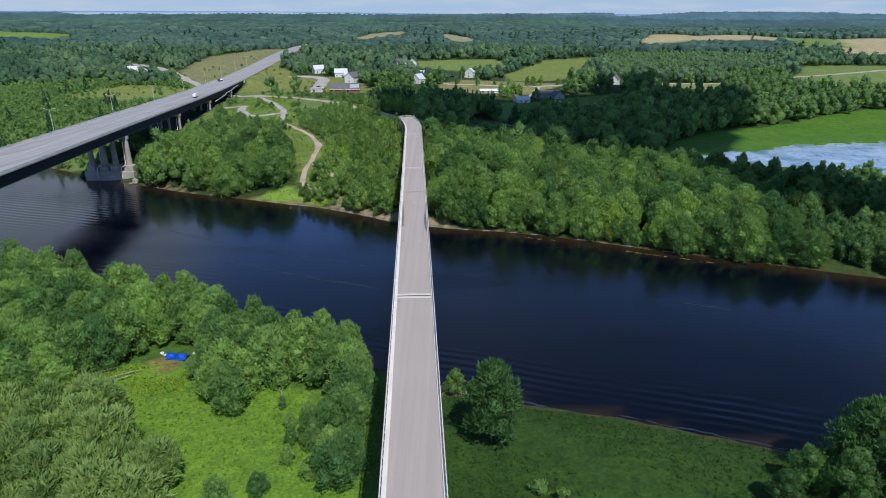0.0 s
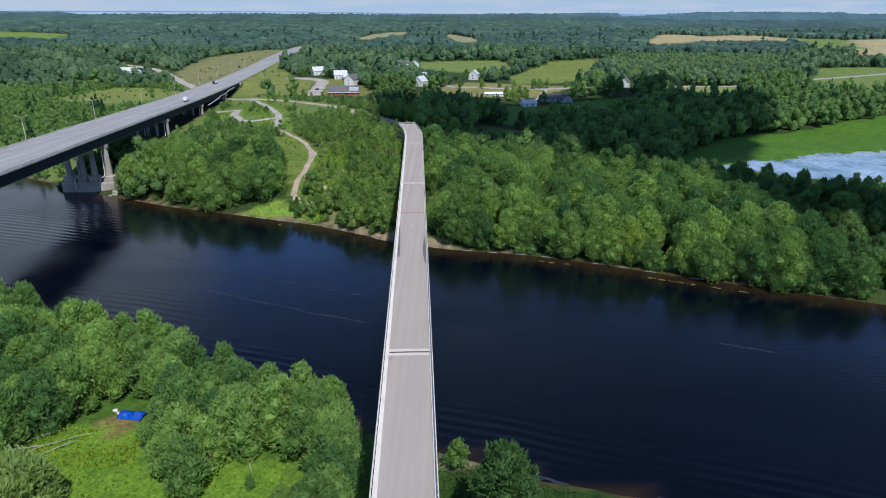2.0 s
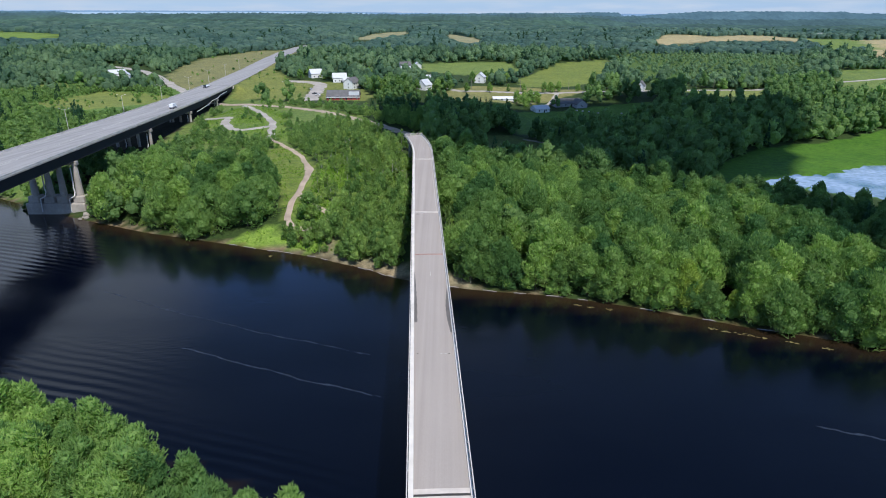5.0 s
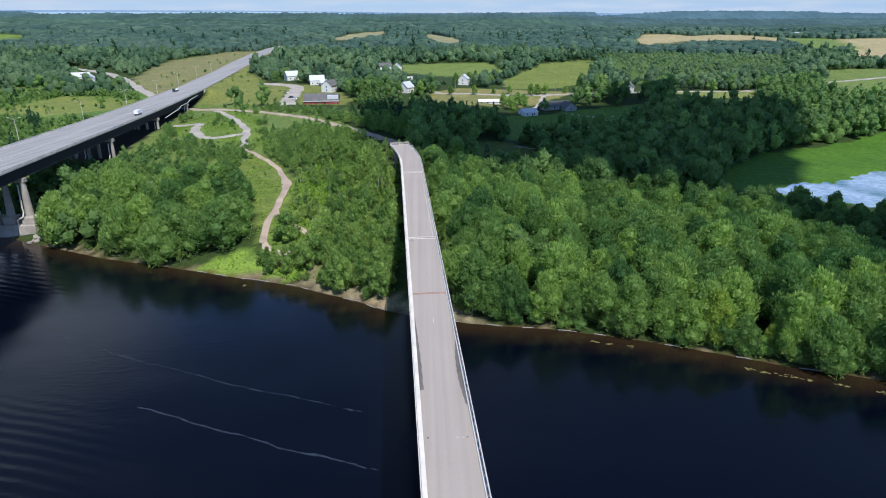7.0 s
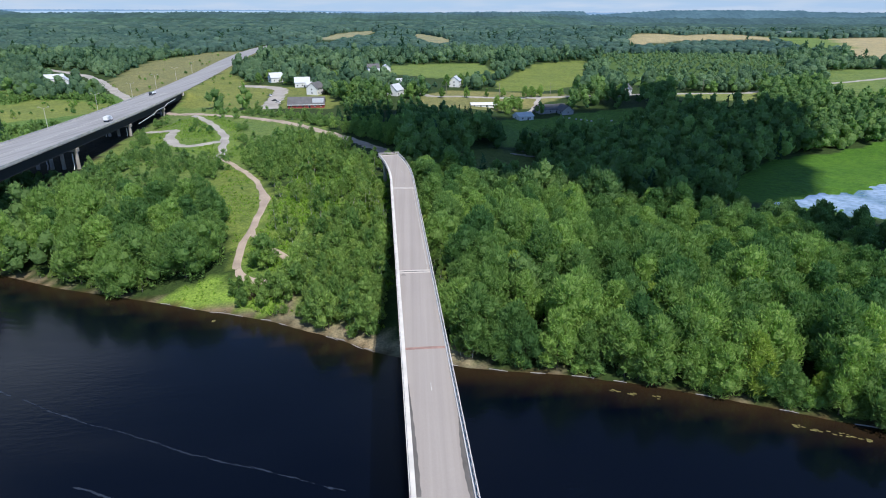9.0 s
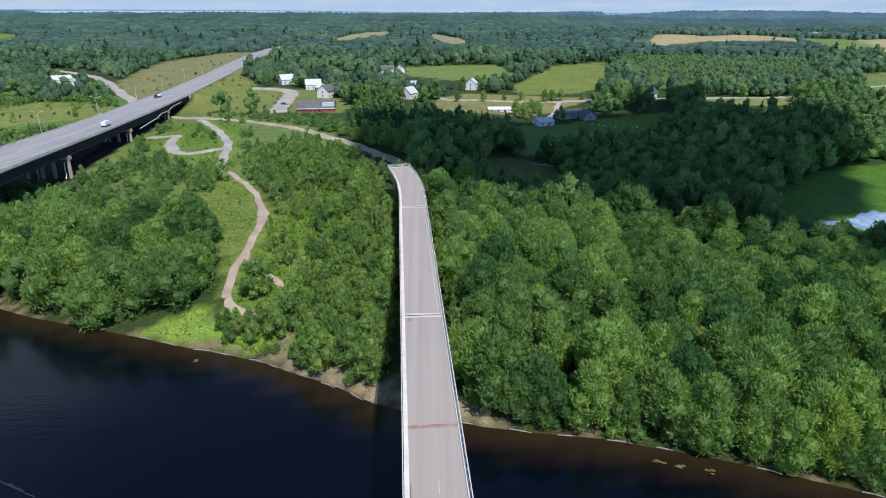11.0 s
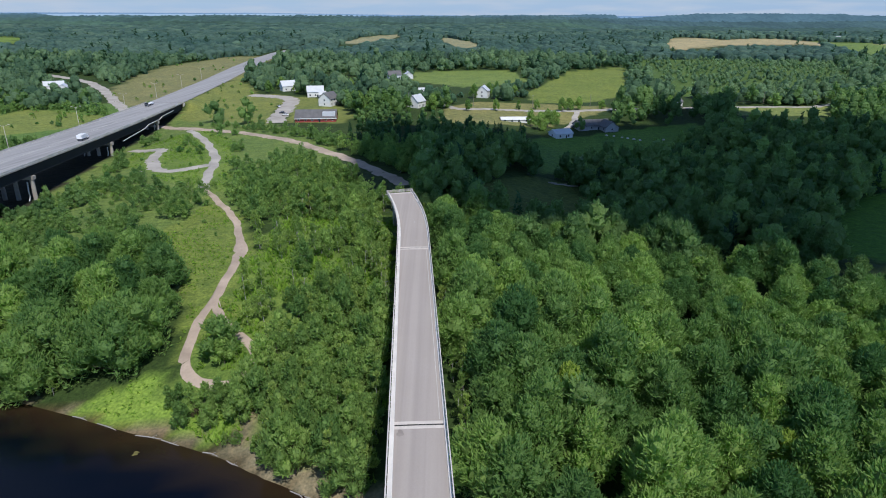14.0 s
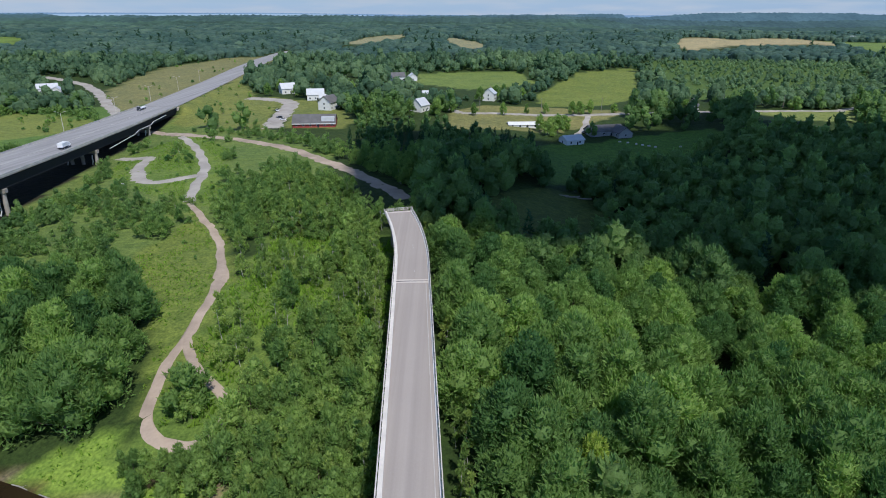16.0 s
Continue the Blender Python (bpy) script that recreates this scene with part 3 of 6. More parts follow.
gx, gy = spread(-230, 240, 3.4, -5200, 5200, 1.055), spread(60, 660, 3.4, -1500, 4850, 1.06)
X, Y = np.meshgrid(gx, gy)
Z = land(X, Y)
Z = Z + 0.12 * np.sin(X * 0.9 + 1.3 * np.sin(Y * 0.5)) * np.sin(Y * 0.8) * (np.abs(Z) > 0.8)
cover = np.empty((*X.shape, 4)); cover[:] = (0.045, 0.075, 0.022, 1)
wx, wy = X + wobble(X, Y, 7, 1.2), Y + wobble(Y, X, 7, 1.2)
cover[(Y < shore(NEAR_SHORE, X)) & (Z > 0.6)] = (0.075, 0.15, 0.03, 1)
cover[inside(UNDERWOOD, wx, wy)] = (0.15, 0.225, 0.055, 1)
cover[(X < hwy_edge(Y) - 28) & (Y > 325) & (Y < 660) & (Z > 0.6)] = (0.13, 0.22, 0.06, 1)
cover[inside(VIADUCT_MEADOW, wx, wy)] = (0.16, 0.225, 0.07, 1)
# ground below the viaduct's deck is coloured near-black to deepen its shade
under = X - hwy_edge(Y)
under_deck_shade = (under > -HWY_WIDE - 2) & (under < -0.5) & (Y > 330) & (Y < HWY_END) & (Z > 0.6)
cover[inside(YOUNG_WOOD, wx, wy)] = (0.10, 0.165, 0.045, 1)
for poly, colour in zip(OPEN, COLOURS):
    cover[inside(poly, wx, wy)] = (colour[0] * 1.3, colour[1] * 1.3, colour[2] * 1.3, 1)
cover[(Z < np.where(X > 8, np.where(Y < shore(FAR_SHORE, X) - 20, 0.03, 0.10), 0.32) + np.where(X > 8, np.where(Y < shore(FAR_SHORE, X) - 20, 0.0, 0.14), 0.3) * np.sin(X * 0.13) * np.sin(X * 0.041 + 1)) & (X > -900)] = (0.21, 0.17, 0.125, 1)
cover[(Z < 1.5) & (X > -47) & (X < 4) & (Y > 225)] = (0.30, 0.25, 0.19, 1)
cover[near_line(BEACH_WAY, X, Y) < 1.9] = (0.28, 0.225, 0.165, 1)
cover[under_deck_shade] = (0.035, 0.033, 0.024, 1)
cover[(Z < 0.02)] = (0.09, 0.06, 0.035, 1)
cover[np.hypot(X - 2, Y - 120.5) < 4] = (0.30, 0.25, 0.18, 1)
cover[np.hypot(X + 64.5, Y - 127) < 3.2] = (0.24, 0.18, 0.09, 1)
cover[inside(MARSH, wx, wy)] = (0.085, 0.19, 0.022, 1)
nx, ny = len(gx), len(gy)
idx = np.arange(nx * ny).reshape(ny, nx)
faces = np.stack([idx[:-1, :-1], idx[:-1, 1:], idx[1:, 1:], idx[1:, :-1]], -1).reshape(-1, 4)
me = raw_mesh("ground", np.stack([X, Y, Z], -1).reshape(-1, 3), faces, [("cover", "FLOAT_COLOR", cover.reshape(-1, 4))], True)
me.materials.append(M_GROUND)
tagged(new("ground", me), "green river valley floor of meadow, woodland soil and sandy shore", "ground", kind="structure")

WX, WY = np.meshgrid(np.arange(-900, 901, 10.0), np.arange(-380, 700, 5.0))
d_far, d_near = shore(FAR_SHORE, WX) - WY, WY - shore(NEAR_SHORE, WX)
shallow = 1 - step(0.5, 10.5, np.minimum(d_far, d_near * 20.0))
rough_patch = (1 - step(12, 40, np.hypot((WX + 175) * 0.6, WY - 262))) * 0.5
rough_patch = rough_patch + 0.2 * (1 - step(7, 22, np.hypot((WX + 97) * 0.55, (WY - 184) + 0.3 * (WX + 97))))
swell = rough_patch + (1 - step(2, 9, np.abs(d_near - 11))) * (0.1 + 0.38 * np.sin(WX * 0.06 + 1.0) ** 2)
k = WX.shape
idx = np.arange(WX.size).reshape(k)
faces = np.stack([idx[:-1, :-1], idx[:-1, 1:], idx[1:, 1:], idx[1:, :-1]], -1).reshape(-1, 4)
me = raw_mesh("water", np.stack([WX, WY, 0 * WX], -1).reshape(-1, 3), faces, [("shallow", "FLOAT", shallow.ravel()), ("swell", "FLOAT", swell.ravel())], True)
me.materials.append(M_WATER)
tagged(new("water", me), "dark blue river water with faint ripples and brown shallows", "river", kind="structure")

bm = bmesh.new()
bm.faces.new([bm.verts.new((x, y, 3.0)) for x, y in [(140, 290), (360, 290), (360, 420), (140, 420)]])
pond = part("water_pond", bm, M_POND, None)
tagged(pond, "marsh pond with lily pads, pale sky reflection put into its colour", "pond", kind="structure")

ribbon("road_dirt", DIRT_ROAD, 7.0, M_DIRT, 0.10, "pinkish gravel track leading to the closed bridge")
ribbon("road_path", PATH, 2.7, M_DIRT, 0.10, "winding gravel footpath with a small loop", 1.0, 22)
ribbon("road_path_back", PATH_BACK, 2.2, M_DIRT, 0.13, "narrower gravel arm that closes the footpath's loop", 1.0, 14)
ribbon("road_path_fork", PATH_FORK, 2.4, M_DIRT, 0.13, "short gravel fork beside the footpath", 1.0, 14)
ribbon("road_lot", LOT, 6.5, M_GRAVEL, 0.08, "grey gravel turning place", 2.0, 4)
ribbon("road_lot_link", LOT_LINK, 4.4, M_GRAVEL, 0.14, "grey gravel lane")
ribbon("road_ramp", RAMP, 9, M_GRAVEL, 0.10, "grey paved ramp beside the highway")
ribbon("road_store", STORE_DRIVE, 13, M_GRAVEL, 0.10, "paved forecourt drive of the store")
ribbon("road_country", COUNTRY_ROAD, 7, M_GRAVEL, 0.10, "pale paved country road through the village")
ribbon("road_drive", DRIVE, 4, M_GRAVEL, 0.14, "gravel house drive")
ribbon("road_field", FIELD_TRACK, 4, M_GRAVEL, 0.14, "pale field track")

# ---- the old bridge ----
DECK_Z = 23.35


def along(y0, y1, gap, z=DECK_Z, shift=0.0):
    k = max(2, int((y1 - y0) / gap) + 1)
    return [(float(bridge_mid(y)) + shift, float(y), z) for y in np.linspace(y0, y1, k)]


bridge = thing("road_bridge", "closed narrow two-lane road bridge with pale kerbs and steel railings", "bridge")
B0, B1 = -60, 363.5
mids = along(B0, B1, 6)
bm = bmesh.new(); sweep(bm, mids, [(-4.22, -0.35), (3.88, -0.35), (3.88, -0.02), (-4.22, -0.02)]); part("deck_slab", bm, M_CONCRETE, bridge)
bm = bmesh.new(); sweep(bm, mids, [(-3.6, -0.018), (3.6, -0.018), (3.6, 0.03), (0, 0.07), (-3.6, 0.03)]); part("pavement", bm, M_DECK, bridge, "worn grey asphalt carriageway")
bm = bmesh.new(); sweep(bm, mids, [(-4.2, -0.018), (-3.55, -0.018), (-3.57, 0.22), (-3.62, 0.25), (-4.2, 0.25)]); part("kerb", bm, M_KERB, bridge, "broad pale concrete kerb")
bm = bmesh.new(); sweep(bm, mids, [(3.55, -0.018), (3.86, -0.018), (3.86, 0.25), (3.62, 0.25), (3.57, 0.22)]); part("kerb", bm, M_KERB, bridge, "narrow pale concrete kerb")
for off in (-3.0, 0.0, 3.0):
    bm = bmesh.new()
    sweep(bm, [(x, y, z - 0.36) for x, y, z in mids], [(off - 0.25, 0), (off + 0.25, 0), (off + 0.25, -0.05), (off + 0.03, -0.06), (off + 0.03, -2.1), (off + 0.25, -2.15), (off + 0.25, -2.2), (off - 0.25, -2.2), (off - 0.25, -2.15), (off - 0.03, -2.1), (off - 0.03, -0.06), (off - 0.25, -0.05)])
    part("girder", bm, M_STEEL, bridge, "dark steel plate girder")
post_bm = bmesh.new()
box(post_bm, (-0.05, -0.05, -0.3), (0.05, 0.05, 1.05), 0.012)
box(post_bm, (-0.46, -0.06, -0.3), (-0.05, 0.06, -0.16), 0.01)
post_me = bpy.data.meshes.new("post"); post_bm.to_mesh(post_me); post_bm.free(); post_me.materials.append(M_RAIL)
for off in (-4.36, 3.98):
    rail_mids = along(B0, B1, 5)
    railing = part("railing", bmesh.new(), M_RAIL, bridge, "galvanised steel railing")
    for up, half in ((1.02, 0.07), (0.70, 0.045), (0.38, 0.045)):
        bm = bmesh.new()
        sweep(bm, [(x, y, z + up) for x, y, z in rail_mids], [(off - half, -0.04), (off + half, -0.04), (off + half, 0.03), (off + half * 0.6, 0.045), (off - half * 0.6, 0.045), (off - half, 0.03)])
        part("rail", bm, M_RAIL, railing)
    for y in np.arange(60, B1, 1.8):
        slope = (bridge_mid(y + 1) - bridge_mid(y - 1)) / 2
        turn = math.atan2(-slope, 1)
        share("post", post_me, railing, pose(float(bridge_mid(y)) + off * math.cos(turn), float(y) + off * math.sin(turn), DECK_Z, 0, 0, math.degrees(turn) + (180 if off < 0 else 0)))


def across(name, y, long, material, label="", lift=0.078, half=3.55, parent=bridge):
    """A band across the carriageway, bent to its camber."""
    x = float(bridge_mid(y))
    slope = float(bridge_mid(y + 1) - bridge_mid(y - 1)) / 2
    bm = bmesh.new()
    sweep(bm, [(-half, 0, -0.04), (-half * 0.5, 0, -0.02), (0, 0, 0), (half * 0.5, 0, -0.02), (half, 0, -0.04)], [(-long / 2, -0.05), (long / 2, -0.05), (long / 2, 0), (-long / 2, 0)])
    ob = part(name, bm, material, parent, label)
    ob.matrix_basis = pose(x, y, DECK_Z + lift, 0, 0, math.degrees(math.atan2(-slope, 1)))
    return ob


for y, wide in ((119.9, 0.9), (237.3, 0.7), (310.3, 0.75), (40.0, 0.6), (-20.0, 0.6)):
    across("expansion_joint", y - wide * 0.75, wide, M_CONCRETE, "pale concrete joint band")
    across("expansion_joint", y + wide * 0.75, wide, M_CONCRETE, "pale concrete joint band")
    across("joint_gap", y, wide * 0.45, M_DARK, "dark steel joint gap", 0.074)
across("expansion_joint", 202.3, 0.8, M_RUST, "rusty red joint band")
for off, material, long in ((-2.9, M_DARK, 0.25), (1.2, M_PAINT, 0.2), (2.6, M_DARK, 0.2), (2.0, M_PAINT, 0.2)):
    mark = across("joint_patch", 154.2, long, material, "short worn patch at a joint", 0.078, 0.5)
    mark.location.x += off
    mark.location.z -= abs(off) * 0.0105
bm = bmesh.new()
sweep(bm, [(x + 3.02, y, z + 0.045) for x, y, z in along(238.6, 309, 4)], [(-0.05, 0), (0.05, 0), (0.05, 0.004), (-0.05, 0.004)])
part("edge_line", bm, M_PAINT, bridge, "worn white edge line")
for y, off, w, l, material in ((235.4, -2.7, 0.5, 0.8, M_STAIN2), (117.6, -3.1, 0.2, 0.5, M_STAIN2)):
    bm = bmesh.new()
    ring = []
    for i in range(14):
        a = i * math.tau / 14
        k = 1 + 0.18 * math.sin(3 * a + y) + 0.12 * math.sin(5 * a + off)
        ring.append(bm.verts.new((w * k * math.cos(a), l * k * math.sin(a), 0)))
    bm.faces.new(ring)
    mark = part("asphalt_patch", bm, material, bridge, "slightly darker patched asphalt")
    mark.matrix_basis = pose(float(bridge_mid(y)) + off, y, DECK_Z + 0.076 - abs(off) * 0.0111, 0, math.degrees(math.atan(0.0111)) * (1 if off > 0 else -1), 2.5)
across("end_sill", 362.4, 0.8, M_CONCRETE, "pale concrete end sill")

# silt that has gathered along the kerbs
for y0, y1, side, wide in ((166, 191, -1, 0.66), (162, 182, 1, 0.8)):
    ys = np.linspace(y0, y1, 26)
    bm = bmesh.new()
    edge, inner = [], []
    for i, y in enumerate(ys):
        f = (y - y0) / (y1 - y0)
        w = wide * math.sin(math.pi * min(1, f * 0.5 + 0.45)) * (0.9 + 0.1 * math.sin(i * 1.9)) if side < 0 else wide * math.sin(math.pi * (0.12 + 0.85 * f)) * (0.92 + 0.08 * math.sin(i * 2.3))
        edge.append(bm.verts.new((float(bridge_mid(y)) + side * 3.54, y, DECK_Z + 0.04)))
        inner.append(bm.verts.new((float(bridge_mid(y)) + side * (3.54 - max(0.04, w)), y, DECK_Z + 0.05)))
    for i in range(25):
        bm.faces.new((edge[i], edge[i + 1], inner[i + 1], inner[i]))
    bmesh.ops.recalc_face_normals(bm, faces=bm.faces)
    part("silt_stain", bm, M_STAIN, bridge, "dark damp silt along the kerb")
for y in (190, 316, 331.5, 333.5):
    bm = bmesh.new()
    box(bm, (-0.06, -1.1 if y < 300 else -0.35, 0), (0.06, 1.1 if y < 300 else 0.35, 0.004))
    ob = part("lane_mark", bm, M_PAINT, bridge, "worn remains of white paint")
    ob.matrix_basis = pose(float(bridge_mid(y)) + (0.1 if y < 300 else 0.5), y, DECK_Z + 0.073, 0, 0, 2.5)

barrier = part("end_barrier", bmesh.new(), M_RAIL, bridge, "steel barrier closing the bridge's end")
ex, ey = float(bridge_mid(B1)), B1
for off in np.linspace(-4.4, 4.4, 7):
    share("post", post_me, barrier, pose(ex + off * 0.95, ey - 0.2 + off * 0.3, DECK_Z + 0.05, 0, 0, 17))
for up in (0.4, 0.72, 1.02):
    bm = bmesh.new()
    tube(bm, (ex - 4.18, ey - 1.52, DECK_Z + 0.05 + up), (ex + 4.18, ey + 1.12, DECK_Z + 0.05 + up), 0.055)
    part("rail", bm, M_RAIL, barrier)
for y in (-20, 40, 119.9, 154.2, 202.3, 237.3, 274, 311, 338, 361.5):
    x, z0 = float(bridge_mid(y)), min(float(land(bridge_mid(y), y)), 0.5) - 2.0 if y < 245 else float(land(bridge_mid(y), y)) - 1.0
    pier = part("pier", bmesh.new(), M_PIER, bridge, "weathered concrete pier")
    bm = bmesh.new(); box(bm, (x - 3.2, y - 0.8, DECK_Z - 3.7), (x + 3.2, y + 0.8, DECK_Z - 2.57), 0.08); part("pier_cap", bm, M_PIER, pier)
    for off in (-2.1, 2.1):
        bm = bmesh.new(); tube(bm, (x + off, y, z0), (x + off, y, DECK_Z - 3.68), 0.85, 0.7, 16); part("column", bm, M_PIER, pier)
    if z0 < 0:
        bm = bmesh.new(); box(bm, (x - 3.1, y - 1.8, z0 - 1.5), (x + 3.1, y + 1.8, 1.2), 0.25); part("footing", bm, M_PIER, pier)

# ---- the highway and its viaduct ----
viaduct = thing("highway_bridge", "broad four-lane highway viaduct on concrete piers", "bridge")
ys = [float(v) for v in np.arange(40, HWY_END + 0.1, 8)] + [HWY_END]


def hwy(y, off, up=0.0):
    return (float(hwy_edge(y)) + off, float(y), float(hwy_height(y)) + up)


for lo, hi in ((-HWY_WIDE, 0.0),):
    mid, half = (lo + hi) / 2, (hi - lo) / 2
    line = [hwy(y, mid) for y in ys]
    bm = bmesh.new(); sweep(bm, line, [(-half, -0.5), (half, -0.5), (half, -0.06), (-half, -0.06)]); part("deck_slab", bm, M_PIER, viaduct)
    bm = bmesh.new(); sweep(bm, line, [(-half + 0.4, -0.058), (half - 0.4, -0.058), (half - 0.4, 0.0), (-half + 0.4, 0.0)]); part("pavement", bm, M_HIGHWAY, viaduct, "grey highway asphalt")
    for s in (-1, 1):
        bm = bmesh.new()
        c = s * (half - 0.2)
        sweep(bm, line, [(c - 0.19, -0.056), (c + 0.19, -0.056), (c + 0.19, 0.15), (c + 0.1, 0.32), (c + 0.1, 0.8), (c - 0.1, 0.8), (c - 0.1, 0.32), (c - 0.19, 0.15)])
        part("parapet", bm, M_PARAPET, viaduct, "pale concrete parapet")
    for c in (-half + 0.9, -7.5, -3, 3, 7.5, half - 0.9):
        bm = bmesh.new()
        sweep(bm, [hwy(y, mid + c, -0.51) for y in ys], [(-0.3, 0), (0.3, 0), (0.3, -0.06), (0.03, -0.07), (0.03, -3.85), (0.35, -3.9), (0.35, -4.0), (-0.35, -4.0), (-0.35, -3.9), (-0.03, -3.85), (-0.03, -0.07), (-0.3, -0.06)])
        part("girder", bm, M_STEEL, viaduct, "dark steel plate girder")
    for c in (-half + 1.5, -0.55, 0.55, half - 1.5):
        bm = bmesh.new(); sweep(bm, [(x, y, z + 0.004) for x, y, z in line], [(c - 0.09, 0), (c + 0.09, 0), (c + 0.09, 0.004), (c - 0.09, 0.004)])
        part("edge_line", bm, M_PAINT, viaduct, "worn white edge line")
M_PIPE = plain("pale_drain_pipe", (0.62, 0.60, 0.57), 0.5, 0.1, 2.0, 0.4, 0.15, 0.0)
for y, kind in ((150, "river"), (312, "river"), (405, "land"), (487, "land"), (565, "land")):
    xr = float(hwy_edge(y))
    top = float(hwy_height(y)) - 4.53
    river = kind == "river"
    for lo, hi, legs in ((-12.4, 0.2, (-1.1, -8.0)), (-26.0, -12.6, (-13.4, -20.0))):
        pier = part("pier", bmesh.new(), M_PIER, viaduct, "weathered concrete pier")
        bm = bmesh.new(); box(bm, (xr + lo, y - 1.0, top - 1.6), (xr + hi, y + 1.0, top), 0.1); part("pier_cap", bm, M_PIER, pier)
        foot = 7.4 if river else float(min(land(xr + legs[0], y), land(xr + legs[1], y)))
        for off in legs:
            bm = bmesh.new()
            tube(bm, (xr + off, y, foot - 0.4), (xr + off, y, top - 1.58), 1.5 if river else 0.85, 1.0 if river else 0.8, 16)
            part("column", bm, M_PIER, pier, "tapered concrete column")
            if river:
                bm = bmesh.new(); box(bm, (xr + off - 2.3, y - 2.3, 4.6), (xr + off + 2.3, y + 2.3, 7.5), 0.3); part("column_base", bm, M_PIER, pier)
        a = xr + (legs[0] + legs[1]) / 2 + 2.4
        b = xr + legs[0] - 1.2
        bm = bmesh.new()
        way = [(b, y - 1.2, top - 2.4), (b, y - 1.7, foot + 3.4), (a, y - 1.7, foot + 2.0), (a, y - 2.7, foot + 0.3)] + ([(a - 2.0, y - 3.2, foot - 0.6), (a - 2.0, y - 3.35, 1.2)] if river else [])
        for p, q in zip(way, way[1:]):
            tube(bm, p, q, 0.26, 0.26, 8)
        part("drain_pipe", bm, M_PIPE, pier, "pale drain pipe zigzagging down the pier")
    if river:
        bm = bmesh.new(); box(bm, (xr - 23.2, y - 3.2, -4), (xr + 1.6, y + 3.2, 4.7), 0.35); part("plinth", bm, M_PIER, viaduct, "massive concrete pier plinth")
bm = bmesh.new()
way = [(y, -1.2 + off, up) for y, off, up in ((503, 0.9, -6.6), (540, 0.9, -5.2), (546, 1.0, -3.9), (568, 1.0, -4.0), (574, 1.0, -2.8), (600, 1.0, -2.4))]
for (y0, o0, u0), (y1, o1, u1) in zip(way, way[1:]):
    tube(bm, hwy(y0, o0, u0), hwy(y1, o1, u1), 0.24, 0.24, 8)
part("drain_pipe", bm, M_PIPE, viaduct, "pale drain pipe slung below the deck")
bm = bmesh.new(); xr = float(hwy_edge(HWY_END)); box(bm, (xr - HWY_WIDE - 0.6, HWY_END - 1.0, 10), (xr + 0.6, HWY_END + 1.6, float(hwy_height(HWY_END)) - 0.51), 0.1); part("abutment", bm, M_CONCRETE, viaduct, "pale concrete abutment")

bm = bmesh.new()
hy = [float(v) for v in np.arange(HWY_END + 0.5, 1500, 10)]
sweep(bm, [hwy(y, -HWY_WIDE / 2, 0.05) for y in hy], [(-HWY_WIDE / 2 + 0.5, -0.6), (HWY_WIDE / 2 - 0.5, -0.6), (HWY_WIDE / 2 - 0.5, 0.0), (-HWY_WIDE / 2 + 0.5, 0.0)])
tagged(part("road_highway", bm, M_HIGHWAY, None), "grey four-lane highway on its grassy bank", "road", kind="structure")

# ---- trees ----
def leaves(points, normals, size, r, spread=0.7, rise=0.35, broad=(0.2, 0.36), soft=0.62, shade=None):
    """Folded, pointed leaf sprays at points: each reaches outwards and up, and turns its face to the sky."""
    n = len(points)
    normals = normals / np.linalg.norm(normals, axis=1)[:, None]
    a = normals * 0.75 + r.normal(size=(n, 3)) * spread + np.array([0, 0, rise])
    a /= np.linalg.norm(a, axis=1)[:, None]
    face = np.array([0, 0, 0.9]) + normals * 0.5 + r.normal(size=(n, 3)) * 0.55
    face -= a * np.sum(face * a, axis=1)[:, None]
    face /= np.linalg.norm(face, axis=1)[:, None] + 1e-6
    b = np.cross(face, a)
    s = (size * r.uniform(0.55, 1.45, n))[:, None]
    w = s * r.uniform(*broad, n)[:, None]
    tip = points + a * s * 0.9 - face * s * 0.12
    base = points - a * s * 0.45 - face * s * 0.10
    v = np.stack([base, points - b * w, tip, points + b * w], 1).reshape(-1, 3)
    f = np.arange(n * 4).reshape(n, 4)
    turned = (normals if shade is None else shade) * soft + face * (1 - soft) + r.normal(size=(n, 3)) * 0.12
    turned /= np.linalg.norm(turned, axis=1)[:, None]
    return v, f, np.repeat(turned, 4, 0)


CUBE = np.array([(x, y, z) for x in (-1, 0, 1) for y in (-1, 0, 1) for z in (-1, 0, 1) if (x, y, z) != (0, 0, 0)], float)
BALL = CUBE / np.linalg.norm(CUBE, axis=1)[:, None]


def ball_faces():
    """Quads of a cube whose sides are split in four, over the corners in CUBE."""
    at = {tuple(int(k) for k in v): i for i, v in enumerate(CUBE)}
    out = []
    for axis in range(3):
        for s in (-1, 1):
            for a in (-1, 0):
                for b in (-1, 0):
                    q = []
                    for da, db in ((0, 0), (1, 0), (1, 1), (0, 1)):
                        k = [0, 0, 0]
                        k[axis], k[(axis + 1) % 3], k[(axis + 2) % 3] = s, a + da, b + db
                        q.append(at[tuple(k)])
                    out.append(q if s > 0 else q[::-1])
    return np.array(out)


BALL_FACES = ball_faces()


def girth_at(u, pointed):
    """How wide a crown is, from its foot (u = 0) to its top (u = 1)."""
    return np.sqrt(np.clip(1 - (np.abs(u - 0.42) / np.where(u > 0.42, 0.62, 0.60)) ** 2.3, 0.02, 1)) * (1 - pointed * np.clip((u - 0.25) / 0.75, 0, 1))


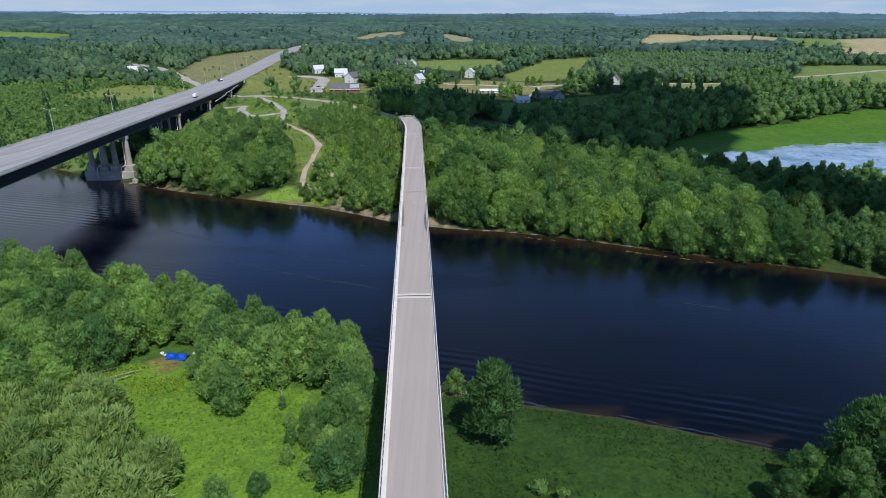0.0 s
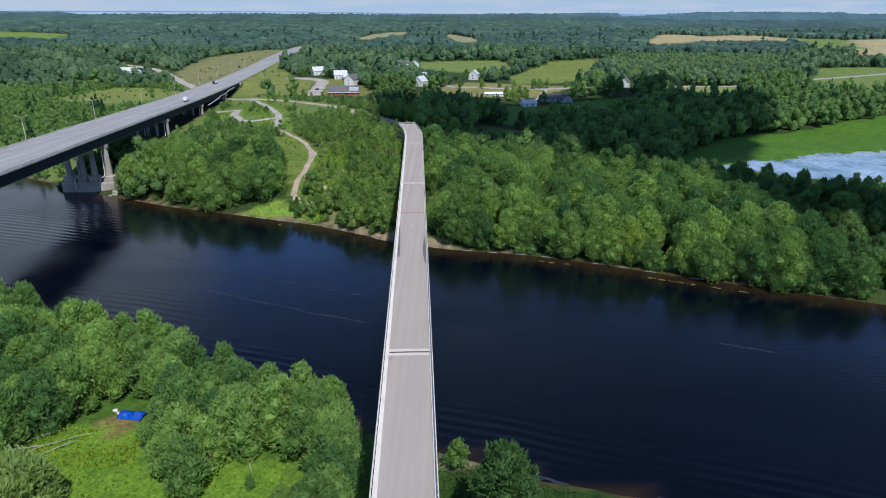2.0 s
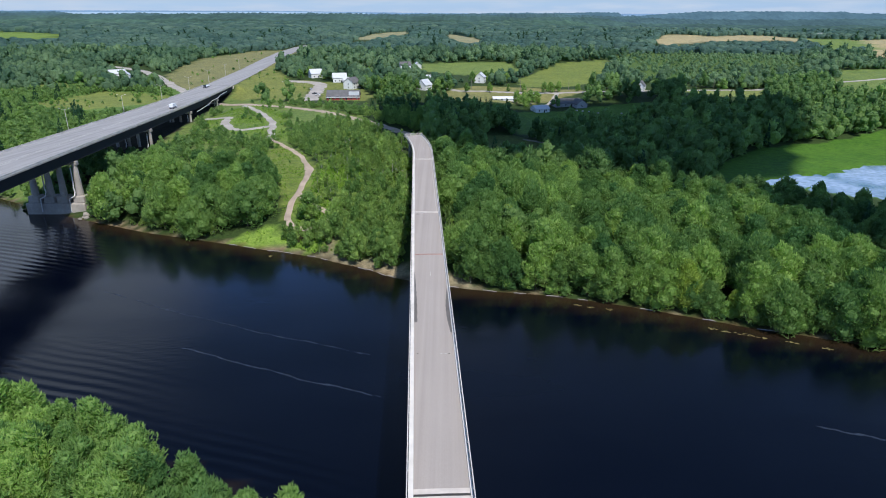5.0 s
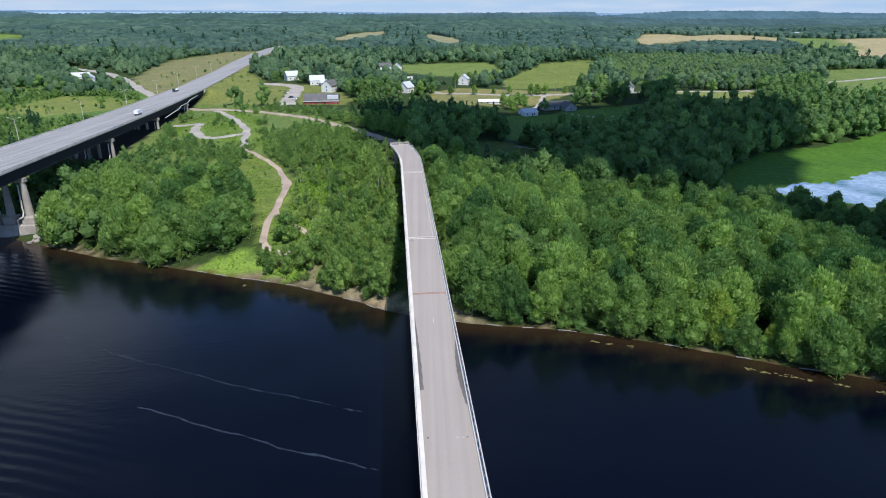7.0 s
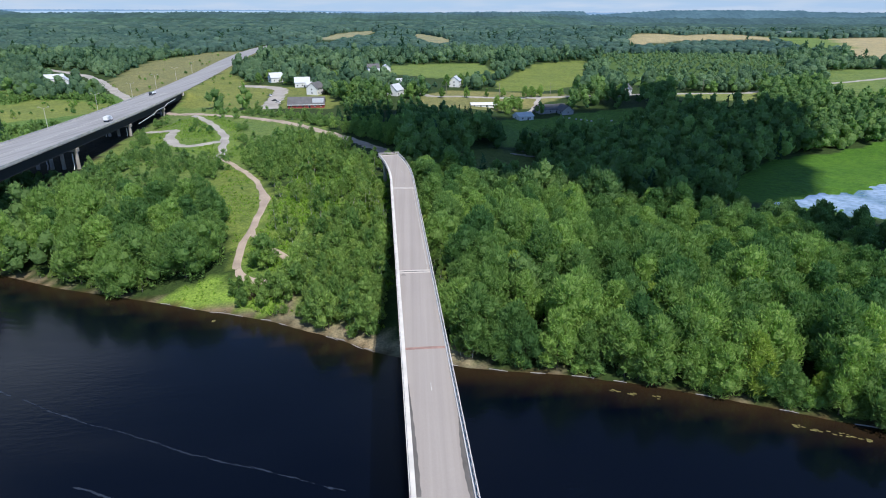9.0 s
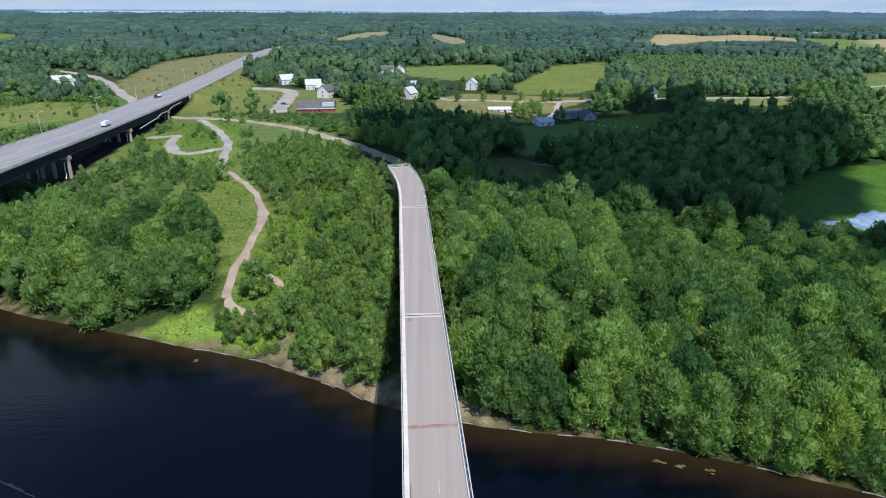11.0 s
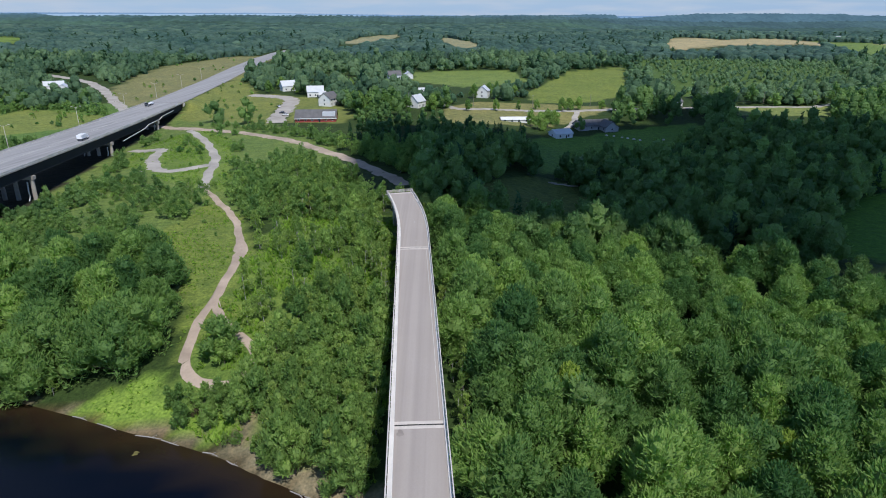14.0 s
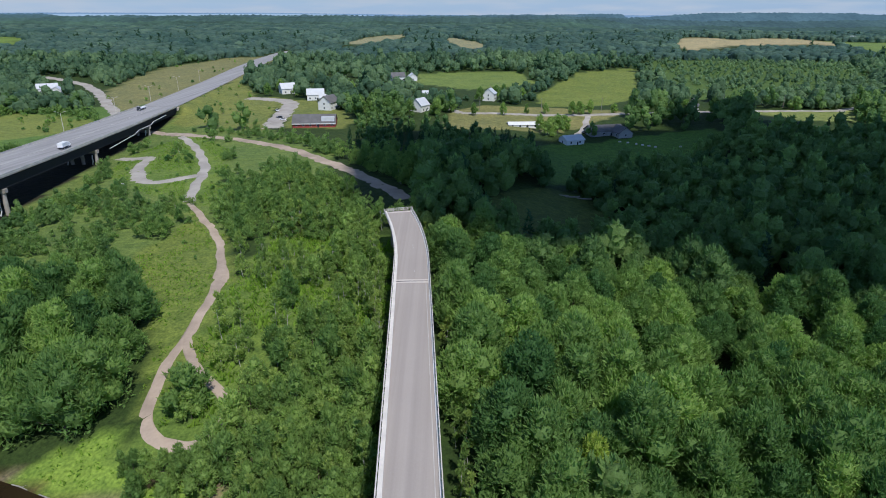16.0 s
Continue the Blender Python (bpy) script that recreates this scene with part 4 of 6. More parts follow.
def boughs_of(r, high, wide, low, boughs, pointed, fat=(0.40, 0.58)):
    """Middles and sizes of a crown's boughs, spiralling up round the trunk."""
    u = np.clip((np.arange(boughs) + r.uniform(0, 1, boughs)) / boughs, 0, 1) ** 0.85
    a = np.arange(boughs) * 2.4 + r.uniform(-0.5, 0.5, boughs)
    rad = wide * r.uniform(*fat, boughs) * (1 - 0.5 * pointed * u)
    out = np.clip(wide * girth_at(u, pointed) * r.uniform(0.85, 1.12, boughs) - rad * 0.75, 0, None)
    c = np.stack([out * np.cos(a), out * np.sin(a), low + rad * 0.5 + u * (high - low - rad * 1.4)], 1)
    c[-1] = (r.uniform(-0.1, 0.1) * wide, r.uniform(-0.1, 0.1) * wide, high - rad[-1] * 0.95)
    return c, rad


def full_crown(r, high, wide, low, boughs, count, size, pointed=0.0, tufts=14, broad=(0.14, 0.27), soft=0.48, spread=0.42, rise=0.75, core=0.64):
    """Upright leaf sprays over the uneven boughs of a broad crown."""
    c, rad = boughs_of(r, high, wide, low, boughs, pointed)
    mid = np.array([0, 0, low + 0.45 * (high - low)])
    half = np.array([wide, wide, 0.55 * (high - low)])
    swell = r.normal(size=(boughs, tufts, 3)); swell /= np.linalg.norm(swell, axis=2)[..., None]
    which = r.choice(boughs, count * 3, p=rad ** 2 / np.sum(rad ** 2))
    d = r.normal(size=(count * 3, 3)) + np.array([0, 0, 0.25]); d /= np.linalg.norm(d, axis=1)[:, None]
    bulge = np.exp(10 * (np.einsum("ij,ikj->ik", d, swell[which]).max(1) - 1))
    p = c[which] + d * (rad[which] * (0.70 + 0.42 * bulge) * r.uniform(0.88, 1.06, count * 3))[:, None]
    inner = np.linalg.norm(p[:, None] - c[None], axis=2) / rad[None]
    keep = np.nonzero((inner.min(1) > 0.64) & (p[:, 2] > 0.15))[0][:count]
    p, d = p[keep], d[keep]
    big = (p - mid) / half ** 2 * half.mean(); big /= np.linalg.norm(big, axis=1)[:, None]
    shade = big * 0.4 + d * 0.6; shade /= np.linalg.norm(shade, axis=1)[:, None]
    v, f, n = leaves(p, d, size, r, spread, rise, broad, soft, shade)
    if not core:
        return v, f, n
    # the leafy inside of each bough
    V, F, N = [], [], []
    for i in range(boughs):
        q = c[i] + BALL * (rad[i] * core * r.uniform(0.85, 1.05, (len(BALL), 1)))
        q[:, 2] = np.maximum(q[:, 2], 0.1)
        m = BALL * 0.7 + (q - mid) / half ** 2 * half.mean() * 0.5
        V.append(q); F.append(BALL_FACES + i * len(BALL)); N.append(m / np.linalg.norm(m, axis=1)[:, None])
    return np.concatenate(V + [v]), np.concatenate(F + [f + boughs * len(BALL)]), np.concatenate(N + [n])


def clumped_crown(seed, high, wide, low, boughs=4, count=60, size=1.2, pointed=0.1, broad=(0.3, 0.5), soft=0.8):
    """A crown seen from afar: rounded, uneven clumps of foliage with sprays of leaves standing out of them."""
    r = np.random.default_rng(seed)
    c, rad = boughs_of(r, high, wide, low, boughs, pointed, (0.44, 0.62))
    mid = np.array([0, 0, low + 0.4 * (high - low)])
    V, F, N = [], [], []
    for i in range(boughs):
        k = BALL * (rad[i] * r.uniform(0.72, 1.02, (len(BALL), 1))) * np.array([1, 1, 1.05])
        v = c[i] + k
        v[:, 2] = np.maximum(v[:, 2], 0.05)
        n = BALL * 0.8 + (v - mid) / np.linalg.norm(v - mid, axis=1)[:, None] * 0.4 + r.normal(size=BALL.shape) * 0.08
        V.append(v); F.append(BALL_FACES + i * len(BALL)); N.append(n / np.linalg.norm(n, axis=1)[:, None])
    which = r.integers(0, boughs, count)
    d = r.normal(size=(count, 3)) + np.array([0, 0, 0.45]); d /= np.linalg.norm(d, axis=1)[:, None]
    p = c[which] + d * (rad[which] * r.uniform(0.86, 1.06, count))[:, None]
    p[:, 2] = np.maximum(p[:, 2], 0.2)
    v, f, n = leaves(p, d, size, r, 0.5, 0.45, broad, soft)
    return np.concatenate(V + [v]), np.concatenate(F + [f + boughs * len(BALL)]), np.concatenate(N + [n])


def trunk_mesh(r, high, low, wide, girth, limbs=7, bark=None):
    """A tapered trunk with limbs growing out of it."""
    bm = bmesh.new()
    top = Vector((r.uniform(-0.4, 0.4), r.uniform(-0.4, 0.4), low + (high - low) * 0.75))
    fork = Vector((top.x * 0.4, top.y * 0.4, low * 0.9 + 0.4))
    levels = [(Vector((0, 0, -0.5)), girth), (fork, girth * 0.75)] + [(fork.lerp(top, k / 5), girth * (0.75 - 0.6 * k / 5)) for k in range(1, 6)]
    rings = [[bm.verts.new((p.x + g * math.cos(j * math.tau / 6), p.y + g * math.sin(j * math.tau / 6), p.z)) for j in range(6)] for p, g in levels]
    for lower, upper in zip(rings, rings[1:]):
        for j in range(6):
            bm.faces.new((lower[j], lower[(j + 1) % 6], upper[(j + 1) % 6], upper[j]))
    bm.faces.new(rings[-1])
    for i in range(limbs):
        a = i * 2.4 + r.uniform(-0.4, 0.4)
        k = 1 + i % 4
        j = int(a / math.tau * 6) % 6
        base = (rings[k][j], rings[k][(j + 1) % 6], rings[k + 1][j])
        s = (base[0].co + base[1].co + base[2].co) / 3
        e = s + Vector((math.cos(a) * wide * 0.65, math.sin(a) * wide * 0.65, r.uniform(0.15, 0.5) * (high - low) * 0.5))
        mid = s.lerp(e, 0.5) - Vector((0, 0, 0.06 * wide))
        last = base
        for p, g in ((s.lerp(mid, 0.12), girth * 0.4), (mid, girth * 0.24), (e, girth * 0.06)):
            ring = tuple(bm.verts.new(p + (v.co - s).normalized() * g) for v in base)
            for q in range(3):
                bm.faces.new((last[q], last[(q + 1) % 3], ring[(q + 1) % 3], ring[q]))
            last = ring
        bm.faces.new(last)
    me = bpy.data.meshes.new("trunk")
    bm.to_mesh(me); bm.free()
    me.materials.append(bark or M_BARK)
    return me


def tree_kind(seed, high, wide, low, boughs, count, size, material, girth=0.22, pointed=0.0, tufts=14, soft=0.48, core=0.64, bark=None):
    r = np.random.default_rng(seed)
    v, f, n = full_crown(r, high, wide, low, boughs, count, size, pointed, tufts, soft=soft, core=core)
    crown = raw_mesh("crown", v, f, normals=n); crown.materials.append(material)
    return trunk_mesh(r, high, low, wide, girth, 7 if girth > 0.15 else 4, bark), crown, (v, f, n)


MAPLES = [tree_kind(20 + i, h, w, l, 13, 4200, 0.78, M_LEAF, 0.3, p) for i, (h, w, l, p) in enumerate([(17.5, 6.9, 0.3, 0.12), (18.5, 6.3, 0.6, 0.25), (16.5, 7.4, 0.3, 0.08), (18, 6.0, 0.4, 0.32), (15.5, 6.5, 0.2, 0.15), (17, 7.1, 0.3, 0.15)])]
NEAR_MAPLES = [tree_kind(320 + i, h, w, l, 14, 3500, 0.70, M_ASHLEAF, 0.24, p, 14) for i, (h, w, l, p) in enumerate([(15.5, 5.6, 0.3, 0.2), (16, 5.0, 0.4, 0.42), (14, 5.9, 0.2, 0.12), (13, 5.4, 0.2, 0.25)])]
TALL = [tree_kind(40 + i, h, w, l, 14, 4600, 0.60, M_POPLAR, 0.3, p) for i, (h, w, l, p) in enumerate([(16.5, 5.1, 0.3, 0.0), (17, 6.2, 0.2, 0.1)])]
SAPLINGS = [tree_kind(360 + i, h, w, l, 8, 1150, 0.55, M_SAPLING, 0.12, p, 8) for i, (h, w, l, p) in enumerate([(8.5, 3.0, 0.2, 0.2), (9.0, 2.6, 0.3, 0.35), (7.5, 3.3, 0.1, 0.1)])]
SHRUBS = [tree_kind(370 + i, h, w, l, 5, 460, 0.45, M_ASHLEAF, 0.07, 0.1, 6) for i, (h, w, l) in enumerate([(4.2, 2.0, 0.05), (3.6, 2.3, 0.05)])]
GOLDEN = [tree_kind(395, 14.5, 5.0, 0.3, 12, 3600, 0.72, M_GOLDLEAF, 0.26, 0.3)]
WILLOWS = [tree_kind(390 + i, h, w, 0.2, 12, 3600, 1.0, M_WILLOW, 0.22, 0.15, 14) for i, (h, w) in enumerate([(11, 5.4), (9.5, 5.0)])]
RUSSET = [tree_kind(380, 4.6, 2.3, 0.1, 6, 620, 0.42, M_RUSSET, 0.07, 0.1, 6)]
YOUNG = [tree_kind(60 + i, h, w, l, 6, 560, 0.46, M_BUSH, 0.1, p, 6, 0.6, 0, M_BIRCH) for i, (h, w, l, p) in enumerate([(8, 1.8, 0.6, 0.5), (9.5, 1.6, 0.9, 0.6), (6, 2.1, 0.3, 0.3), (4, 2.1, 0.1, 0.1)])]


def plant(kinds, i, x, y, scale, turn, name, label, category, group, stretch=1.0, sink=0.0):
    trunk, crown, _ = kinds[i % len(kinds)]
    t = thing(name, label, category, (0, 0, 0), 0, group)
    t.matrix_basis = pose(x, y, float(land(x, y)) - sink, 0, 0, turn) @ Matrix.Diagonal((scale, scale, scale * stretch, 1))
    share("trunk", trunk, t); share("crown", crown, t)
    return t


def scatter(x0, x1, y0, y1, gap, r, tries=1.0):
    """Loosely even places in a rectangle of the plan."""
    xs, ys = np.meshgrid(np.arange(x0, x1, gap), np.arange(y0, y1, gap * 0.87))
    xs = xs + (np.arange(xs.shape[0]) % 2)[:, None] * gap / 2
    xs, ys = xs + r.uniform(-0.36, 0.36, xs.shape) * gap, ys + r.uniform(-0.36, 0.36, ys.shape) * gap
    keep = r.random(xs.shape) < tries
    return xs[keep], ys[keep]


tr = np.random.default_rng(11)
taken = []


def young_ground(x, y):
    """The young growth between the path and the bridge, and round the turning place."""
    a = (x > -62) & (x < -19) & (y > 292) & (y < 440) & (x > -66 - (y - 330) * 0.3)
    b = (x > -160) & (x < -58) & (y > 400) & (y < 560)
    c = (x > -140) & (x < -88) & (y > 345) & (y < 420)
    e = (x > -100) & (x < -66) & (y > 325) & (y < 360)
    return a | b | c | e


# the woods along both banks, tree by tree
xs, ys = scatter(-138, 118, 180, 372, 9.7, tr)
ok = wooded(xs, ys) & ((ys - shore(FAR_SHORE, xs)) > np.where(xs > 4, 0.6, 1.4)) & ~young_ground(xs, ys) & (ys < np.where(xs > -16, 352 - 0.55 * np.maximum(0, xs - 40) + 14 * (xs < 8), 330)) & (np.hypot(xs + 58.5, ys - 287) > 13) & ((xs > -64) | (near_line(PATH, xs, ys) > 8.5)) & ((ys - shore(FAR_SHORE, xs)) < np.where(xs > -16, 128, 62))
for x, y in zip(xs[ok], ys[ok]):
    s = tr.uniform(0.82, 1.1)
    inland = y - float(shore(FAR_SHORE, x))
    if x > 4 and inland < 8:
        s = tr.uniform(0.74, 0.98)
    if x > -18:
        plant(MAPLES, int(tr.integers(6)), x, y, s * (1 - 0.22 * float(step(48, 90, inland))), tr.uniform(0, 360), "silver_maple", "leafy green silver maple in dense riverside woodland", "tree", "riverside maples", tr.uniform(0.95, 1.08))
    else:
        low_bank, young = -76 < x < -40 and y < 284, x > -62
        plant(SAPLINGS if low_bank or young else MAPLES, int(tr.integers(6)), x, y, s * (0.5 if low_bank else 1.0 if young else 0.95), tr.uniform(0, 360), "maple_tree", "leafy green maple on the sandy river bank", "tree", "bank maples", tr.uniform(0.9, 1.05))
    taken.append((x, y))
for x in np.arange(9, 122, 6.6):
    x = float(x + tr.uniform(-1.6, 1.6))
    y = float(shore(FAR_SHORE, x)) + tr.uniform(1.8, 3.4)
    plant(MAPLES, int(tr.integers(6)), x, y, tr.uniform(0.5, 0.86), tr.uniform(0, 360), "silver_maple", "leafy green silver maple leaning over the water's edge", "tree", "riverside maples", tr.uniform(0.95, 1.1))
    taken.append((x, y))
for x, y, k in ((62, 219, 0.95), (38.5, 229, 0.62), (74, 214, 0.5), (16, 262, 0.9), (48, 246, 0.85)):
    plant(GOLDEN, 0, x, y, k, x * 31 % 360, "yellow_green_maple", "maple with yellow-green leaves among darker riverside trees", "tree", "riverside maples", 1.05)
    taken.append((x, y))
xs, ys = scatter(-140, -12, 60, 190, 6.3, tr)
ok = wooded(xs, ys) & ((shore(NEAR_SHORE, xs) - ys) > 2.0) & (ys > 68) & (np.abs(xs) < 0.71 * (0.936 * ys + 26) + 20) & (np.hypot(xs + 59, ys - 123) > 7) & (np.hypot(xs + 62.9, ys - 129.6) > 6.2) & (xs < -18.2)
for x, y in zip(xs[ok], ys[ok]):
    if y < 109 and x < -46:
        plant(WILLOWS, int(tr.integers(2)), x, y, tr.uniform(0.8, 1.1), tr.uniform(0, 360), "willow_tree", "broad grey-green willow beside the riverside clearing", "tree", "clearing willows", tr.uniform(0.85, 1.05))
        continue
    plant(NEAR_MAPLES, int(tr.integers(4)), x, y, tr.uniform(0.72, 0.94) * (1.06 if x > -40 else 1.0), tr.uniform(0, 360), "ash_leaved_maple", "leafy green maple round the riverside clearing", "tree", "clearing maples", tr.uniform(0.9, 1.1))
    taken.append((x, y))
for x, y, k in ((-43.5, 108.5, 0.84), (-47.5, 112, 0.74), (-46.5, 117, 0.85), (-52, 120, 0.72), (-41.5, 114, 0.7), (-21, 97, 0.62), (-25.5, 99, 0.42), (-18.5, 86.5, 0.66), (-16.8, 93, 0.5), (-23, 88, 0.36), (-18.0, 104, 0.66), (-18.8, 112, 0.86), (-19.6, 118, 0.88), (-17.4, 99, 0.55), (-18.2, 108, 0.74), (-31, 84, 0.36), (-36, 79, 0.5), (-28, 92, 0.26), (-23, 104, 0.45), (-20.5, 101.5, 0.6), (-24, 96, 0.4), (-16.6, 89.5, 0.58), (-20, 92, 0.5), (-21, 108, 0.5), (-27, 106, 0.3), (-30, 103, 0.22), (-28.5, 97.5, 0.26), (-33, 109, 0.2)):
    plant(NEAR_MAPLES, int(abs(x)) % 4, x, y, k, x * 37 % 360, "maple_tree", "young bushy maple in the grassy clearing", "tree", "clearing saplings")
fallen = tagged(new("fallen_tree", trunk_mesh(np.random.default_rng(8), 9, 1.5, 2.6, 0.13, 14, M_DEAD)), "bare pale fallen tree lying in the clearing", "tree")
fallen.matrix_basis = pose(-75.5, 119.5, float(land(-75.5, 119.5)) + 0.35, 84, 0, -62)
for i, (x, y, turn, long) in enumerate(((-77.5, 117.5, -58, 7.5), (-74.0, 117.0, -50, 6.5), (-72.5, 121.0, -64, 5.5), (-79.0, 120.5, -52, 6.0), (-34.0, 113.0, 30, 3.0))):
    bm = bmesh.new()
    tube(bm, (0, 0, 0.12), (0.1, long * 0.5, 0.55), 0.09, 0.07, 6); tube(bm, (0.1, long * 0.5, 0.55), (0, long, 0.35), 0.07, 0.03, 6); tube(bm, (0.08, long * 0.45, 0.5), (0.7, long * 0.75, 0.75), 0.045, 0.02, 5)
    pole = tagged(part("fallen_branch", bm, M_DEAD, None), "bare pale fallen branch lying in the grassy clearing", "branch", "fallen branches")
    pole.matrix_basis = pose(x, y, float(land(x, y)) + 0.15, 0, 0, turn)
for x, y, k in ((-65, 138, 0.78), (-60.5, 137, 0.72), (-69.5, 136, 0.7), (-56.5, 134.5, 0.75)):
    plant(NEAR_MAPLES, int(abs(x)) % 4, x, y, k, x * 29 % 360, "ash_leaved_maple", "leafy green maple behind the blue tarpaulin", "tree", "clearing maples")
plant(TALL, 0, 9.2, 98.8, 1.12, 40, "poplar_tree", "tall dense dark green tree in the riverside meadow", "tree", "meadow trees", 0.97)
plant(TALL, 1, 72, 87, 1.08, 130, "willow_tree", "broad leafy tree at the meadow's water edge", "tree", "meadow trees")
plant(TALL, 1, 76, 80, 0.95, 20, "willow_tree", "broad leafy tree at the meadow's water edge", "tree", "meadow trees")
plant(TALL, 1, 62, 86, 0.52, 15, "willow_tree", "low leafy tree at the meadow's water edge", "tree", "meadow trees")
plant(TALL, 1, 56, 82, 0.44, 115, "willow_tree", "low leafy tree at the meadow's water edge", "tree", "meadow trees")
plant(TALL, 1, 66.5, 82, 0.66, 75, "willow_tree", "low leafy tree at the meadow's water edge", "tree", "meadow trees")
plant(SAPLINGS, 0, 2.5, 116, 0.75, 10, "willow_shrub", "small rounded willow beside the bridge", "tree", "meadow trees")
plant(SHRUBS, 1, 16, 84.5, 0.8, 10, "willow_shrub", "low shrub in the riverside meadow", "shrub", "meadow shrubs")
plant(SHRUBS, 0, 20, 82.5, 0.7, 110, "willow_shrub", "low shrub in the riverside meadow", "shrub", "meadow shrubs")
plant(SAPLINGS, 2, -57.6, 287.4, 1.65, 200, "maple_tree", "broad rounded tree inside the path's loop", "tree", "bank maples", 0.8)
plant(SAPLINGS, 0, -56.4, 284.5, 0.95, 80, "maple_tree", "smaller rounded tree inside the path's loop", "tree", "bank maples", 0.8)

for x, y, k in ((-64, 272.5, 0.28), (-61.5, 271.5, 0.33), (-58.5, 270.5, 0.36), (-55.5, 270, 0.38), (-52.5, 270, 0.4), (-50, 270.5, 0.42), (-47.5, 273, 0.55), (-45.5, 278, 0.55), (-44.5, 270, 0.55), (-48, 267, 0.45), (-60, 267.5, 0.3), (-54, 266.5, 0.32)):
    plant(SAPLINGS, int(abs(x)) % 3, x, y, k * 2.2, x * 53 % 360, "maple_tree", "low young maple between the path's loop and the bank", "tree", "loop saplings", 1.05)
for x, y, k in ((5.5, 242.0, 0.85), (8.5, 249.0, 1.0), (-21, 300, 0.8)):
    snag = tagged(new("dead_tree", trunk_mesh(np.random.default_rng(int(y)), 15, 3, 2.6, 0.15, 18, M_DEAD)), "bare silvery dead tree among green maples", "tree", "dead trees")
    snag.matrix_basis = pose(x, y, float(land(x, y)), 0, 0, 40 * x) @ Matrix.Diagonal((k, k, k, 1))

for x, y, k in ((-46.8, 290, 0.85), (-46.2, 286.5, 1.0), (-46.5, 283, 0.8), (-45, 280, 0.9), (-57.5, 270.0, 0.7), (-54.5, 270.0, 0.65), (-59.5, 271.5, 0.55)):
    plant(RUSSET, 0, x, y, k, x * 61 % 360, "russet_shrub", "bushy shrub with dull reddish-brown foliage by the path's loop", "shrub", "russet shrubs")

# young birches and poplars
xs, ys = scatter(-68, -17, 252, 440, 4.35, tr)
ok = wooded(xs, ys) & (young_ground(xs, ys) | (xs > -62) | (ys < 300)) & ((ys - shore(FAR_SHORE, xs)) > 2)
gaps = np.sin(xs * 0.19 + 1.5 * np.sin(ys * 0.11)) + np.sin(ys * 0.16 + xs * 0.06) + 0.7 * tr.normal(size=xs.shape)
ok &= ((gaps > -0.35) | ((xs > -46) & (ys < 292))) & ~((xs < -50 - (ys - 330) * 0.2) & (ys > 312) & (gaps < 0.6))
ok &= ((ys > 292) | (xs > -46) | (tr.random(xs.shape) < 0.55)) & (np.hypot(xs + 58.5, ys - 287) > 11) & ~((xs < -48) & (ys < 280) & (tr.random(xs.shape) < 0.6))
for x, y in zip(xs[ok], ys[ok]):
    plant(YOUNG, int(tr.integers(4)), x, y, tr.uniform(0.75, 1.2) * (0.45 if -74 < x < -46 and y < 282 else 1), tr.uniform(0, 360), "young_birch", "slender light green young birch in a thicket", "tree", "young birches", tr.uniform(0.9, 1.2))

for x, y in zip(xs[ok], ys[ok]):
    if x > -46 - max(0, y - 345) * 0.3 and tr.random() < (0.9 if y < 296 else 0.75 if y > 345 else 0.3):
        plant(SAPLINGS, int(tr.integers(3)), x + 1.2, y - 1, tr.uniform(0.65, 1.05) * (1.2 if y < 296 else 1.0), tr.uniform(0, 360), "maple_tree", "young dark green maple among the birches", "tree", "young maples", tr.uniform(1.0, 1.25))
# shrubs dotted over the meadows by the path
for poly, n, size in ((PATH_MEADOW, 16, 0.4), (LOT_MEADOW, 30, 0.45), ([(-168, 350), (-150, 420), (-112, 408), (-104, 372), (-120, 345)], 26, 0.6), ([(-147, 482), (-150, 512), (-136, 506), (-125, 484), (-128, 474)], 13, 0.85),
                      ([(-170, 395), (-158, 432), (-136, 430), (-128, 412), (-150, 385)], 26, 0.9), ([(-112, 378), (-110, 404), (-98, 404), (-92, 388), (-100, 376)], 9, 0.75), (HWY_GRASS_NEAR, 26, 0.6), (LEFT_GRASS, 34, 0.8), (HWY_GRASS, 22, 0.7)):
    ax, ay = [q[0] for q in poly], [q[1] for q in poly]
    for _ in range(n * 4):
        x, y = tr.uniform(min(ax), max(ax)), tr.uniform(min(ay), max(ay))
        if n and inside(poly, np.array([x]), np.array([y]))[0] and not -HWY_WIDE - 5 < x - float(hwy_edge(y)) < 3 and all(near_line(q, np.array([x]), np.array([y]))[0] > 4.5 for q in (PATH, LOT, LOT_LINK, DIRT_ROAD, STORE_DRIVE)):
            plant(YOUNG if tr.random() < 0.35 else SHRUBS, 2 + int(tr.integers(2)), x, y, size * tr.uniform(0.6, 1.35), tr.uniform(0, 360), "willow_shrub", "rounded green shrub standing in the rough meadow", "shrub", "meadow shrubs", tr.uniform(0.75, 1.05))
            n -= 1

for x, y, k in ((-103, 409, 0.5), (-100.5, 406, 0.42), (-106, 411, 0.55), (-108, 416, 0.5), (-98.5, 409, 0.4), (-110, 410, 0.6), (-101, 413, 0.45)):
    plant(YOUNG, 2 + int(abs(x)) % 2, x, y, k * 1.3, x * 41 % 360, "willow_shrub", "rounded green shrub where the path meets the lane", "shrub", "lane shrubs", 0.9)
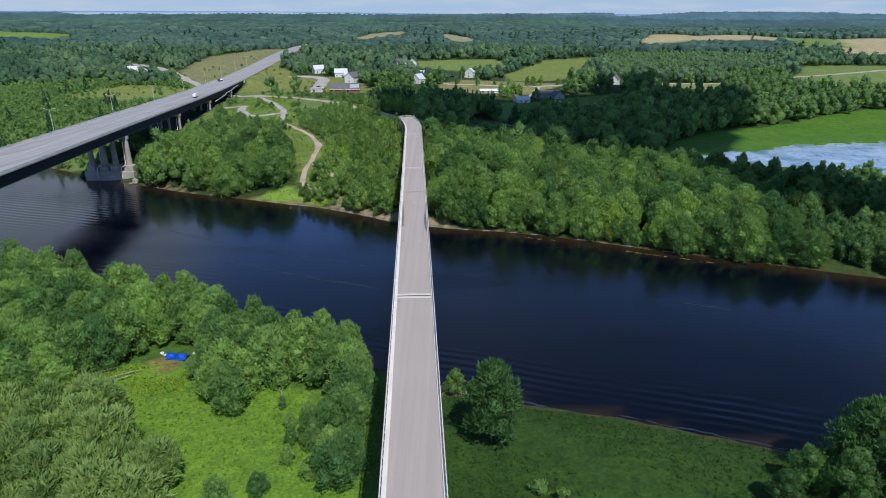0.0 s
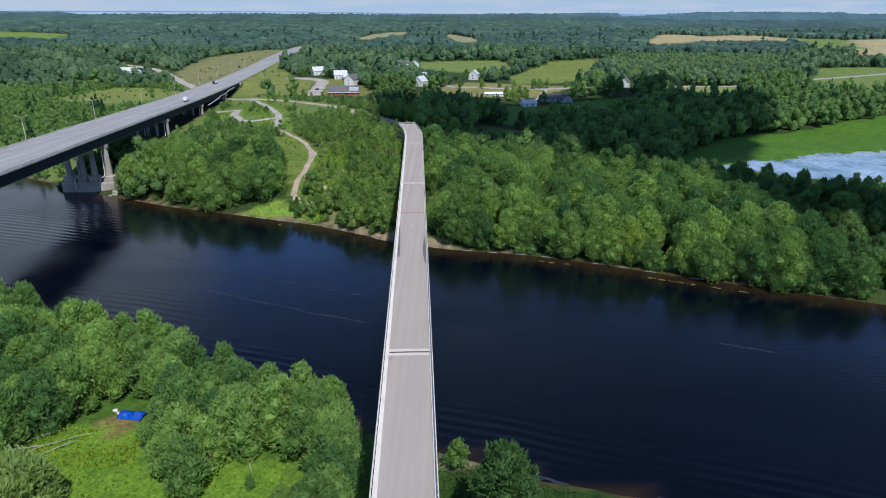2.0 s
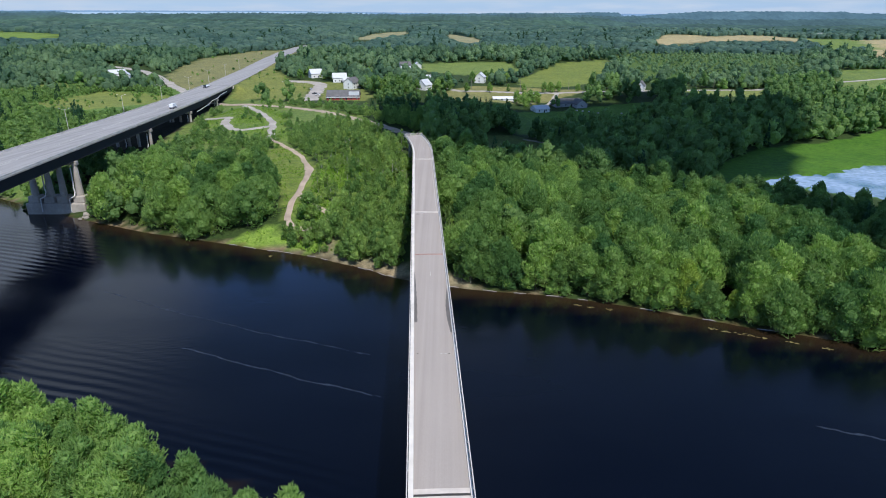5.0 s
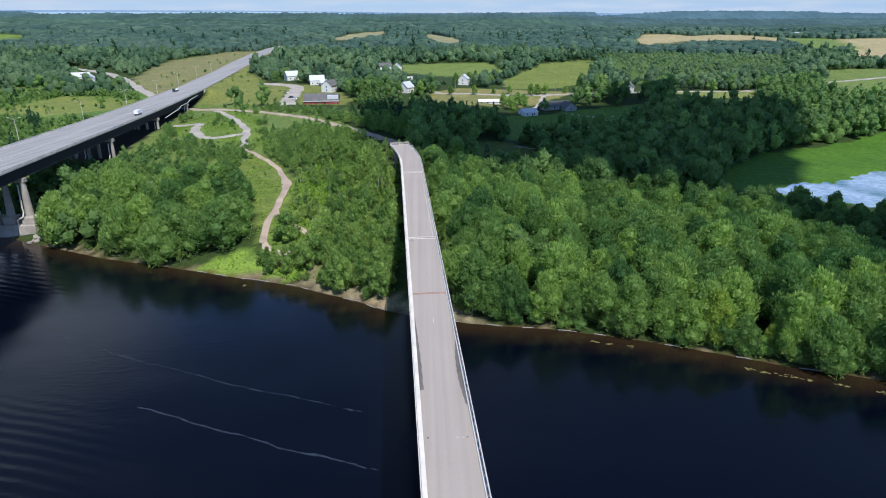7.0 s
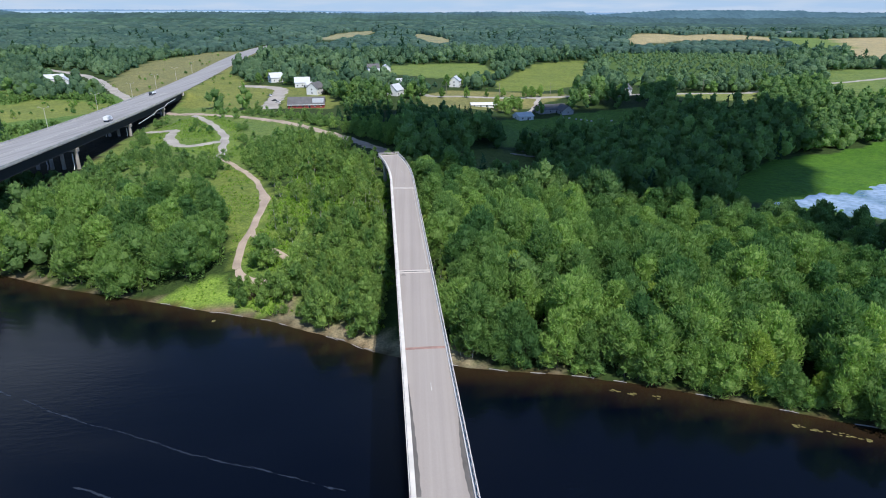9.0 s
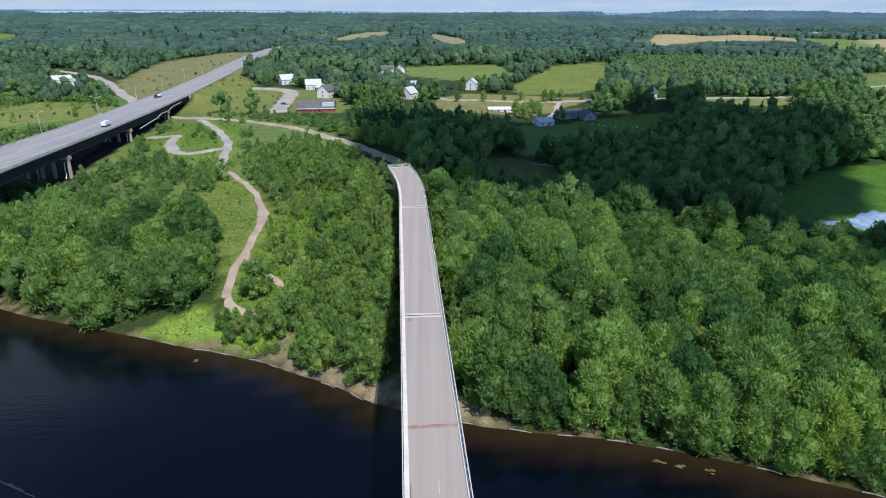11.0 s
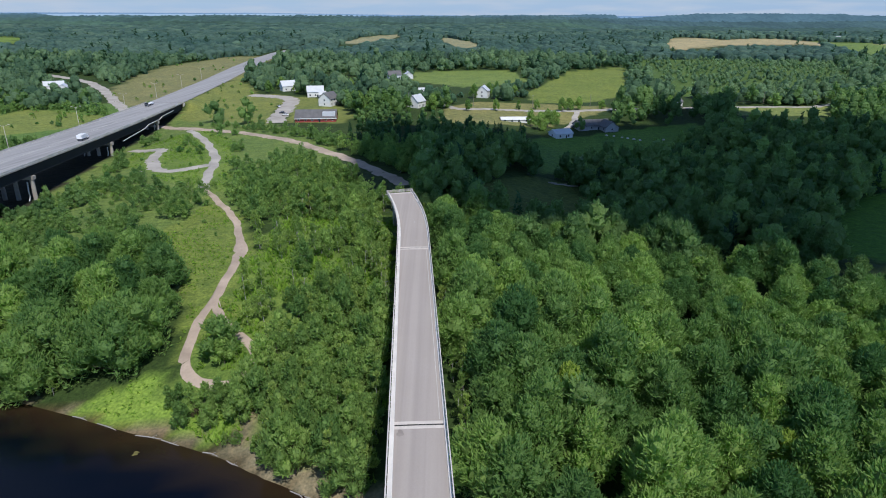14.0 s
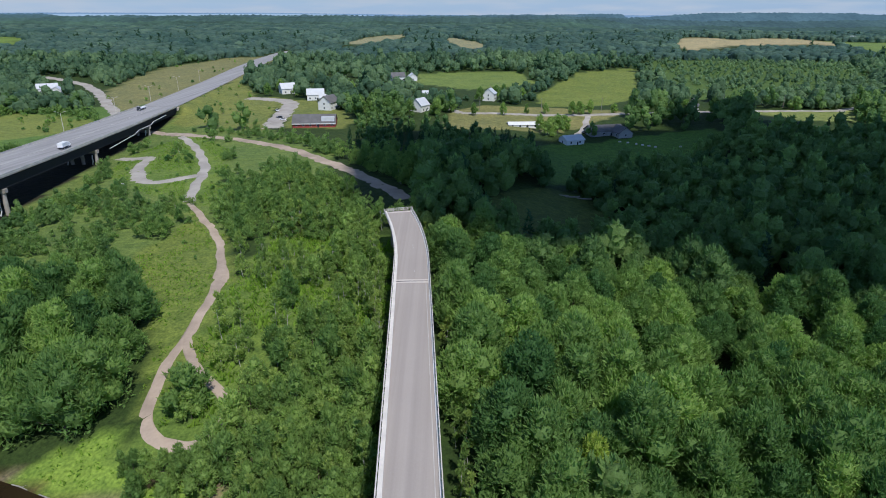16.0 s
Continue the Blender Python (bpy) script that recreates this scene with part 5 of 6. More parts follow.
# trees standing singly in the village
for x, y, k, kinds in ((13, 609, 0.95, 0), (33, 613, 0.95, 0), (50, 622, 0.8, 1), (64, 627, 0.8, 0), (82, 623, 1.15, 0), (88, 628, 1.2, 2), (95, 628, 1.1, 0), (113, 631, 0.9, 2), (120, 621, 0.9, 0), (57, 563, 1.5, 2), (63, 570, 1.4, 0), (69, 580, 1.3, 2), (52, 570, 1.2, 0),
                       (-62, 600, 1.7, 0), (-52, 582, 1.6, 2), (-44, 598, 1.7, 0), (-52, 650, 1.6, 2), (-70, 632, 1.5, 0), (-66, 616, 1.5, 2), (-58, 630, 1.6, 0), (-40, 615, 1.5, 2), (-80, 690, 1.4, 0), (-12, 607, 1.4, 0), (-2, 625, 1.3, 2), (-30, 600, 1.4, 0), (-10, 640, 1.2, 2),
                       (20, 668, 1.2, 0), (38, 672, 1.4, 1), (46, 678, 1.3, 1), (54, 682, 1.2, 0), (34, 690, 1.3, 2), (-150, 702, 1.2, 0), (-128, 706, 1.2, 2), (-146, 728, 1.4, 0), (-128, 730, 1.4, 2), (142, 615, 1.4, 0), (160, 622, 1.4, 2), (180, 622, 1.5, 0), (196, 618, 1.3, 2)):
    plant(SAPLINGS, kinds, x, y, k, x * 37 % 360, "garden_tree", "rounded green tree standing among the village houses", "tree", "village trees", 1.0 + 0.1 * math.sin(x))
# saplings close beside the bridge
for side in (-1, 1):
    for y in np.arange(256 if side < 0 else 246, 372, 3.3):
        y = float(y + tr.uniform(-1, 1))
        x = float(bridge_mid(min(y, 363))) + side * tr.uniform(7.4, 9.6)
        plant(YOUNG, int(tr.integers(3)), x, y, tr.uniform(0.6, 1.0), tr.uniform(0, 360), "young_birch", "slender young birch close beside the bridge", "tree", "young birches", tr.uniform(0.9, 1.2))

# low willow scrub along the water's edge
for x in np.arange(-128, 190, 2.9):
    x = float(x + tr.uniform(-1.2, 1.2))
    y = float(shore(FAR_SHORE, x)) + (tr.uniform(0.9, 3.0) if x > 4 else tr.uniform(1.6, 4.2))
    if (-92 < x < -50) or (-34 < x < -1) or tr.random() < 0.2:
        continue
    if x > 4:
        if tr.random() < 0.35:
            continue
        plant(SHRUBS, int(tr.integers(2)), x, y, tr.uniform(0.7, 1.25), tr.uniform(0, 360), "willow_shrub", "low green willow scrub at the water's edge", "shrub", "bank scrub")
        continue
    plant(YOUNG, 2 + int(tr.integers(2)), x, y, tr.uniform(0.5, 1.0), tr.uniform(0, 360), "willow_shrub", "low green willow scrub at the water's edge", "shrub", "bank scrub")

# ---- woodland beyond, joined ----
def forest(name, places, scales, kinds, material, label, tints, smooth=False):
    """One mesh of many trees. kinds: (vertices, faces) of single crowns."""
    allv, allf, allt, alln, start = [], [], [], [], 0
    r = np.random.default_rng(len(places))
    pick = r.integers(0, len(kinds), len(places))
    for k, (v, f, nr) in enumerate(kinds):
        sel = np.nonzero(pick == k)[0]
        if not len(sel):
            continue
        a = r.uniform(0, math.tau, len(sel))
        c, s = np.cos(a)[:, None], np.sin(a)[:, None]
        sc, st = scales[sel][:, None], (scales[sel] * r.uniform(0.85, 1.2, len(sel)))[:, None]
        px, py = places[sel, 0][:, None], places[sel, 1][:, None]
        V = np.stack([px + sc * (c * v[:, 0] - s * v[:, 1]), py + sc * (s * v[:, 0] + c * v[:, 1]), land(px, py) + st * v[:, 2]], -1).reshape(-1, 3)
        F = (f[None] + (np.arange(len(sel)) * len(v))[:, None, None]).reshape(-1, f.shape[1]) + start
        if nr is not None:
            alln.append(np.stack([c * nr[:, 0] - s * nr[:, 1], s * nr[:, 0] + c * nr[:, 1], nr[:, 2] + 0 * c], -1).reshape(-1, 3))
        allv.append(V); allf.append(F); allt.append(np.repeat(tints[sel], len(v)))
        start += len(V)
    me = raw_mesh(name, np.concatenate(allv), np.concatenate(allf), [("tint", "FLOAT", np.concatenate(allt))], smooth, np.concatenate(alln) if alln else None)
    me.materials.append(material)
    return tagged(new(name, me), label, "woodland", kind="stuff")


def middle_kind(seed, h, w, l, boughs, count, size, broad=(0.24, 0.42), soft=0.66, core=0.72):
    return full_crown(np.random.default_rng(seed), h, w, l, boughs, count, size, 0.15, 6, broad, soft, core=core)


def fir_kind(seed, h, w, count=170, size=1.1):
    r = np.random.default_rng(seed)
    t = r.random(count) ** 0.7
    a = r.uniform(0, math.tau, count)
    rad = w * (1 - (1 - t)) * r.uniform(0.75, 1.05, count) + 0.1
    p = np.stack([rad * np.cos(a), rad * np.sin(a), h * (1 - t) + 0.3], 1)
    return leaves(p, np.stack([np.cos(a), np.sin(a), np.full(count, 0.5)], 1) + r.normal(size=(count, 3)) * 0.35, size, r)


def dome_kind(seed, h, w, rings, sides):
    """A lumpy crown for trees far away."""
    r = np.random.default_rng(seed)
    v = [(0, 0, h)]
    for i in range(1, rings + 1):
        e = i / rings * math.pi * 0.62
        for j in range(sides):
            a = (j + 0.5 * (i % 2)) * math.tau / sides
            k = r.uniform(0.55, 1.3)
            v.append((w * k * math.sin(e) * math.cos(a), w * k * math.sin(e) * math.sin(a), max(0.3, h * (0.5 + 0.5 * math.cos(e) * r.uniform(0.8, 1.15)) - (h * 0.35 if i == rings else 0))))
    tri = [(0, 1 + j, 1 + (j + 1) % sides) for j in range(sides)]
    for i in range(rings - 1):
        for j in range(sides):
            a, b = 1 + i * sides + j, 1 + i * sides + (j + 1) % sides
            c, d = a + sides, b + sides
            tri += [(a, c, d), (a, d, b)]
    return np.array(v), np.array(tri), None


def stand(x, y):
    """How light or dark a stand of trees is, over a hundred metres or so."""
    return np.sin(x / 47 + 1.3 * np.sin(y / 61)) * np.sin(y / 71 + np.sin(x / 88)) + 0.5 * np.sin(x / 21 + y / 33)


def in_view(x, y, margin):
    return np.abs(x + 8) < (y + 40) * 0.80 + margin


fr = np.random.default_rng(5)
# middle distance: trees of leaf sprays
xs, ys = scatter(-360, 420, 150, 640, 7.9, fr)
near_done = np.array(taken)
ok = wooded(xs, ys) & in_view(xs, ys, 15) & ((ys - shore(FAR_SHORE, xs)) > 1.5)
close = np.array([np.min(np.hypot(near_done[:, 0] - x, near_done[:, 1] - y)) < 6.4 if (y < 360 and x > -135 and x < 160) else False for x, y in zip(xs, ys)])
ok &= ~close & ~((xs > -84) & (xs < 4) & (ys < 372)) & ~((xs > -112) & (xs < -15) & (ys < 482))
village = (ys > 540) & (xs > -170) & (xs < 190)
ok &= ~village | (fr.random(xs.shape) < 0.35)
ok &= ~((ys > 480) & (ys < 575) & (xs > -122) & (xs < -62))
ok &= ~hides_house(xs, ys)
low = ((ys > 470) & (ys < 580) & (xs > -75) & (xs < 150)) | ((xs > 100) & (xs < 330) & (ys < 345))
beside = ((xs - hwy_edge(ys)) > 0) & ((xs - hwy_edge(ys)) < 34) & (ys > 425) & (ys < 640)
ok &= ~beside | ((fr.random(xs.shape) < 0.7) & (xs - hwy_edge(ys) > 9) & (ys < 560))
bushes = young_ground(xs, ys) | beside | ((xs < hwy_edge(ys) - 30) & (ys > 330) & (ys < 640))
fir = ((fr.random(xs.shape) < 0.45) & (xs > -70) & (xs < 60) & (ys > 470) & (ys < 560)) | (fr.random(xs.shape) < 0.05)
screen = ((xs - hwy_edge(ys)) > 0) & ((xs - hwy_edge(ys)) < 48) & (ys > 322) & (ys < 440)
P, S, T = np.stack([xs, ys], 1), fr.uniform(0.8, 1.15, xs.shape) * np.where(low, 0.62, 1) * np.where(screen, 0.38, 1), np.clip(fr.normal(0.45, 0.25, xs.shape), 0, 1)
WOOD_KINDS = [(14, 5.6, 0.3), (15.5, 5.2, 0.4), (12.5, 6.0, 0.2), (14, 4.9, 0.3)]
front = (xs > 0) & (xs < 175) & (ys < 350)
m = ok & ~bushes & ~fir & (ys < 395) & front & (fr.random(xs.shape) < 0.8)
forest("woodland", P[m], S[m], [middle_kind(80 + i, h, w * 1.14, l, 11, 1000, 1.0, (0.2, 0.34)) for i, (h, w, l) in enumerate(WOOD_KINDS)], M_WOOD, "dense green broadleaf woodland behind the river bank", T[m])
m = ok & ~bushes & ~fir & (ys < 395) & ~front
forest("side_woodland", P[m], S[m], [clumped_crown(84 + i, *k, 6, 150, 1.05) for i, k in enumerate(WOOD_KINDS)], M_WOOD, "dense green broadleaf woodland along the valley", T[m])
m = ok & ~bushes & ~fir & (ys >= 395)
forest("back_woodland", P[m], S[m], [clumped_crown(180 + i, *k, 4, 84, 1.3) for i, k in enumerate(WOOD_KINDS)], M_WOOD, "dense green broadleaf woodland round the marsh and village", T[m])
m = ok & bushes & ~fir & (fr.random(xs.shape) < 0.85)
forest("thicket", P[m], S[m] * fr.uniform(0.5, 1.05, m.sum()) * np.where(beside[m], 0.7, 1), [middle_kind(90 + i, *k, 5, 240, 0.74, (0.2, 0.36), 0.6, 0.6) for i, k in enumerate([(6.5, 3.0, 0.2), (8, 2.8, 0.4), (4.5, 3.4, 0.1)])], M_WOOD, "light green thicket of young trees and bushes", np.clip(T[m] + 0.3, 0, 1))
bx, by = scatter(-200, -26, 338, 560, 4.6, fr)
clump = np.sin(bx * 0.16 + 2 * np.sin(by * 0.07)) + np.sin(by * 0.13 + bx * 0.05) + 0.8 * fr.normal(size=bx.shape)
tall = (bx > -112) & (by > 482) & (bx > -112 + (by - 400) * 0.25) & (near_line(LOT_LINK, bx, by) > 9)
mb = wooded(bx, by) & inside(VIADUCT_MEADOW, bx, by) & ((clump > -0.1) | tall) & (bx - hwy_edge(by) > 8)
forest("scrub", np.stack([bx, by], 1)[mb], (fr.uniform(0.4, 0.88, bx.shape) * np.where(tall, 1.35, 1))[mb], [middle_kind(190 + i, *k, 5, 300, 0.62, (0.2, 0.36), 0.6, 0.5) for i, k in enumerate([(6.5, 3.0, 0.2), (8, 2.8, 0.4), (5.0, 3.2, 0.1)])], M_WOOD, "light green scrub of bushes and young trees by the viaduct", np.clip(fr.normal(0.7, 0.2, bx.shape), 0, 1)[mb])
fx, fy = scatter(-108, -16, 368, 486, 3.5, fr)
mf = wooded(fx, fy) & ~((fx > -68) & (fy < 440) & (fr.random(fx.shape) < 0.5)) & (fx > -104 + 0.35 * (fy - 372))
forest("birch_thicket", np.stack([fx, fy], 1)[mf], fr.uniform(0.65, 1.15, mf.sum()), [middle_kind(490 + i, h, w, 0.3, 6, 290, 0.56, (0.18, 0.32), 0.6, 0.45) for i, (h, w) in enumerate([(8, 1.9), (9.5, 1.8), (6, 2.2), (4, 2.2), (8.5, 2.9)])], M_THICKET, "dense thicket of young birches beside the gravel track", np.clip(fr.normal(0.5, 0.25, mf.sum()), 0, 1))
ux, uy = scatter(-200, -140, 318, 388, 4.4, fr)
mu = (ux - hwy_edge(uy) < 4) & (ux - hwy_edge(uy) > -30) & (np.abs(uy - 405) > 12)
forest("shade_scrub", np.stack([ux, uy], 1)[mu], fr.uniform(0.35, 0.75, mu.sum()), [clumped_crown(290 + i, *k, 4, 90, 0.9) for i, k in enumerate([(6.5, 3.0, 0.2), (5.0, 3.2, 0.1)])], M_WOOD, "low green scrub in the shade below the viaduct", np.clip(fr.normal(0.3, 0.2, mu.sum()), 0, 1))
rub = np.random.default_rng(77)
for i in range(22):
    x, y = -156.0 + 10 * rub.random(), 301.5 + 11 * rub.random()
    bm = bmesh.new()
    out = bmesh.ops.create_icosphere(bm, subdivisions=1, radius=1.0)["verts"]
    for v in out:
        v.co *= 1 + 0.5 * noise.noise(v.co * 1.6 + Vector((i, 3 * i, 0)))
    stone = part("boulder", bm, M_PIER, None)
    k = rub.uniform(0.5, 1.25)
    stone.matrix_basis = pose(x, y, float(land(x, y)) + 0.2 * k, rub.uniform(-20, 20), rub.uniform(-20, 20), rub.uniform(0, 360)) @ Matrix.Diagonal((k, 0.8 * k, 0.65 * k, 1))
    tagged(stone, "grey riprap boulder at the viaduct pier's foot", "boulder", "pier riprap")
m = ok & fir
forest("spruces", P[m], S[m], [fir_kind(95, 13, 2.6), fir_kind(96, 10, 2.3)], M_FIR, "dark spruces among the broadleaf trees", T[m])
lx, ly = scatter(-420, -175, 330, 640, 5.6, fr)
ml = wooded(lx, ly) & (lx < hwy_edge(ly) - 30) & in_view(lx, ly, 15) & (ly - shore(FAR_SHORE, lx) > 3)
forest("willow_scrub", np.stack([lx, ly], 1)[ml], fr.uniform(0.4, 0.85, ml.sum()), [clumped_crown(390 + i, *k, 2, 26, 1.2) for i, k in enumerate([(6.5, 3.4, 0.2), (5.0, 3.6, 0.1), (7.5, 3.2, 0.2)])], M_WOOD, "light green willow scrub on the low ground beyond the viaduct", np.clip(fr.normal(0.75, 0.2, ml.sum()), 0, 1))
# far woods
xs, ys = scatter(-960, 960, 636, 1050, 10.5, fr)
ok = wooded(xs, ys) & in_view(xs, ys, 40) & ~hides_house(xs, ys, 40) & (stand(xs + 200, ys * 1.7) < 1.05)
ok &= ~((ys < 900) & (xs > -170) & (xs < 250)) | (fr.random(xs.shape) < 0.5)
young = inside(YOUNG_WOOD, xs, ys)
P, S, T = np.stack([xs, ys], 1), np.clip(fr.lognormal(-0.12, 0.3, xs.shape), 0.4, 1.4) * np.where(young, 0.42, 1), np.clip(fr.normal(0.4, 0.2, xs.shape) + 0.35 * young + 0.24 * stand(xs, ys), 0, 1)
fir = fr.random(xs.shape) < 0.03
near = ok & ~fir & (ys < 840)
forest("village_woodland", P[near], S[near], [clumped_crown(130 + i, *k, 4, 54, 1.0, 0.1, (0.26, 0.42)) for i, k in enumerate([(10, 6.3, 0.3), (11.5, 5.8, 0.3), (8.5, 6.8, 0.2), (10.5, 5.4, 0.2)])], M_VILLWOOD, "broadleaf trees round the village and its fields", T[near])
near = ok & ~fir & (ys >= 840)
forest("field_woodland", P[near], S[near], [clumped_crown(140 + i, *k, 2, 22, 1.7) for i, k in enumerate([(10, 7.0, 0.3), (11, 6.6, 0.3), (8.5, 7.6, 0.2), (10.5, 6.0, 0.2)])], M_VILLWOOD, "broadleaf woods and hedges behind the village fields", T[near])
xs2, ys2 = scatter(-1700, 1700, 1050, 1750, 13.0, fr)
ok2 = wooded(xs2, ys2) & in_view(xs2, ys2, 40)
P2, S2, T2 = np.stack([xs2, ys2], 1), fr.uniform(0.7, 1.25, xs2.shape), np.clip(fr.normal(0.42, 0.18, xs2.shape) + 0.28 * stand(xs2 * 0.6, ys2 * 0.6), 0, 1)
fir2 = fr.random(xs2.shape) < 0.035
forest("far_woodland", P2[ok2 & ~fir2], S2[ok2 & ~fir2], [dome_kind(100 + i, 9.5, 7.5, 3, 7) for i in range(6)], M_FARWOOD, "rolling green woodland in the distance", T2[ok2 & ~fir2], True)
P, S, T = np.concatenate([P[ok & fir], P2[ok2 & fir2]]), np.concatenate([S[ok & fir], S2[ok2 & fir2]]), np.concatenate([T[ok & fir], T2[ok2 & fir2]])
forest("far_spruces", P, S, [fir_kind(110 + i, 14, 3.6, 30, 3.4) for i in range(3)], M_FIR, "dark spruces scattered in the distant woods", T)
xs, ys = scatter(-2100, 2100, 1750, 2330, 22, fr)
ok = wooded(xs, ys) & in_view(xs, ys, 60)
P, S, T = np.stack([xs, ys], 1), fr.uniform(0.7, 1.3, xs.shape), np.clip(fr.normal(0.4, 0.25, xs.shape), 0, 1)
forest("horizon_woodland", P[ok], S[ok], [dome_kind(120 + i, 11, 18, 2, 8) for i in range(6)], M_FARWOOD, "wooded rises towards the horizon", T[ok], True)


EYE_HIGH = 79.0


def skyline(far, *rows):
    """Heights along a far ridge from (bearing, drop) pairs: bearing in steps of 1/1180 of the distance, drop below the eye likewise."""
    bx, by = [b / 1180 * far for b, _ in rows], [EYE_HIGH - d * far / 1180 for _, d in rows]
    return lambda x: np.interp(x, bx, by)


def far_hills(name, far, high, rough, colour, glow, seed, label, trees=0.0):
    """A ridge of woods on the skyline; colour and glow paint the distance haze."""
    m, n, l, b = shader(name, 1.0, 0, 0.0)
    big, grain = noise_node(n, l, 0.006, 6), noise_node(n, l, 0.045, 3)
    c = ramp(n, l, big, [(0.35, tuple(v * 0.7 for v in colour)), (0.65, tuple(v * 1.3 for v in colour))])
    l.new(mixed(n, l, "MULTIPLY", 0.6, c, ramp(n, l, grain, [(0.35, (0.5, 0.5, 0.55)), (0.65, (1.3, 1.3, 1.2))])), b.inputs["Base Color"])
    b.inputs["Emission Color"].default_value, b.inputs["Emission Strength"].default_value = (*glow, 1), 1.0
    r = np.random.default_rng(seed)
    xs = np.arange(-4700, 4701, 9.0)
    top = high(xs) + rough * (np.sin(xs * 0.011 + seed) + np.sin(xs * 0.027 + 2 * seed)) + r.uniform(0, 1.0, len(xs)) * trees * (r.random(len(xs)) < 0.75)
    rows = [np.stack([xs, np.full(len(xs), far - 260.0), np.full(len(xs), -20.0)], 1), np.stack([xs, np.full(len(xs), far - 60.0), top * 0.72], 1), np.stack([xs, np.full(len(xs), far + 40.0), top], 1), np.stack([xs, np.full(len(xs), far + 120.0), np.full(len(xs), -20.0)], 1)]
    k = len(xs)
    f = [(j * k + i, j * k + i + 1, (j + 1) * k + i + 1, (j + 1) * k + i) for j in range(3) for i in range(k - 1)]
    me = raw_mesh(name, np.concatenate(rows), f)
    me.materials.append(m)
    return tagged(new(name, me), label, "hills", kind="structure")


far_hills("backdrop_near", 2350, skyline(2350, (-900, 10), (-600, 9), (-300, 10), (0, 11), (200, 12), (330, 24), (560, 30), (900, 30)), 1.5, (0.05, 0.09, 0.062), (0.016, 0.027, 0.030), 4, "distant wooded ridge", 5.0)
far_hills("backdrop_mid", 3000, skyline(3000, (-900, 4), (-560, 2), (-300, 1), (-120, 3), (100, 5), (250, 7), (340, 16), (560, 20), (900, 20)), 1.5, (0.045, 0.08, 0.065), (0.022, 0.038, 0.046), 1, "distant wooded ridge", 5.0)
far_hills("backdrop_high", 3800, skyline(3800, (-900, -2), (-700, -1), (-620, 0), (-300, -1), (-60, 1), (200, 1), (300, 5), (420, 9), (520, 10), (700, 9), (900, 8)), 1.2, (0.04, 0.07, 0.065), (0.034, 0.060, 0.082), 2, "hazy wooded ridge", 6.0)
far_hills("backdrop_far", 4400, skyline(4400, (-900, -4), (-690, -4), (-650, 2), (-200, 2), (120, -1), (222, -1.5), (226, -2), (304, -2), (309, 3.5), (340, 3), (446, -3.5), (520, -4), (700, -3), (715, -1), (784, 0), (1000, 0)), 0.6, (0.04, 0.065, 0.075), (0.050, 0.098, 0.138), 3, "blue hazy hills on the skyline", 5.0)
# lake and far shore are standing strips; their shine and haze are glow colour
far_hills("backdrop_lake", 4560, skyline(4560, (-1000, -3), (-300, -3.2), (-160, -1.5), (-90, 2), (1000, 4)), 0.0, (0.06, 0.08, 0.10), (0.30, 0.42, 0.56), 5, "pale far lake, a glowing strip below the skyline")
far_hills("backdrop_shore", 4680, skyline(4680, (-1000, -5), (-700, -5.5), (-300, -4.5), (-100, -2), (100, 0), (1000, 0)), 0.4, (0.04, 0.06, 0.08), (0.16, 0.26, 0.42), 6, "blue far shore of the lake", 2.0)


# ---- tall grass and weeds ----
def weeds(name, polys, gap, high, material, label, tint, seed):
    r = np.random.default_rng(seed)
    spots = []
    for poly in polys:
        ax, ay = [q[0] for q in poly], [q[1] for q in poly]
        xs, ys = scatter(min(ax), max(ax), min(ay), max(ay), gap, r)
        ok = inside(poly, xs + wobble(xs, ys, 7, 1.2), ys + wobble(ys, xs, 7, 1.2)) & (land(xs, ys) > 0.6)
        for line, wide in ROADS:
            ok &= near_line(line, xs, ys) > wide / 2 + 0.3
        ok &= (np.sin(xs * 0.21 + 2 * np.sin(ys * 0.13)) + np.sin(ys * 0.17 + xs * 0.07) + r.normal(size=xs.shape) * 0.7) > -0.3
        spots.append(np.stack([xs[ok], ys[ok]], 1))
    spots = np.concatenate(spots)
    kinds = []
    for _ in range(4):
        p = r.normal(size=(6, 3)) * np.array([0.45, 0.45, 0.1]) + np.array([0, 0, 0.35])
        kinds.append(leaves(p, np.array([0, 0, 1.0]) + r.normal(size=(6, 3)) * 0.4, 0.9, r))
    return forest(name, spots, high * r.uniform(0.5, 1.4, len(spots)), kinds, material, label, np.clip(tint + 0.2 * r.normal(size=len(spots)), 0, 1))


M_WEED = leaf_material("meadow_weeds", (0.135, 0.255, 0.035), (0.235, 0.355, 0.05), False)
# a darker copy of the weed colour paints cloud shade on the near meadow
M_SHADED_WEED = leaf_material("shaded_meadow_weeds", (0.034, 0.08, 0.016), (0.072, 0.138, 0.026), False)
M_GOLD = leaf_material("yellow_meadow_flowers", (0.21, 0.31, 0.035), (0.38, 0.47, 0.055), False)
weeds("weeds", [CLEARING], 1.25, 0.36, M_WEED, "rank green weeds and tall grass in the riverside clearing", 0.95, 31)
weeds("shaded_weeds", [NEAR_MEADOW], 0.95, 0.36, M_SHADED_WEED, "riverside meadow weeds coloured darker for a cloud's shade", 0.4, 36)
weeds("yellow_flowers", [[(-78, 117), (-76, 124), (-66, 127.5), (-58, 124), (-54, 115), (-64, 114)]], 0.8, 0.55, M_GOLD, "yellow flowering weeds by the tarpaulin", 0.4, 37)
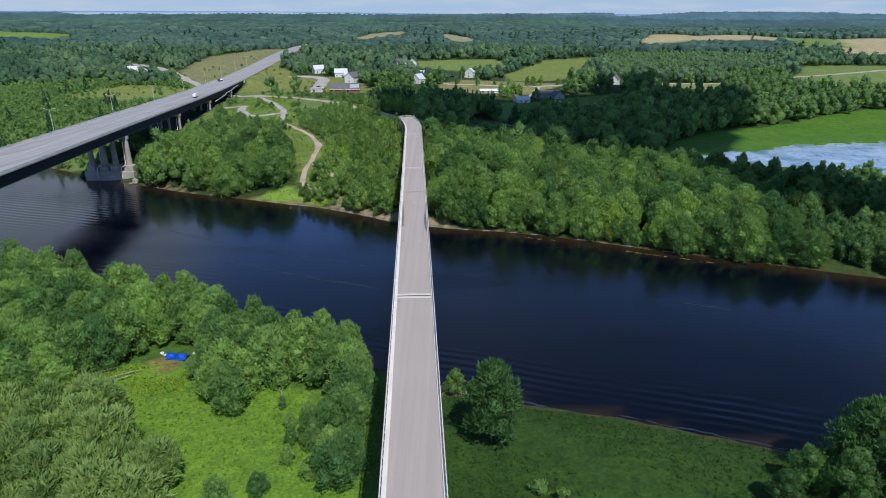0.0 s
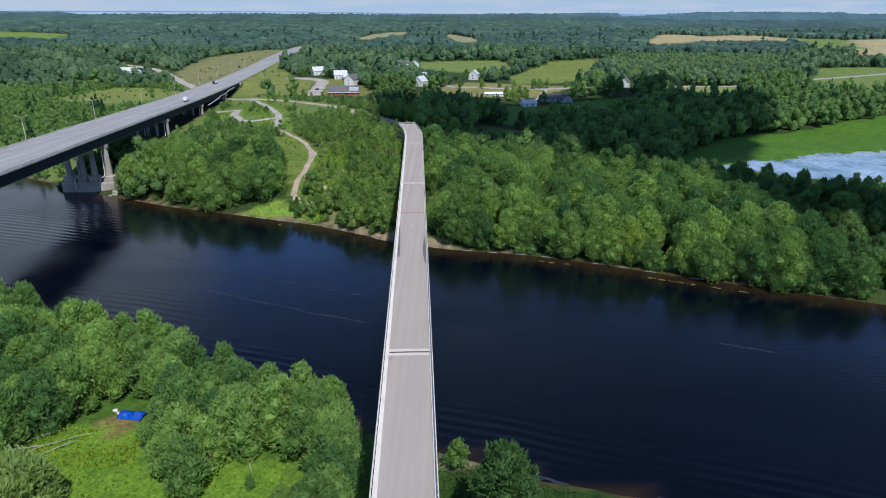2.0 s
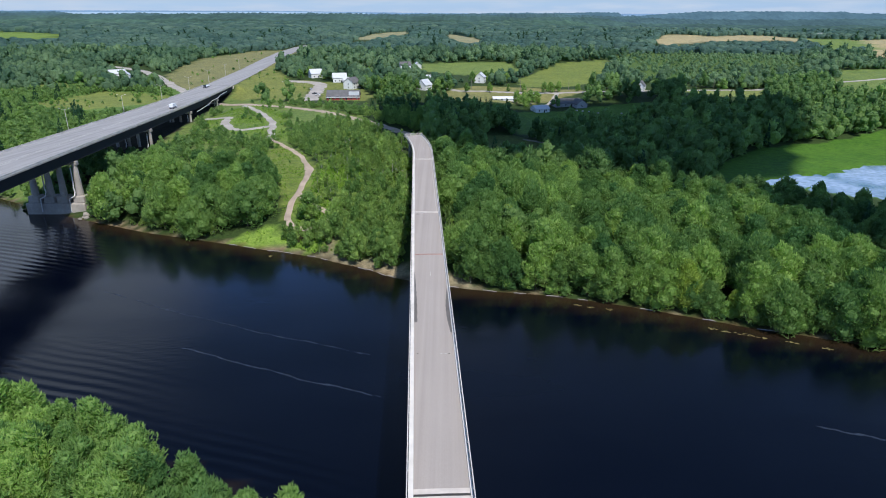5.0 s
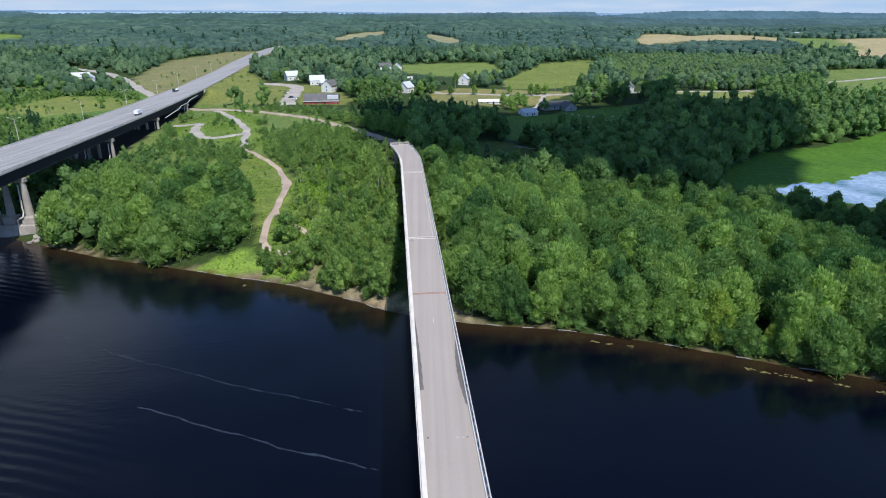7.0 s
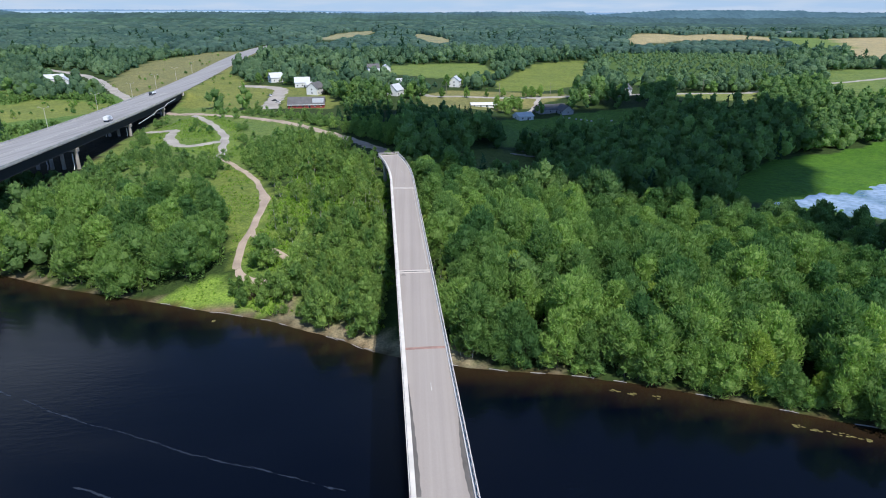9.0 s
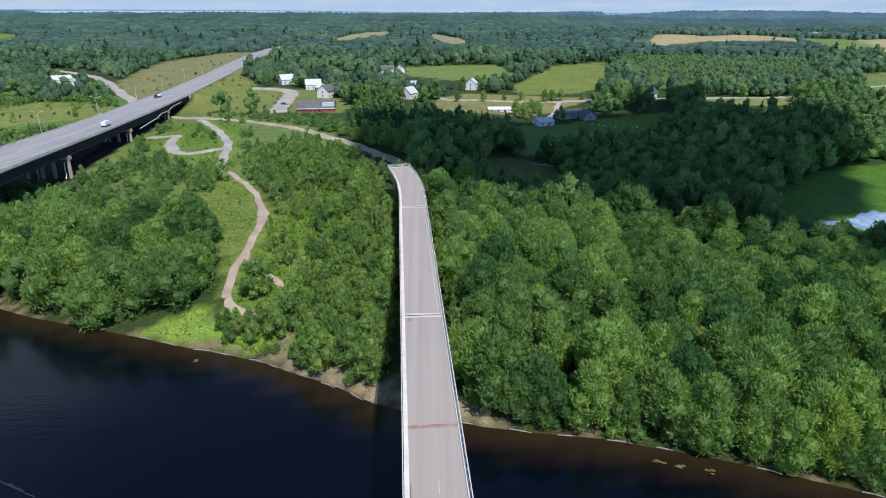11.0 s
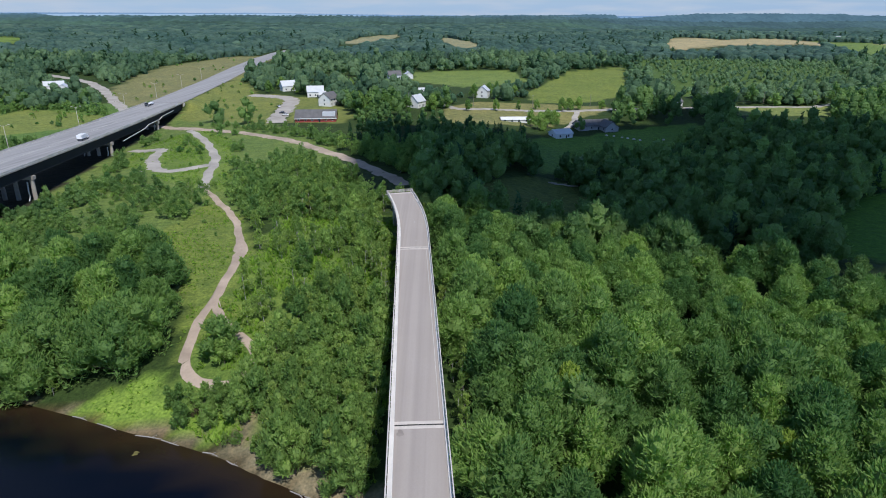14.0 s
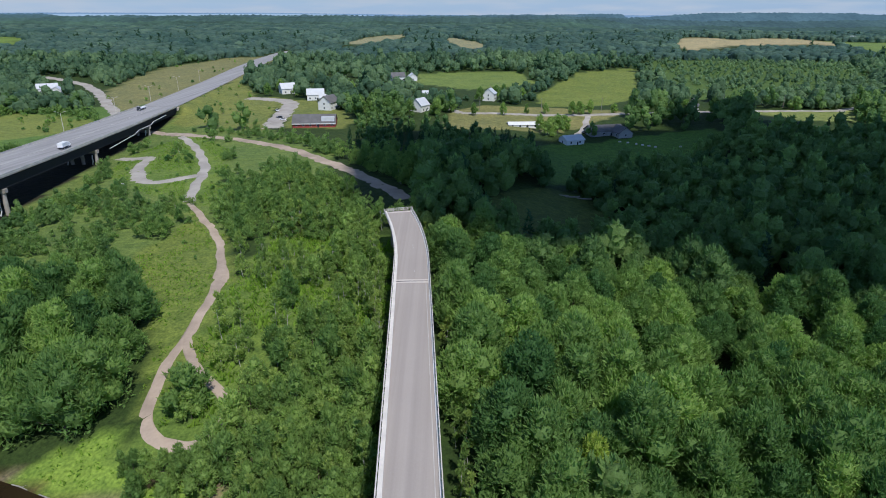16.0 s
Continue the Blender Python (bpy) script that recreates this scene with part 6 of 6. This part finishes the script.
weeds("grass_tufts", [PATH_MEADOW, BANK_GRASS, LOT_MEADOW], 1.5, 0.5, M_WEED, "tufts of grass and weeds beside the gravel path", 0.7, 32)
UNDERGROWTH = [(-64, 268), (-64, 310), (-60, 372), (-22, 372), (-19, 250), (-34, 256)]
weeds("undergrowth", [UNDERGROWTH], 1.6, 1.1, M_WEED, "light green undergrowth between the young birches", 0.85, 34)


# ---- houses ----
def house(x, y, turn, w, d, h, roof_h, wall, roof, label, name="house", windows=3, storeys=1, chimney=False):
    """A gabled house: its ridge runs along its width w."""
    g = float(min(land(x + a, y + b) for a in (-w / 2, w / 2) for b in (-d / 2, d / 2)))
    t = thing(name, label, "house", (x, y, g), turn)
    bm = bmesh.new()
    v = [bm.verts.new(p) for p in ((-w / 2, -d / 2, -0.5), (w / 2, -d / 2, -0.5), (w / 2, d / 2, -0.5), (-w / 2, d / 2, -0.5), (-w / 2, -d / 2, h), (w / 2, -d / 2, h), (w / 2, d / 2, h), (-w / 2, d / 2, h), (-w / 2, 0, h + roof_h - 0.1), (w / 2, 0, h + roof_h - 0.1))]
    for f in ((0, 1, 5, 4), (1, 2, 6, 9, 5), (2, 3, 7, 6), (3, 0, 4, 8, 7), (3, 2, 1, 0)):
        bm.faces.new([v[i] for i in f])
    part("wall", bm, wall, t)
    bm = bmesh.new()
    o, k = 0.45, roof_h / (d / 2)
    prof = [(-d / 2 - o, h - o * k), (0, h + roof_h), (d / 2 + o, h - o * k), (d / 2 + o, h - o * k + 0.22), (0, h + roof_h + 0.25), (-d / 2 - o, h - o * k + 0.22)]
    sweep(bm, [(-w / 2 - o, 0, 0), (w / 2 + o, 0, 0)], [(-a, u) for a, u in prof])
    roof_ob = part("roof", bm, roof, t)
    if chimney:
        bm = bmesh.new(); box(bm, (w * 0.2, -0.4, h + roof_h * 0.5), (w * 0.2 + 0.8, 0.4, h + roof_h + 1.2), 0.05); part("chimney", bm, M_PIER, roof_ob)
    for s in range(storeys):
        z = 1.0 + s * 2.8
        for i in range(windows):
            for side in (-1, 1):
                px = (i + 0.5) / windows * w - w / 2
                win = part("window", bmesh.new(), M_TIN, t)
                bm = bmesh.new(); box(bm, (px - 0.6, side * d / 2 - 0.05, z), (px + 0.6, side * d / 2 + 0.05, z + 1.4), 0.02); part("frame", bm, M_TIN, win)
                bm = bmesh.new(); box(bm, (px - 0.5, side * d / 2 - 0.065, z + 0.1), (px + 0.5, side * d / 2 + 0.065, z + 1.3)); part("pane", bm, M_GLASS, win)
        for side in (-1, 1):
            win = part("window", bmesh.new(), M_TIN, t)
            bm = bmesh.new(); box(bm, (side * w / 2 - 0.05, -0.6, z), (side * w / 2 + 0.05, 0.6, z + 1.4), 0.02); part("frame", bm, M_TIN, win)
            bm = bmesh.new(); box(bm, (side * w / 2 - 0.065, -0.5, z + 0.1), (side * w / 2 + 0.065, 0.5, z + 1.3)); part("pane", bm, M_GLASS, win)
    bm = bmesh.new(); box(bm, (w * 0.08, -d / 2 - 0.07, 0.0), (w * 0.08 + 1.0, -d / 2 + 0.03, 2.05), 0.02); part("door", bm, M_GLASS, t)
    return t


store = house(-88, 577, 4, 26, 14, 2.9, 4.2, M_REDWALL, M_ROOF, "long low red store with a grey shingle roof and white fascia", "store", 6)
bm = bmesh.new(); box(bm, (-13.4, -7.75, 2.15), (13.4, -7.5, 2.65), 0.03); part("fascia", bm, M_WHITE, store, "white fascia board")
bm = bmesh.new(); box(bm, (4.5, -6.0, 3.6), (12.5, -1.8, 6.2), 0.05); part("roof_cabin", bm, M_TIN, store, "white boxed roof extension")
house(-90, 640, 68, 13, 10, 5.6, 4.2, M_WHITE, M_ROOF, "white gabled farmhouse with a dark grey roof", "farmhouse", 3, 2)
house(-108, 684, 10, 13, 10, 4.4, 4.0, M_WHITE, M_TIN, "white house with a pale metal roof", "farmhouse", 3, 1)
house(-99, 676, 10, 9, 7, 3.0, 2.2, M_WHITE, M_TIN, "white garage with a pale metal roof", "garage", 2)
house(43, 583, 2, 19, 8, 2.4, 1.2, M_WHITE, M_WHITE, "long white low building with a metal roof", "barn", 4)
house(68, 551, 22, 12, 9, 3.0, 2.2, M_WHITE, M_TIN, "pale garage with a light grey roof", "garage", 2)
house(92, 572, 14, 22, 11, 3.0, 3.0, M_GREYWALL, M_ROOF, "low grey-roofed bungalow by a lawn", "bungalow", 4)
house(101, 566, 104, 12, 9, 3.0, 3.4, M_GREYWALL, M_ROOF, "gabled wing with a dark grey roof", "bungalow", 2)
house(28, 676, 75, 10, 9, 5.6, 3.6, M_WHITE, M_TIN, "white two-storey gabled house", "farmhouse", 2, 2, True)
house(-24, 628, 60, 11, 9, 4.6, 4.4, M_WHITE, M_TIN, "grey-white gabled cottage half hidden by trees", "cottage", 2)
house(-20, 694, 10, 9, 7, 3.0, 2.0, M_WHITE, M_TIN, "small white shed among trees", "shed", 2)
house(-52, 806, 20, 13, 9, 4.5, 3.6, M_WHITE, M_ROOF, "white house at the field's edge", "farmhouse", 3)
house(-38, 812, 100, 12, 8, 4.0, 3.0, M_WHITE, M_TIN, "white barn at the field's edge", "barn", 2)
house(-138, 718, 30, 12, 9, 4.5, 4.0, M_WHITE, M_TIN, "pale house behind roadside trees", "farmhouse", 2)
house(170, 636, 65, 9, 8, 4.5, 4.0, M_WHITE, M_ROOF, "small white house at the wood's edge", "cottage", 2)
house(-352, 740, 30, 16, 9, 4.5, 3.6, M_WHITE, M_TIN, "white farm buildings among trees", "farmhouse", 3)
house(-338, 730, 110, 12, 8, 4.0, 3.0, M_WHITE, M_TIN, "white barn among trees", "barn", 2)
house(369, 1790, 5, 30, 14, 6, 4, M_WHITE, M_TIN, "large white farm shed far off", "barn", 3)
house(430, 1750, 5, 26, 12, 5, 4, M_WHITE, M_TIN, "white farm shed far off", "barn", 3)
house(-600, 1090, 15, 14, 10, 5, 4, M_WHITE, M_TIN, "white house in the distant woods", "farmhouse", 2)
house(842, 1556, 0, 16, 10, 6, 4, M_WHITE, M_TIN, "white barn on the distant fields", "barn", 2)
house(-69, 1800, 0, 30, 12, 6, 4, M_WHITE, M_TIN, "white shed by the distant road", "barn", 2)


# ---- highway lamps ----
def street_lamp(x, y, z, turn, name="street_lamp"):
    t = thing(name, "tall twin-armed steel street lamp on the highway's edge", "street lamp", (x, y, z), turn, "highway lamps")
    bm = bmesh.new(); tube(bm, (0, 0, 0.4), (0, 0, 11), 0.14, 0.08, 8); part("pole", bm, M_RAIL, t)
    bm = bmesh.new(); box(bm, (-0.25, -0.25, 0), (0.25, 0.25, 0.45), 0.04); part("base", bm, M_PIER, t)
    for s in (-1, 1):
        bm = bmesh.new(); tube(bm, (0, 0, 10.7), (s * 2.4, 0, 11.5), 0.06, 0.045, 6); arm = part("arm", bm, M_RAIL, t)
        bm = bmesh.new(); box(bm, (s * 2.4 - 0.45, -0.17, 11.42), (s * 2.4 + 0.45, 0.17, 11.62), 0.06); part("lamp_head", bm, M_RAIL, arm)
    return t


for y in (222, 294, 366, 439, 512):
    street_lamp(float(hwy_edge(y)) - HWY_WIDE - 0.35, y, float(hwy_height(y)) - 0.5, 5)
    bm = bmesh.new(); x = float(hwy_edge(y)) - HWY_WIDE
    box(bm, (x - 0.75, y - 0.4, float(hwy_height(y)) - 0.85), (x + 0.02, y + 0.4, float(hwy_height(y)) - 0.5), 0.03); part("lamp_bracket", bm, M_PIER, viaduct)
for y in (584, 656, 728, 800):
    x = float(hwy_edge(y)) - HWY_WIDE - (0.35 if y < HWY_END else 2.0)
    street_lamp(x, y, float(hwy_height(y)) - 0.5 if y < HWY_END else float(land(x, y)), 5)
bm = bmesh.new(); x = float(hwy_edge(584)) - HWY_WIDE
box(bm, (x - 0.75, 583.6, float(hwy_height(584)) - 0.85), (x + 0.02, 584.4, float(hwy_height(584)) - 0.5), 0.03); part("lamp_bracket", bm, M_PIER, viaduct)


# ---- vehicles ----
M_TYRE = plain("black_rubber", (0.02, 0.02, 0.02), 0.9, 0, 3, 0.5, 0.1, 0.0)
M_CARWHITE = plain("white_truck_paint", (0.8, 0.8, 0.8), 0.3, 0, 2, 0.4, 0.05, 0.0)
M_CARDARK = plain("dark_truck_paint", (0.04, 0.045, 0.055), 0.3, 0, 2, 0.4, 0.1, 0.0)


def wheels(t, places, r=0.5):
    for x, y in places:
        bm = bmesh.new(); tube(bm, (x - 0.15, y, r), (x + 0.15, y, r), r, r, 16); w = part("wheel", bm, M_TYRE, t)
        bm = bmesh.new(); tube(bm, (x - 0.16, y, r), (x + 0.16, y, r), r * 0.55, r * 0.55, 12); part("rim", bm, M_RAIL, w)


def truck(x, y, z, turn, body, load, label, flat):
    t = thing("truck", label, "truck", (x, y, z), turn)
    bm = bmesh.new(); box(bm, (-1.15, 1.9, 0.55), (1.15, 4.0, 1.5), 0.15); box(bm, (-1.1, 1.9, 1.45), (1.1, 3.4, 2.5), 0.22); part("cab", bm, body, t)
    bm = bmesh.new(); box(bm, (-0.95, 3.3, 1.55), (0.95, 3.47, 2.3), 0.03); part("windscreen", bm, M_GLASS, t)
    bm = bmesh.new(); box(bm, (-1.2, -4.4, 0.75), (1.2, 1.75, 1.05), 0.05); part("bed", bm, M_STEEL, t)
    if flat:
        bm = bmesh.new(); box(bm, (-1.2, -9.6, 0.8), (1.2, -4.6, 1.0), 0.04); box(bm, (-1.15, -9.4, 1.0), (1.15, -4.8, 1.5), 0.1); part("trailer", bm, load, t)
        wheels(t, [(s, yy) for s in (-1.0, 1.0) for yy in (-6.6, -7.7)], 0.42)
    bm = bmesh.new(); box(bm, (-1.2, -4.3, 1.05), (1.2, 1.6, 1.5 if flat else 3.0), 0.08); part("box_body", bm, load, t)
    wheels(t, [(s, yy) for s in (-1.02, 1.02) for yy in (2.9, -2.9)])
    for s in (-0.85, 0.85):
        bm = bmesh.new(); box(bm, (s - 0.18, 3.96, 0.85), (s + 0.18, 4.04, 1.1), 0.03); part("headlight", bm, M_TIN, t)
    return t


def on_highway(y, off):
    return float(hwy_edge(y)) + off, float(y), float(hwy_height(y)) + 0.01


truck(*on_highway(466, -5.2), 6.5, M_CARWHITE, M_CARWHITE, "white box truck on the highway viaduct", False)
truck(*on_highway(606, -19.0), 186.5, M_CARDARK, M_CARWHITE, "dark pickup truck towing a pale trailer on the highway", True)

# ---- parked cars and utility poles in the village ----
def car(x, y, turn, paint, label):
    t = thing("car", label, "car", (x, y, float(land(x, y)) + 0.12), turn, "parked cars")
    bm = bmesh.new(); box(bm, (-0.9, -2.2, 0.35), (0.9, 2.2, 0.95), 0.18); part("body", bm, paint, t)
    bm = bmesh.new(); box(bm, (-0.78, -1.5, 0.9), (0.78, 0.9, 1.5), 0.24); part("cabin", bm, M_GLASS, t, "dark glazed cabin")
    bm = bmesh.new(); box(bm, (-0.7, -1.2, 1.47), (0.7, 0.55, 1.53), 0.03); part("roof", bm, paint, t)
    wheels(t, [(s, yy) for s in (-0.8, 0.8) for yy in (-1.35, 1.35)], 0.33)


for x, y, turn, paint, label in ((-125.6, 632, 20, M_CARWHITE, "white car parked beside the store's drive"), (-117, 604, 70, M_CARDARK, "dark car parked on the store's forecourt"), (-113, 596, 75, M_CARWHITE, "white car parked on the store's forecourt"),
                                 (-19, 704, 80, M_CARWHITE, "white van-like car parked by a shed"), (80, 573, 5, M_CARDARK, "dark car parked on the bungalow's drive"), (106, 580, 40, M_CARWHITE, "white car parked behind the bungalow")):
    car(x, y, turn, paint, label)
M_POLE = plain("weathered_pole_wood", (0.30, 0.26, 0.22), 0.9, 0, 4.0, 0.8, 0.3, 0.02)
poles = [(-30, 634), (18, 630), (62, 634), (106, 639), (150, 643), (196, 646), (240, 646)]
for i, (x, y) in enumerate(poles):
    t = thing("utility_pole", "grey wooden utility pole beside the village road", "utility pole", (x, y, float(land(x, y))), 5, "village poles")
    bm = bmesh.new(); tube(bm, (0, 0, -0.5), (0, 0, 9.5), 0.17, 0.11, 8); part("pole", bm, M_POLE, t)
    bm = bmesh.new(); box(bm, (-0.07, -1.1, 8.7), (0.07, 1.1, 8.85), 0.01); part("crossarm", bm, M_POLE, t)
    for off in (-1.0, 0.0, 1.0):
        bm = bmesh.new(); tube(bm, (0, off, 8.83), (0, off, 9.05), 0.06, 0.04, 6); part("insulator", bm, M_TIN, t)

# ---- camp under the trees, drift lines on the water ----
r = np.random.default_rng(3)
bm = bmesh.new()
grid = [[bm.verts.new((-2.6 + 5.2 * i / 9, -1.4 + 2.8 * j / 6, 0.25 + 1.1 * math.exp(-((j - 3) / 2.2) ** 2) * (0.8 + 0.2 * math.sin(i * 1.3)) + 0.06 * r.normal())) for i in range(10)] for j in range(7)]
for j in range(6):
    for i in range(9):
        bm.faces.new((grid[j][i], grid[j][i + 1], grid[j + 1][i + 1], grid[j + 1][i]))
bmesh.ops.solidify(bm, geom=bm.faces[:], thickness=0.03)
tarp = part("tarp", bm, M_TARP, None)
tarp.matrix_basis = pose(-62.9, 129.6, float(land(-62.9, 129.6)) - 0.12, 0, 0, -8)
tagged(tarp, "crumpled bright blue tarpaulin over a heap by the trees", "tarpaulin")

for i, (x, y, k) in enumerate(((-67.2, 131.2, 0.55), (-66.2, 130.4, 0.4), (-59.6, 131.4, 0.45))):
    bm = bmesh.new()
    out = bmesh.ops.create_cube(bm, size=1.6)["verts"]
    bmesh.ops.bevel(bm, geom=bm.edges[:], offset=0.35, segments=2, affect="EDGES")
    for v in bm.verts:
        v.co *= 1 + 0.25 * noise.noise(v.co * 1.3 + Vector((3 * i, i, 0)))
    bag = part("sack", bm, M_WHITE, None)
    bag.matrix_basis = pose(x, y, float(land(x, y)) + 0.5 * k, 0, 0, 35 * i) @ Matrix.Diagonal((k, k * 0.8, k * 0.7, 1))
    tagged(bag, "small pale sack lying beside the blue tarpaulin", "sack", "camp sacks")

M_FOAM = plain("pale_foam", (0.024, 0.032, 0.050), 0.5, 0, 1.0, 0.3, 0.4, 0.0)
for line, wide in (([(-72, 197), (-51, 188), (-36, 181.5), (-20, 176)], 0.5), ([(-109, 231), (-79, 216), (-49, 203), (-24, 194)], 0.35), ([(71, 165), (77, 163), (82, 161)], 0.3), ([(38, 110.3), (48, 106.6), (59, 102.6), (66, 100)], 0.3), ([(17, 115.6), (22, 114)], 0.3)):
    pts = np.array(line, float)
    fo = np.random.default_rng(int(100 * wide) + len(line) + int(abs(pts[0, 0])))
    bm = bmesh.new()
    for i in range(210):
        t = fo.random() * (len(pts) - 1)
        if math.sin(t * 5.0 + wide * 9) + math.sin(t * 13.0) < -1.9 + 0.7 * fo.random():
            continue
        px, py = np.interp(t, range(len(pts)), pts[:, 0]), np.interp(t, range(len(pts)), pts[:, 1])
        py += 0.25 * math.sin(t * 6) + 0.12 * math.sin(t * 17) + fo.normal() * 0.10
        l0, w0 = fo.uniform(0.3, 1.1), wide * fo.uniform(0.12, 0.36)
        ring = []
        for k in range(9):
            a = k * math.tau / 9
            e = fo.uniform(0.7, 1.2)
            ring.append(bm.verts.new((px + l0 * e * math.cos(a), py + w0 * e * math.sin(a) - 0.42 * l0 * e * math.cos(a), 0.010 + 0.00004 * i)))
        bm.faces.new(ring)
    tagged(part("foam_streak", bm, M_FOAM, None), "thin broken streak of foam drifting on the river", "foam", kind="stuff")

dr = np.random.default_rng(21)
for x, off, long in ((-83, -0.5, 4.0), (-76, -0.6, 5.5), (-66, -0.5, 6.0), (-61, -0.6, 4.5), (-52, -0.4, 3.5), (-47, -0.6, 3.0), (-33, -1.2, 4.0), (-30.5, -0.5, 3.0), (-26, -0.9, 4.2), (-23, -0.4, 3.2), (-3, -0.4, 3.5), (8, -0.4, 4.5), (17, -0.5, 3.5), (27, -0.5, 5.0), (35, -0.3, 3.0), (52, -0.6, 4.2), (67, -0.4, 3.6), (80, -0.5, 4.4)):
    y = float(shore(FAR_SHORE, x)) + off
    slope = float(shore(FAR_SHORE, x + 1.5) - shore(FAR_SHORE, x - 1.5)) / 3
    bm = bmesh.new()
    bend = dr.uniform(-0.25, 0.25)
    tube(bm, (-long / 2, 0, 0), (0, bend, 0.06), 0.10, 0.13, 7); tube(bm, (0, bend, 0.06), (long / 2, 0, 0.04), 0.13, 0.06, 7); tube(bm, (long * 0.1, bend, 0.06), (long * 0.26, bend + 0.5, 0.3), 0.05, 0.02, 5)
    log = part("driftwood", bm, M_DEAD, None)
    log.matrix_basis = pose(x, y, 0.12, 0, 0, math.degrees(math.atan(slope)) + dr.uniform(-6, 6))
    tagged(log, "pale grey driftwood stranded at the water's edge", "driftwood", "stranded driftwood")
M_WATERWEED = plain("yellow_green_water_weed", (0.17, 0.15, 0.045), 0.8, 0, 2.0, 0.8, 0.35, 0.0)
for x, off, long in ((33, -4.5, 1.6), (36, -5.0, 1.3), (41, -4.6, 0.8), (66, -5.6, 1.6), (68.5, -6.0, 1.2), (73, -5.4, 1.9), (77, -5.8, 1.4), (84, -6.0, 1.6), (91, -6.4, 1.5), (-66.5, -5.5, 0.5)):
    y = float(shore(FAR_SHORE, x)) + off
    bm = bmesh.new()
    for k in range(9):
        c, q = Vector((dr.normal() * long * 0.5, dr.normal() * 0.28, 0.02 + 0.002 * k)), dr.uniform(0.2, 0.55)
        bm.faces.new([bm.verts.new(c + Vector((q * dr.uniform(0.7, 1.2) * math.cos(a * math.tau / 8), 0.5 * q * dr.uniform(0.7, 1.2) * math.sin(a * math.tau / 8), 0.03 * math.cos(a * 2)))) for a in range(8)])
    weed = tagged(part("water_weed", bm, M_WATERWEED, None), "yellowish weed mat floating in the brown shallows", "water weed", kind="stuff")
    weed.matrix_basis = pose(x, y, 0.01, 0, 0, -24)
for i, (x, y) in enumerate([(44, 441), (46.5, 440.4), (49, 441.2), (51.5, 440.2), (54, 440.8)]):
    bm = bmesh.new(); tube(bm, (-2.0, 0, 0.3), (2.0, 0.2, 0.35), 0.33, 0.27, 9)
    log = part("log", bm, M_PIER, None)
    log.matrix_basis = pose(x, y, float(land(x, y)) - 0.05, 0, 0, 17 * i % 50 - 20)
    tagged(log, "pale weathered log lying in the rough meadow", "log", "felled logs")
for i, (x, y) in enumerate([(97, 552), (101, 549.5), (105, 546), (108, 544), (111, 541.5), (114, 539), (128, 538)]):
    bm = bmesh.new()
    out = bmesh.ops.create_icosphere(bm, subdivisions=2, radius=1.0)["verts"]
    for v in out:
        v.co *= 1 + 0.3 * noise.noise(v.co * 1.4 + Vector((i, 2 * i, 0)))
    bmesh.ops.transform(bm, matrix=Matrix.Diagonal((1.0, 0.7, 0.55, 1)), verts=out)
    stone = part("boulder", bm, M_CONCRETE, None)
    stone.matrix_basis = pose(x, y, float(land(x, y)) + 0.25, 0, 0, 40 * i)
    tagged(stone, "pale boulder along the lawn's edge", "boulder", "lawn boulders")
notice = thing("sign", "small white notice board on a post by the gravel lane", "sign", (-138, 430, float(land(-138, 430))), 15)
bm = bmesh.new(); tube(bm, (0, 0, -0.3), (0, 0, 2.2), 0.05); part("post", bm, M_RAIL, notice)
bm = bmesh.new(); box(bm, (-0.7, -0.04, 1.3), (0.7, 0.0, 2.3), 0.01); part("board", bm, M_WHITE, notice)

# ---- the cloud whose shade lies on the woods ----
M_CLOUD = plain("white_cloud", (0.9, 0.9, 0.92), 1.0, 0, 0.02, 0.005, 0.05, 0.0)
cr = np.random.default_rng(9)
bm = bmesh.new()
CLOUD_UP = 700.0
for cx, cy, a, b in ((45, 430, 85, 62), (-8, 468, 44, 58), (110, 425, 90, 80), (148, 468, 76, 70), (90, 500, 105, 55), (15, 510, 70, 42), (105, 375, 60, 42), (140, 394, 45, 44), (-22, 520, 36, 38), (-20, 428, 28, 28), (18, 393, 42, 34), (120, 545, 62, 32), (150, 285, 34, 42), (178, 250, 26, 26), (188, 520, 56, 50), (180, 590, 46, 40)):
    out = bmesh.ops.create_icosphere(bm, subdivisions=3, radius=1.0)["verts"]
    up = CLOUD_UP + cr.uniform(-8, 12)
    m = Matrix.Translation((cx + SUN_WAY.x / SUN_WAY.z * (up - 12), cy + SUN_WAY.y / SUN_WAY.z * (up - 12), up)) @ Matrix.Diagonal((a, b, 14, 1))
    for v in out:
        v.co *= 1 + 0.10 * noise.noise(v.co * 2.2 + Vector((cx, cy, 0))) + 0.05 * noise.noise(v.co * 6 + Vector((cy, cx, 0)))
    bmesh.ops.transform(bm, matrix=m, verts=out)
tagged(part("cloud", bm, M_CLOUD, None), "white fair-weather cloud drifting over the valley", "cloud")
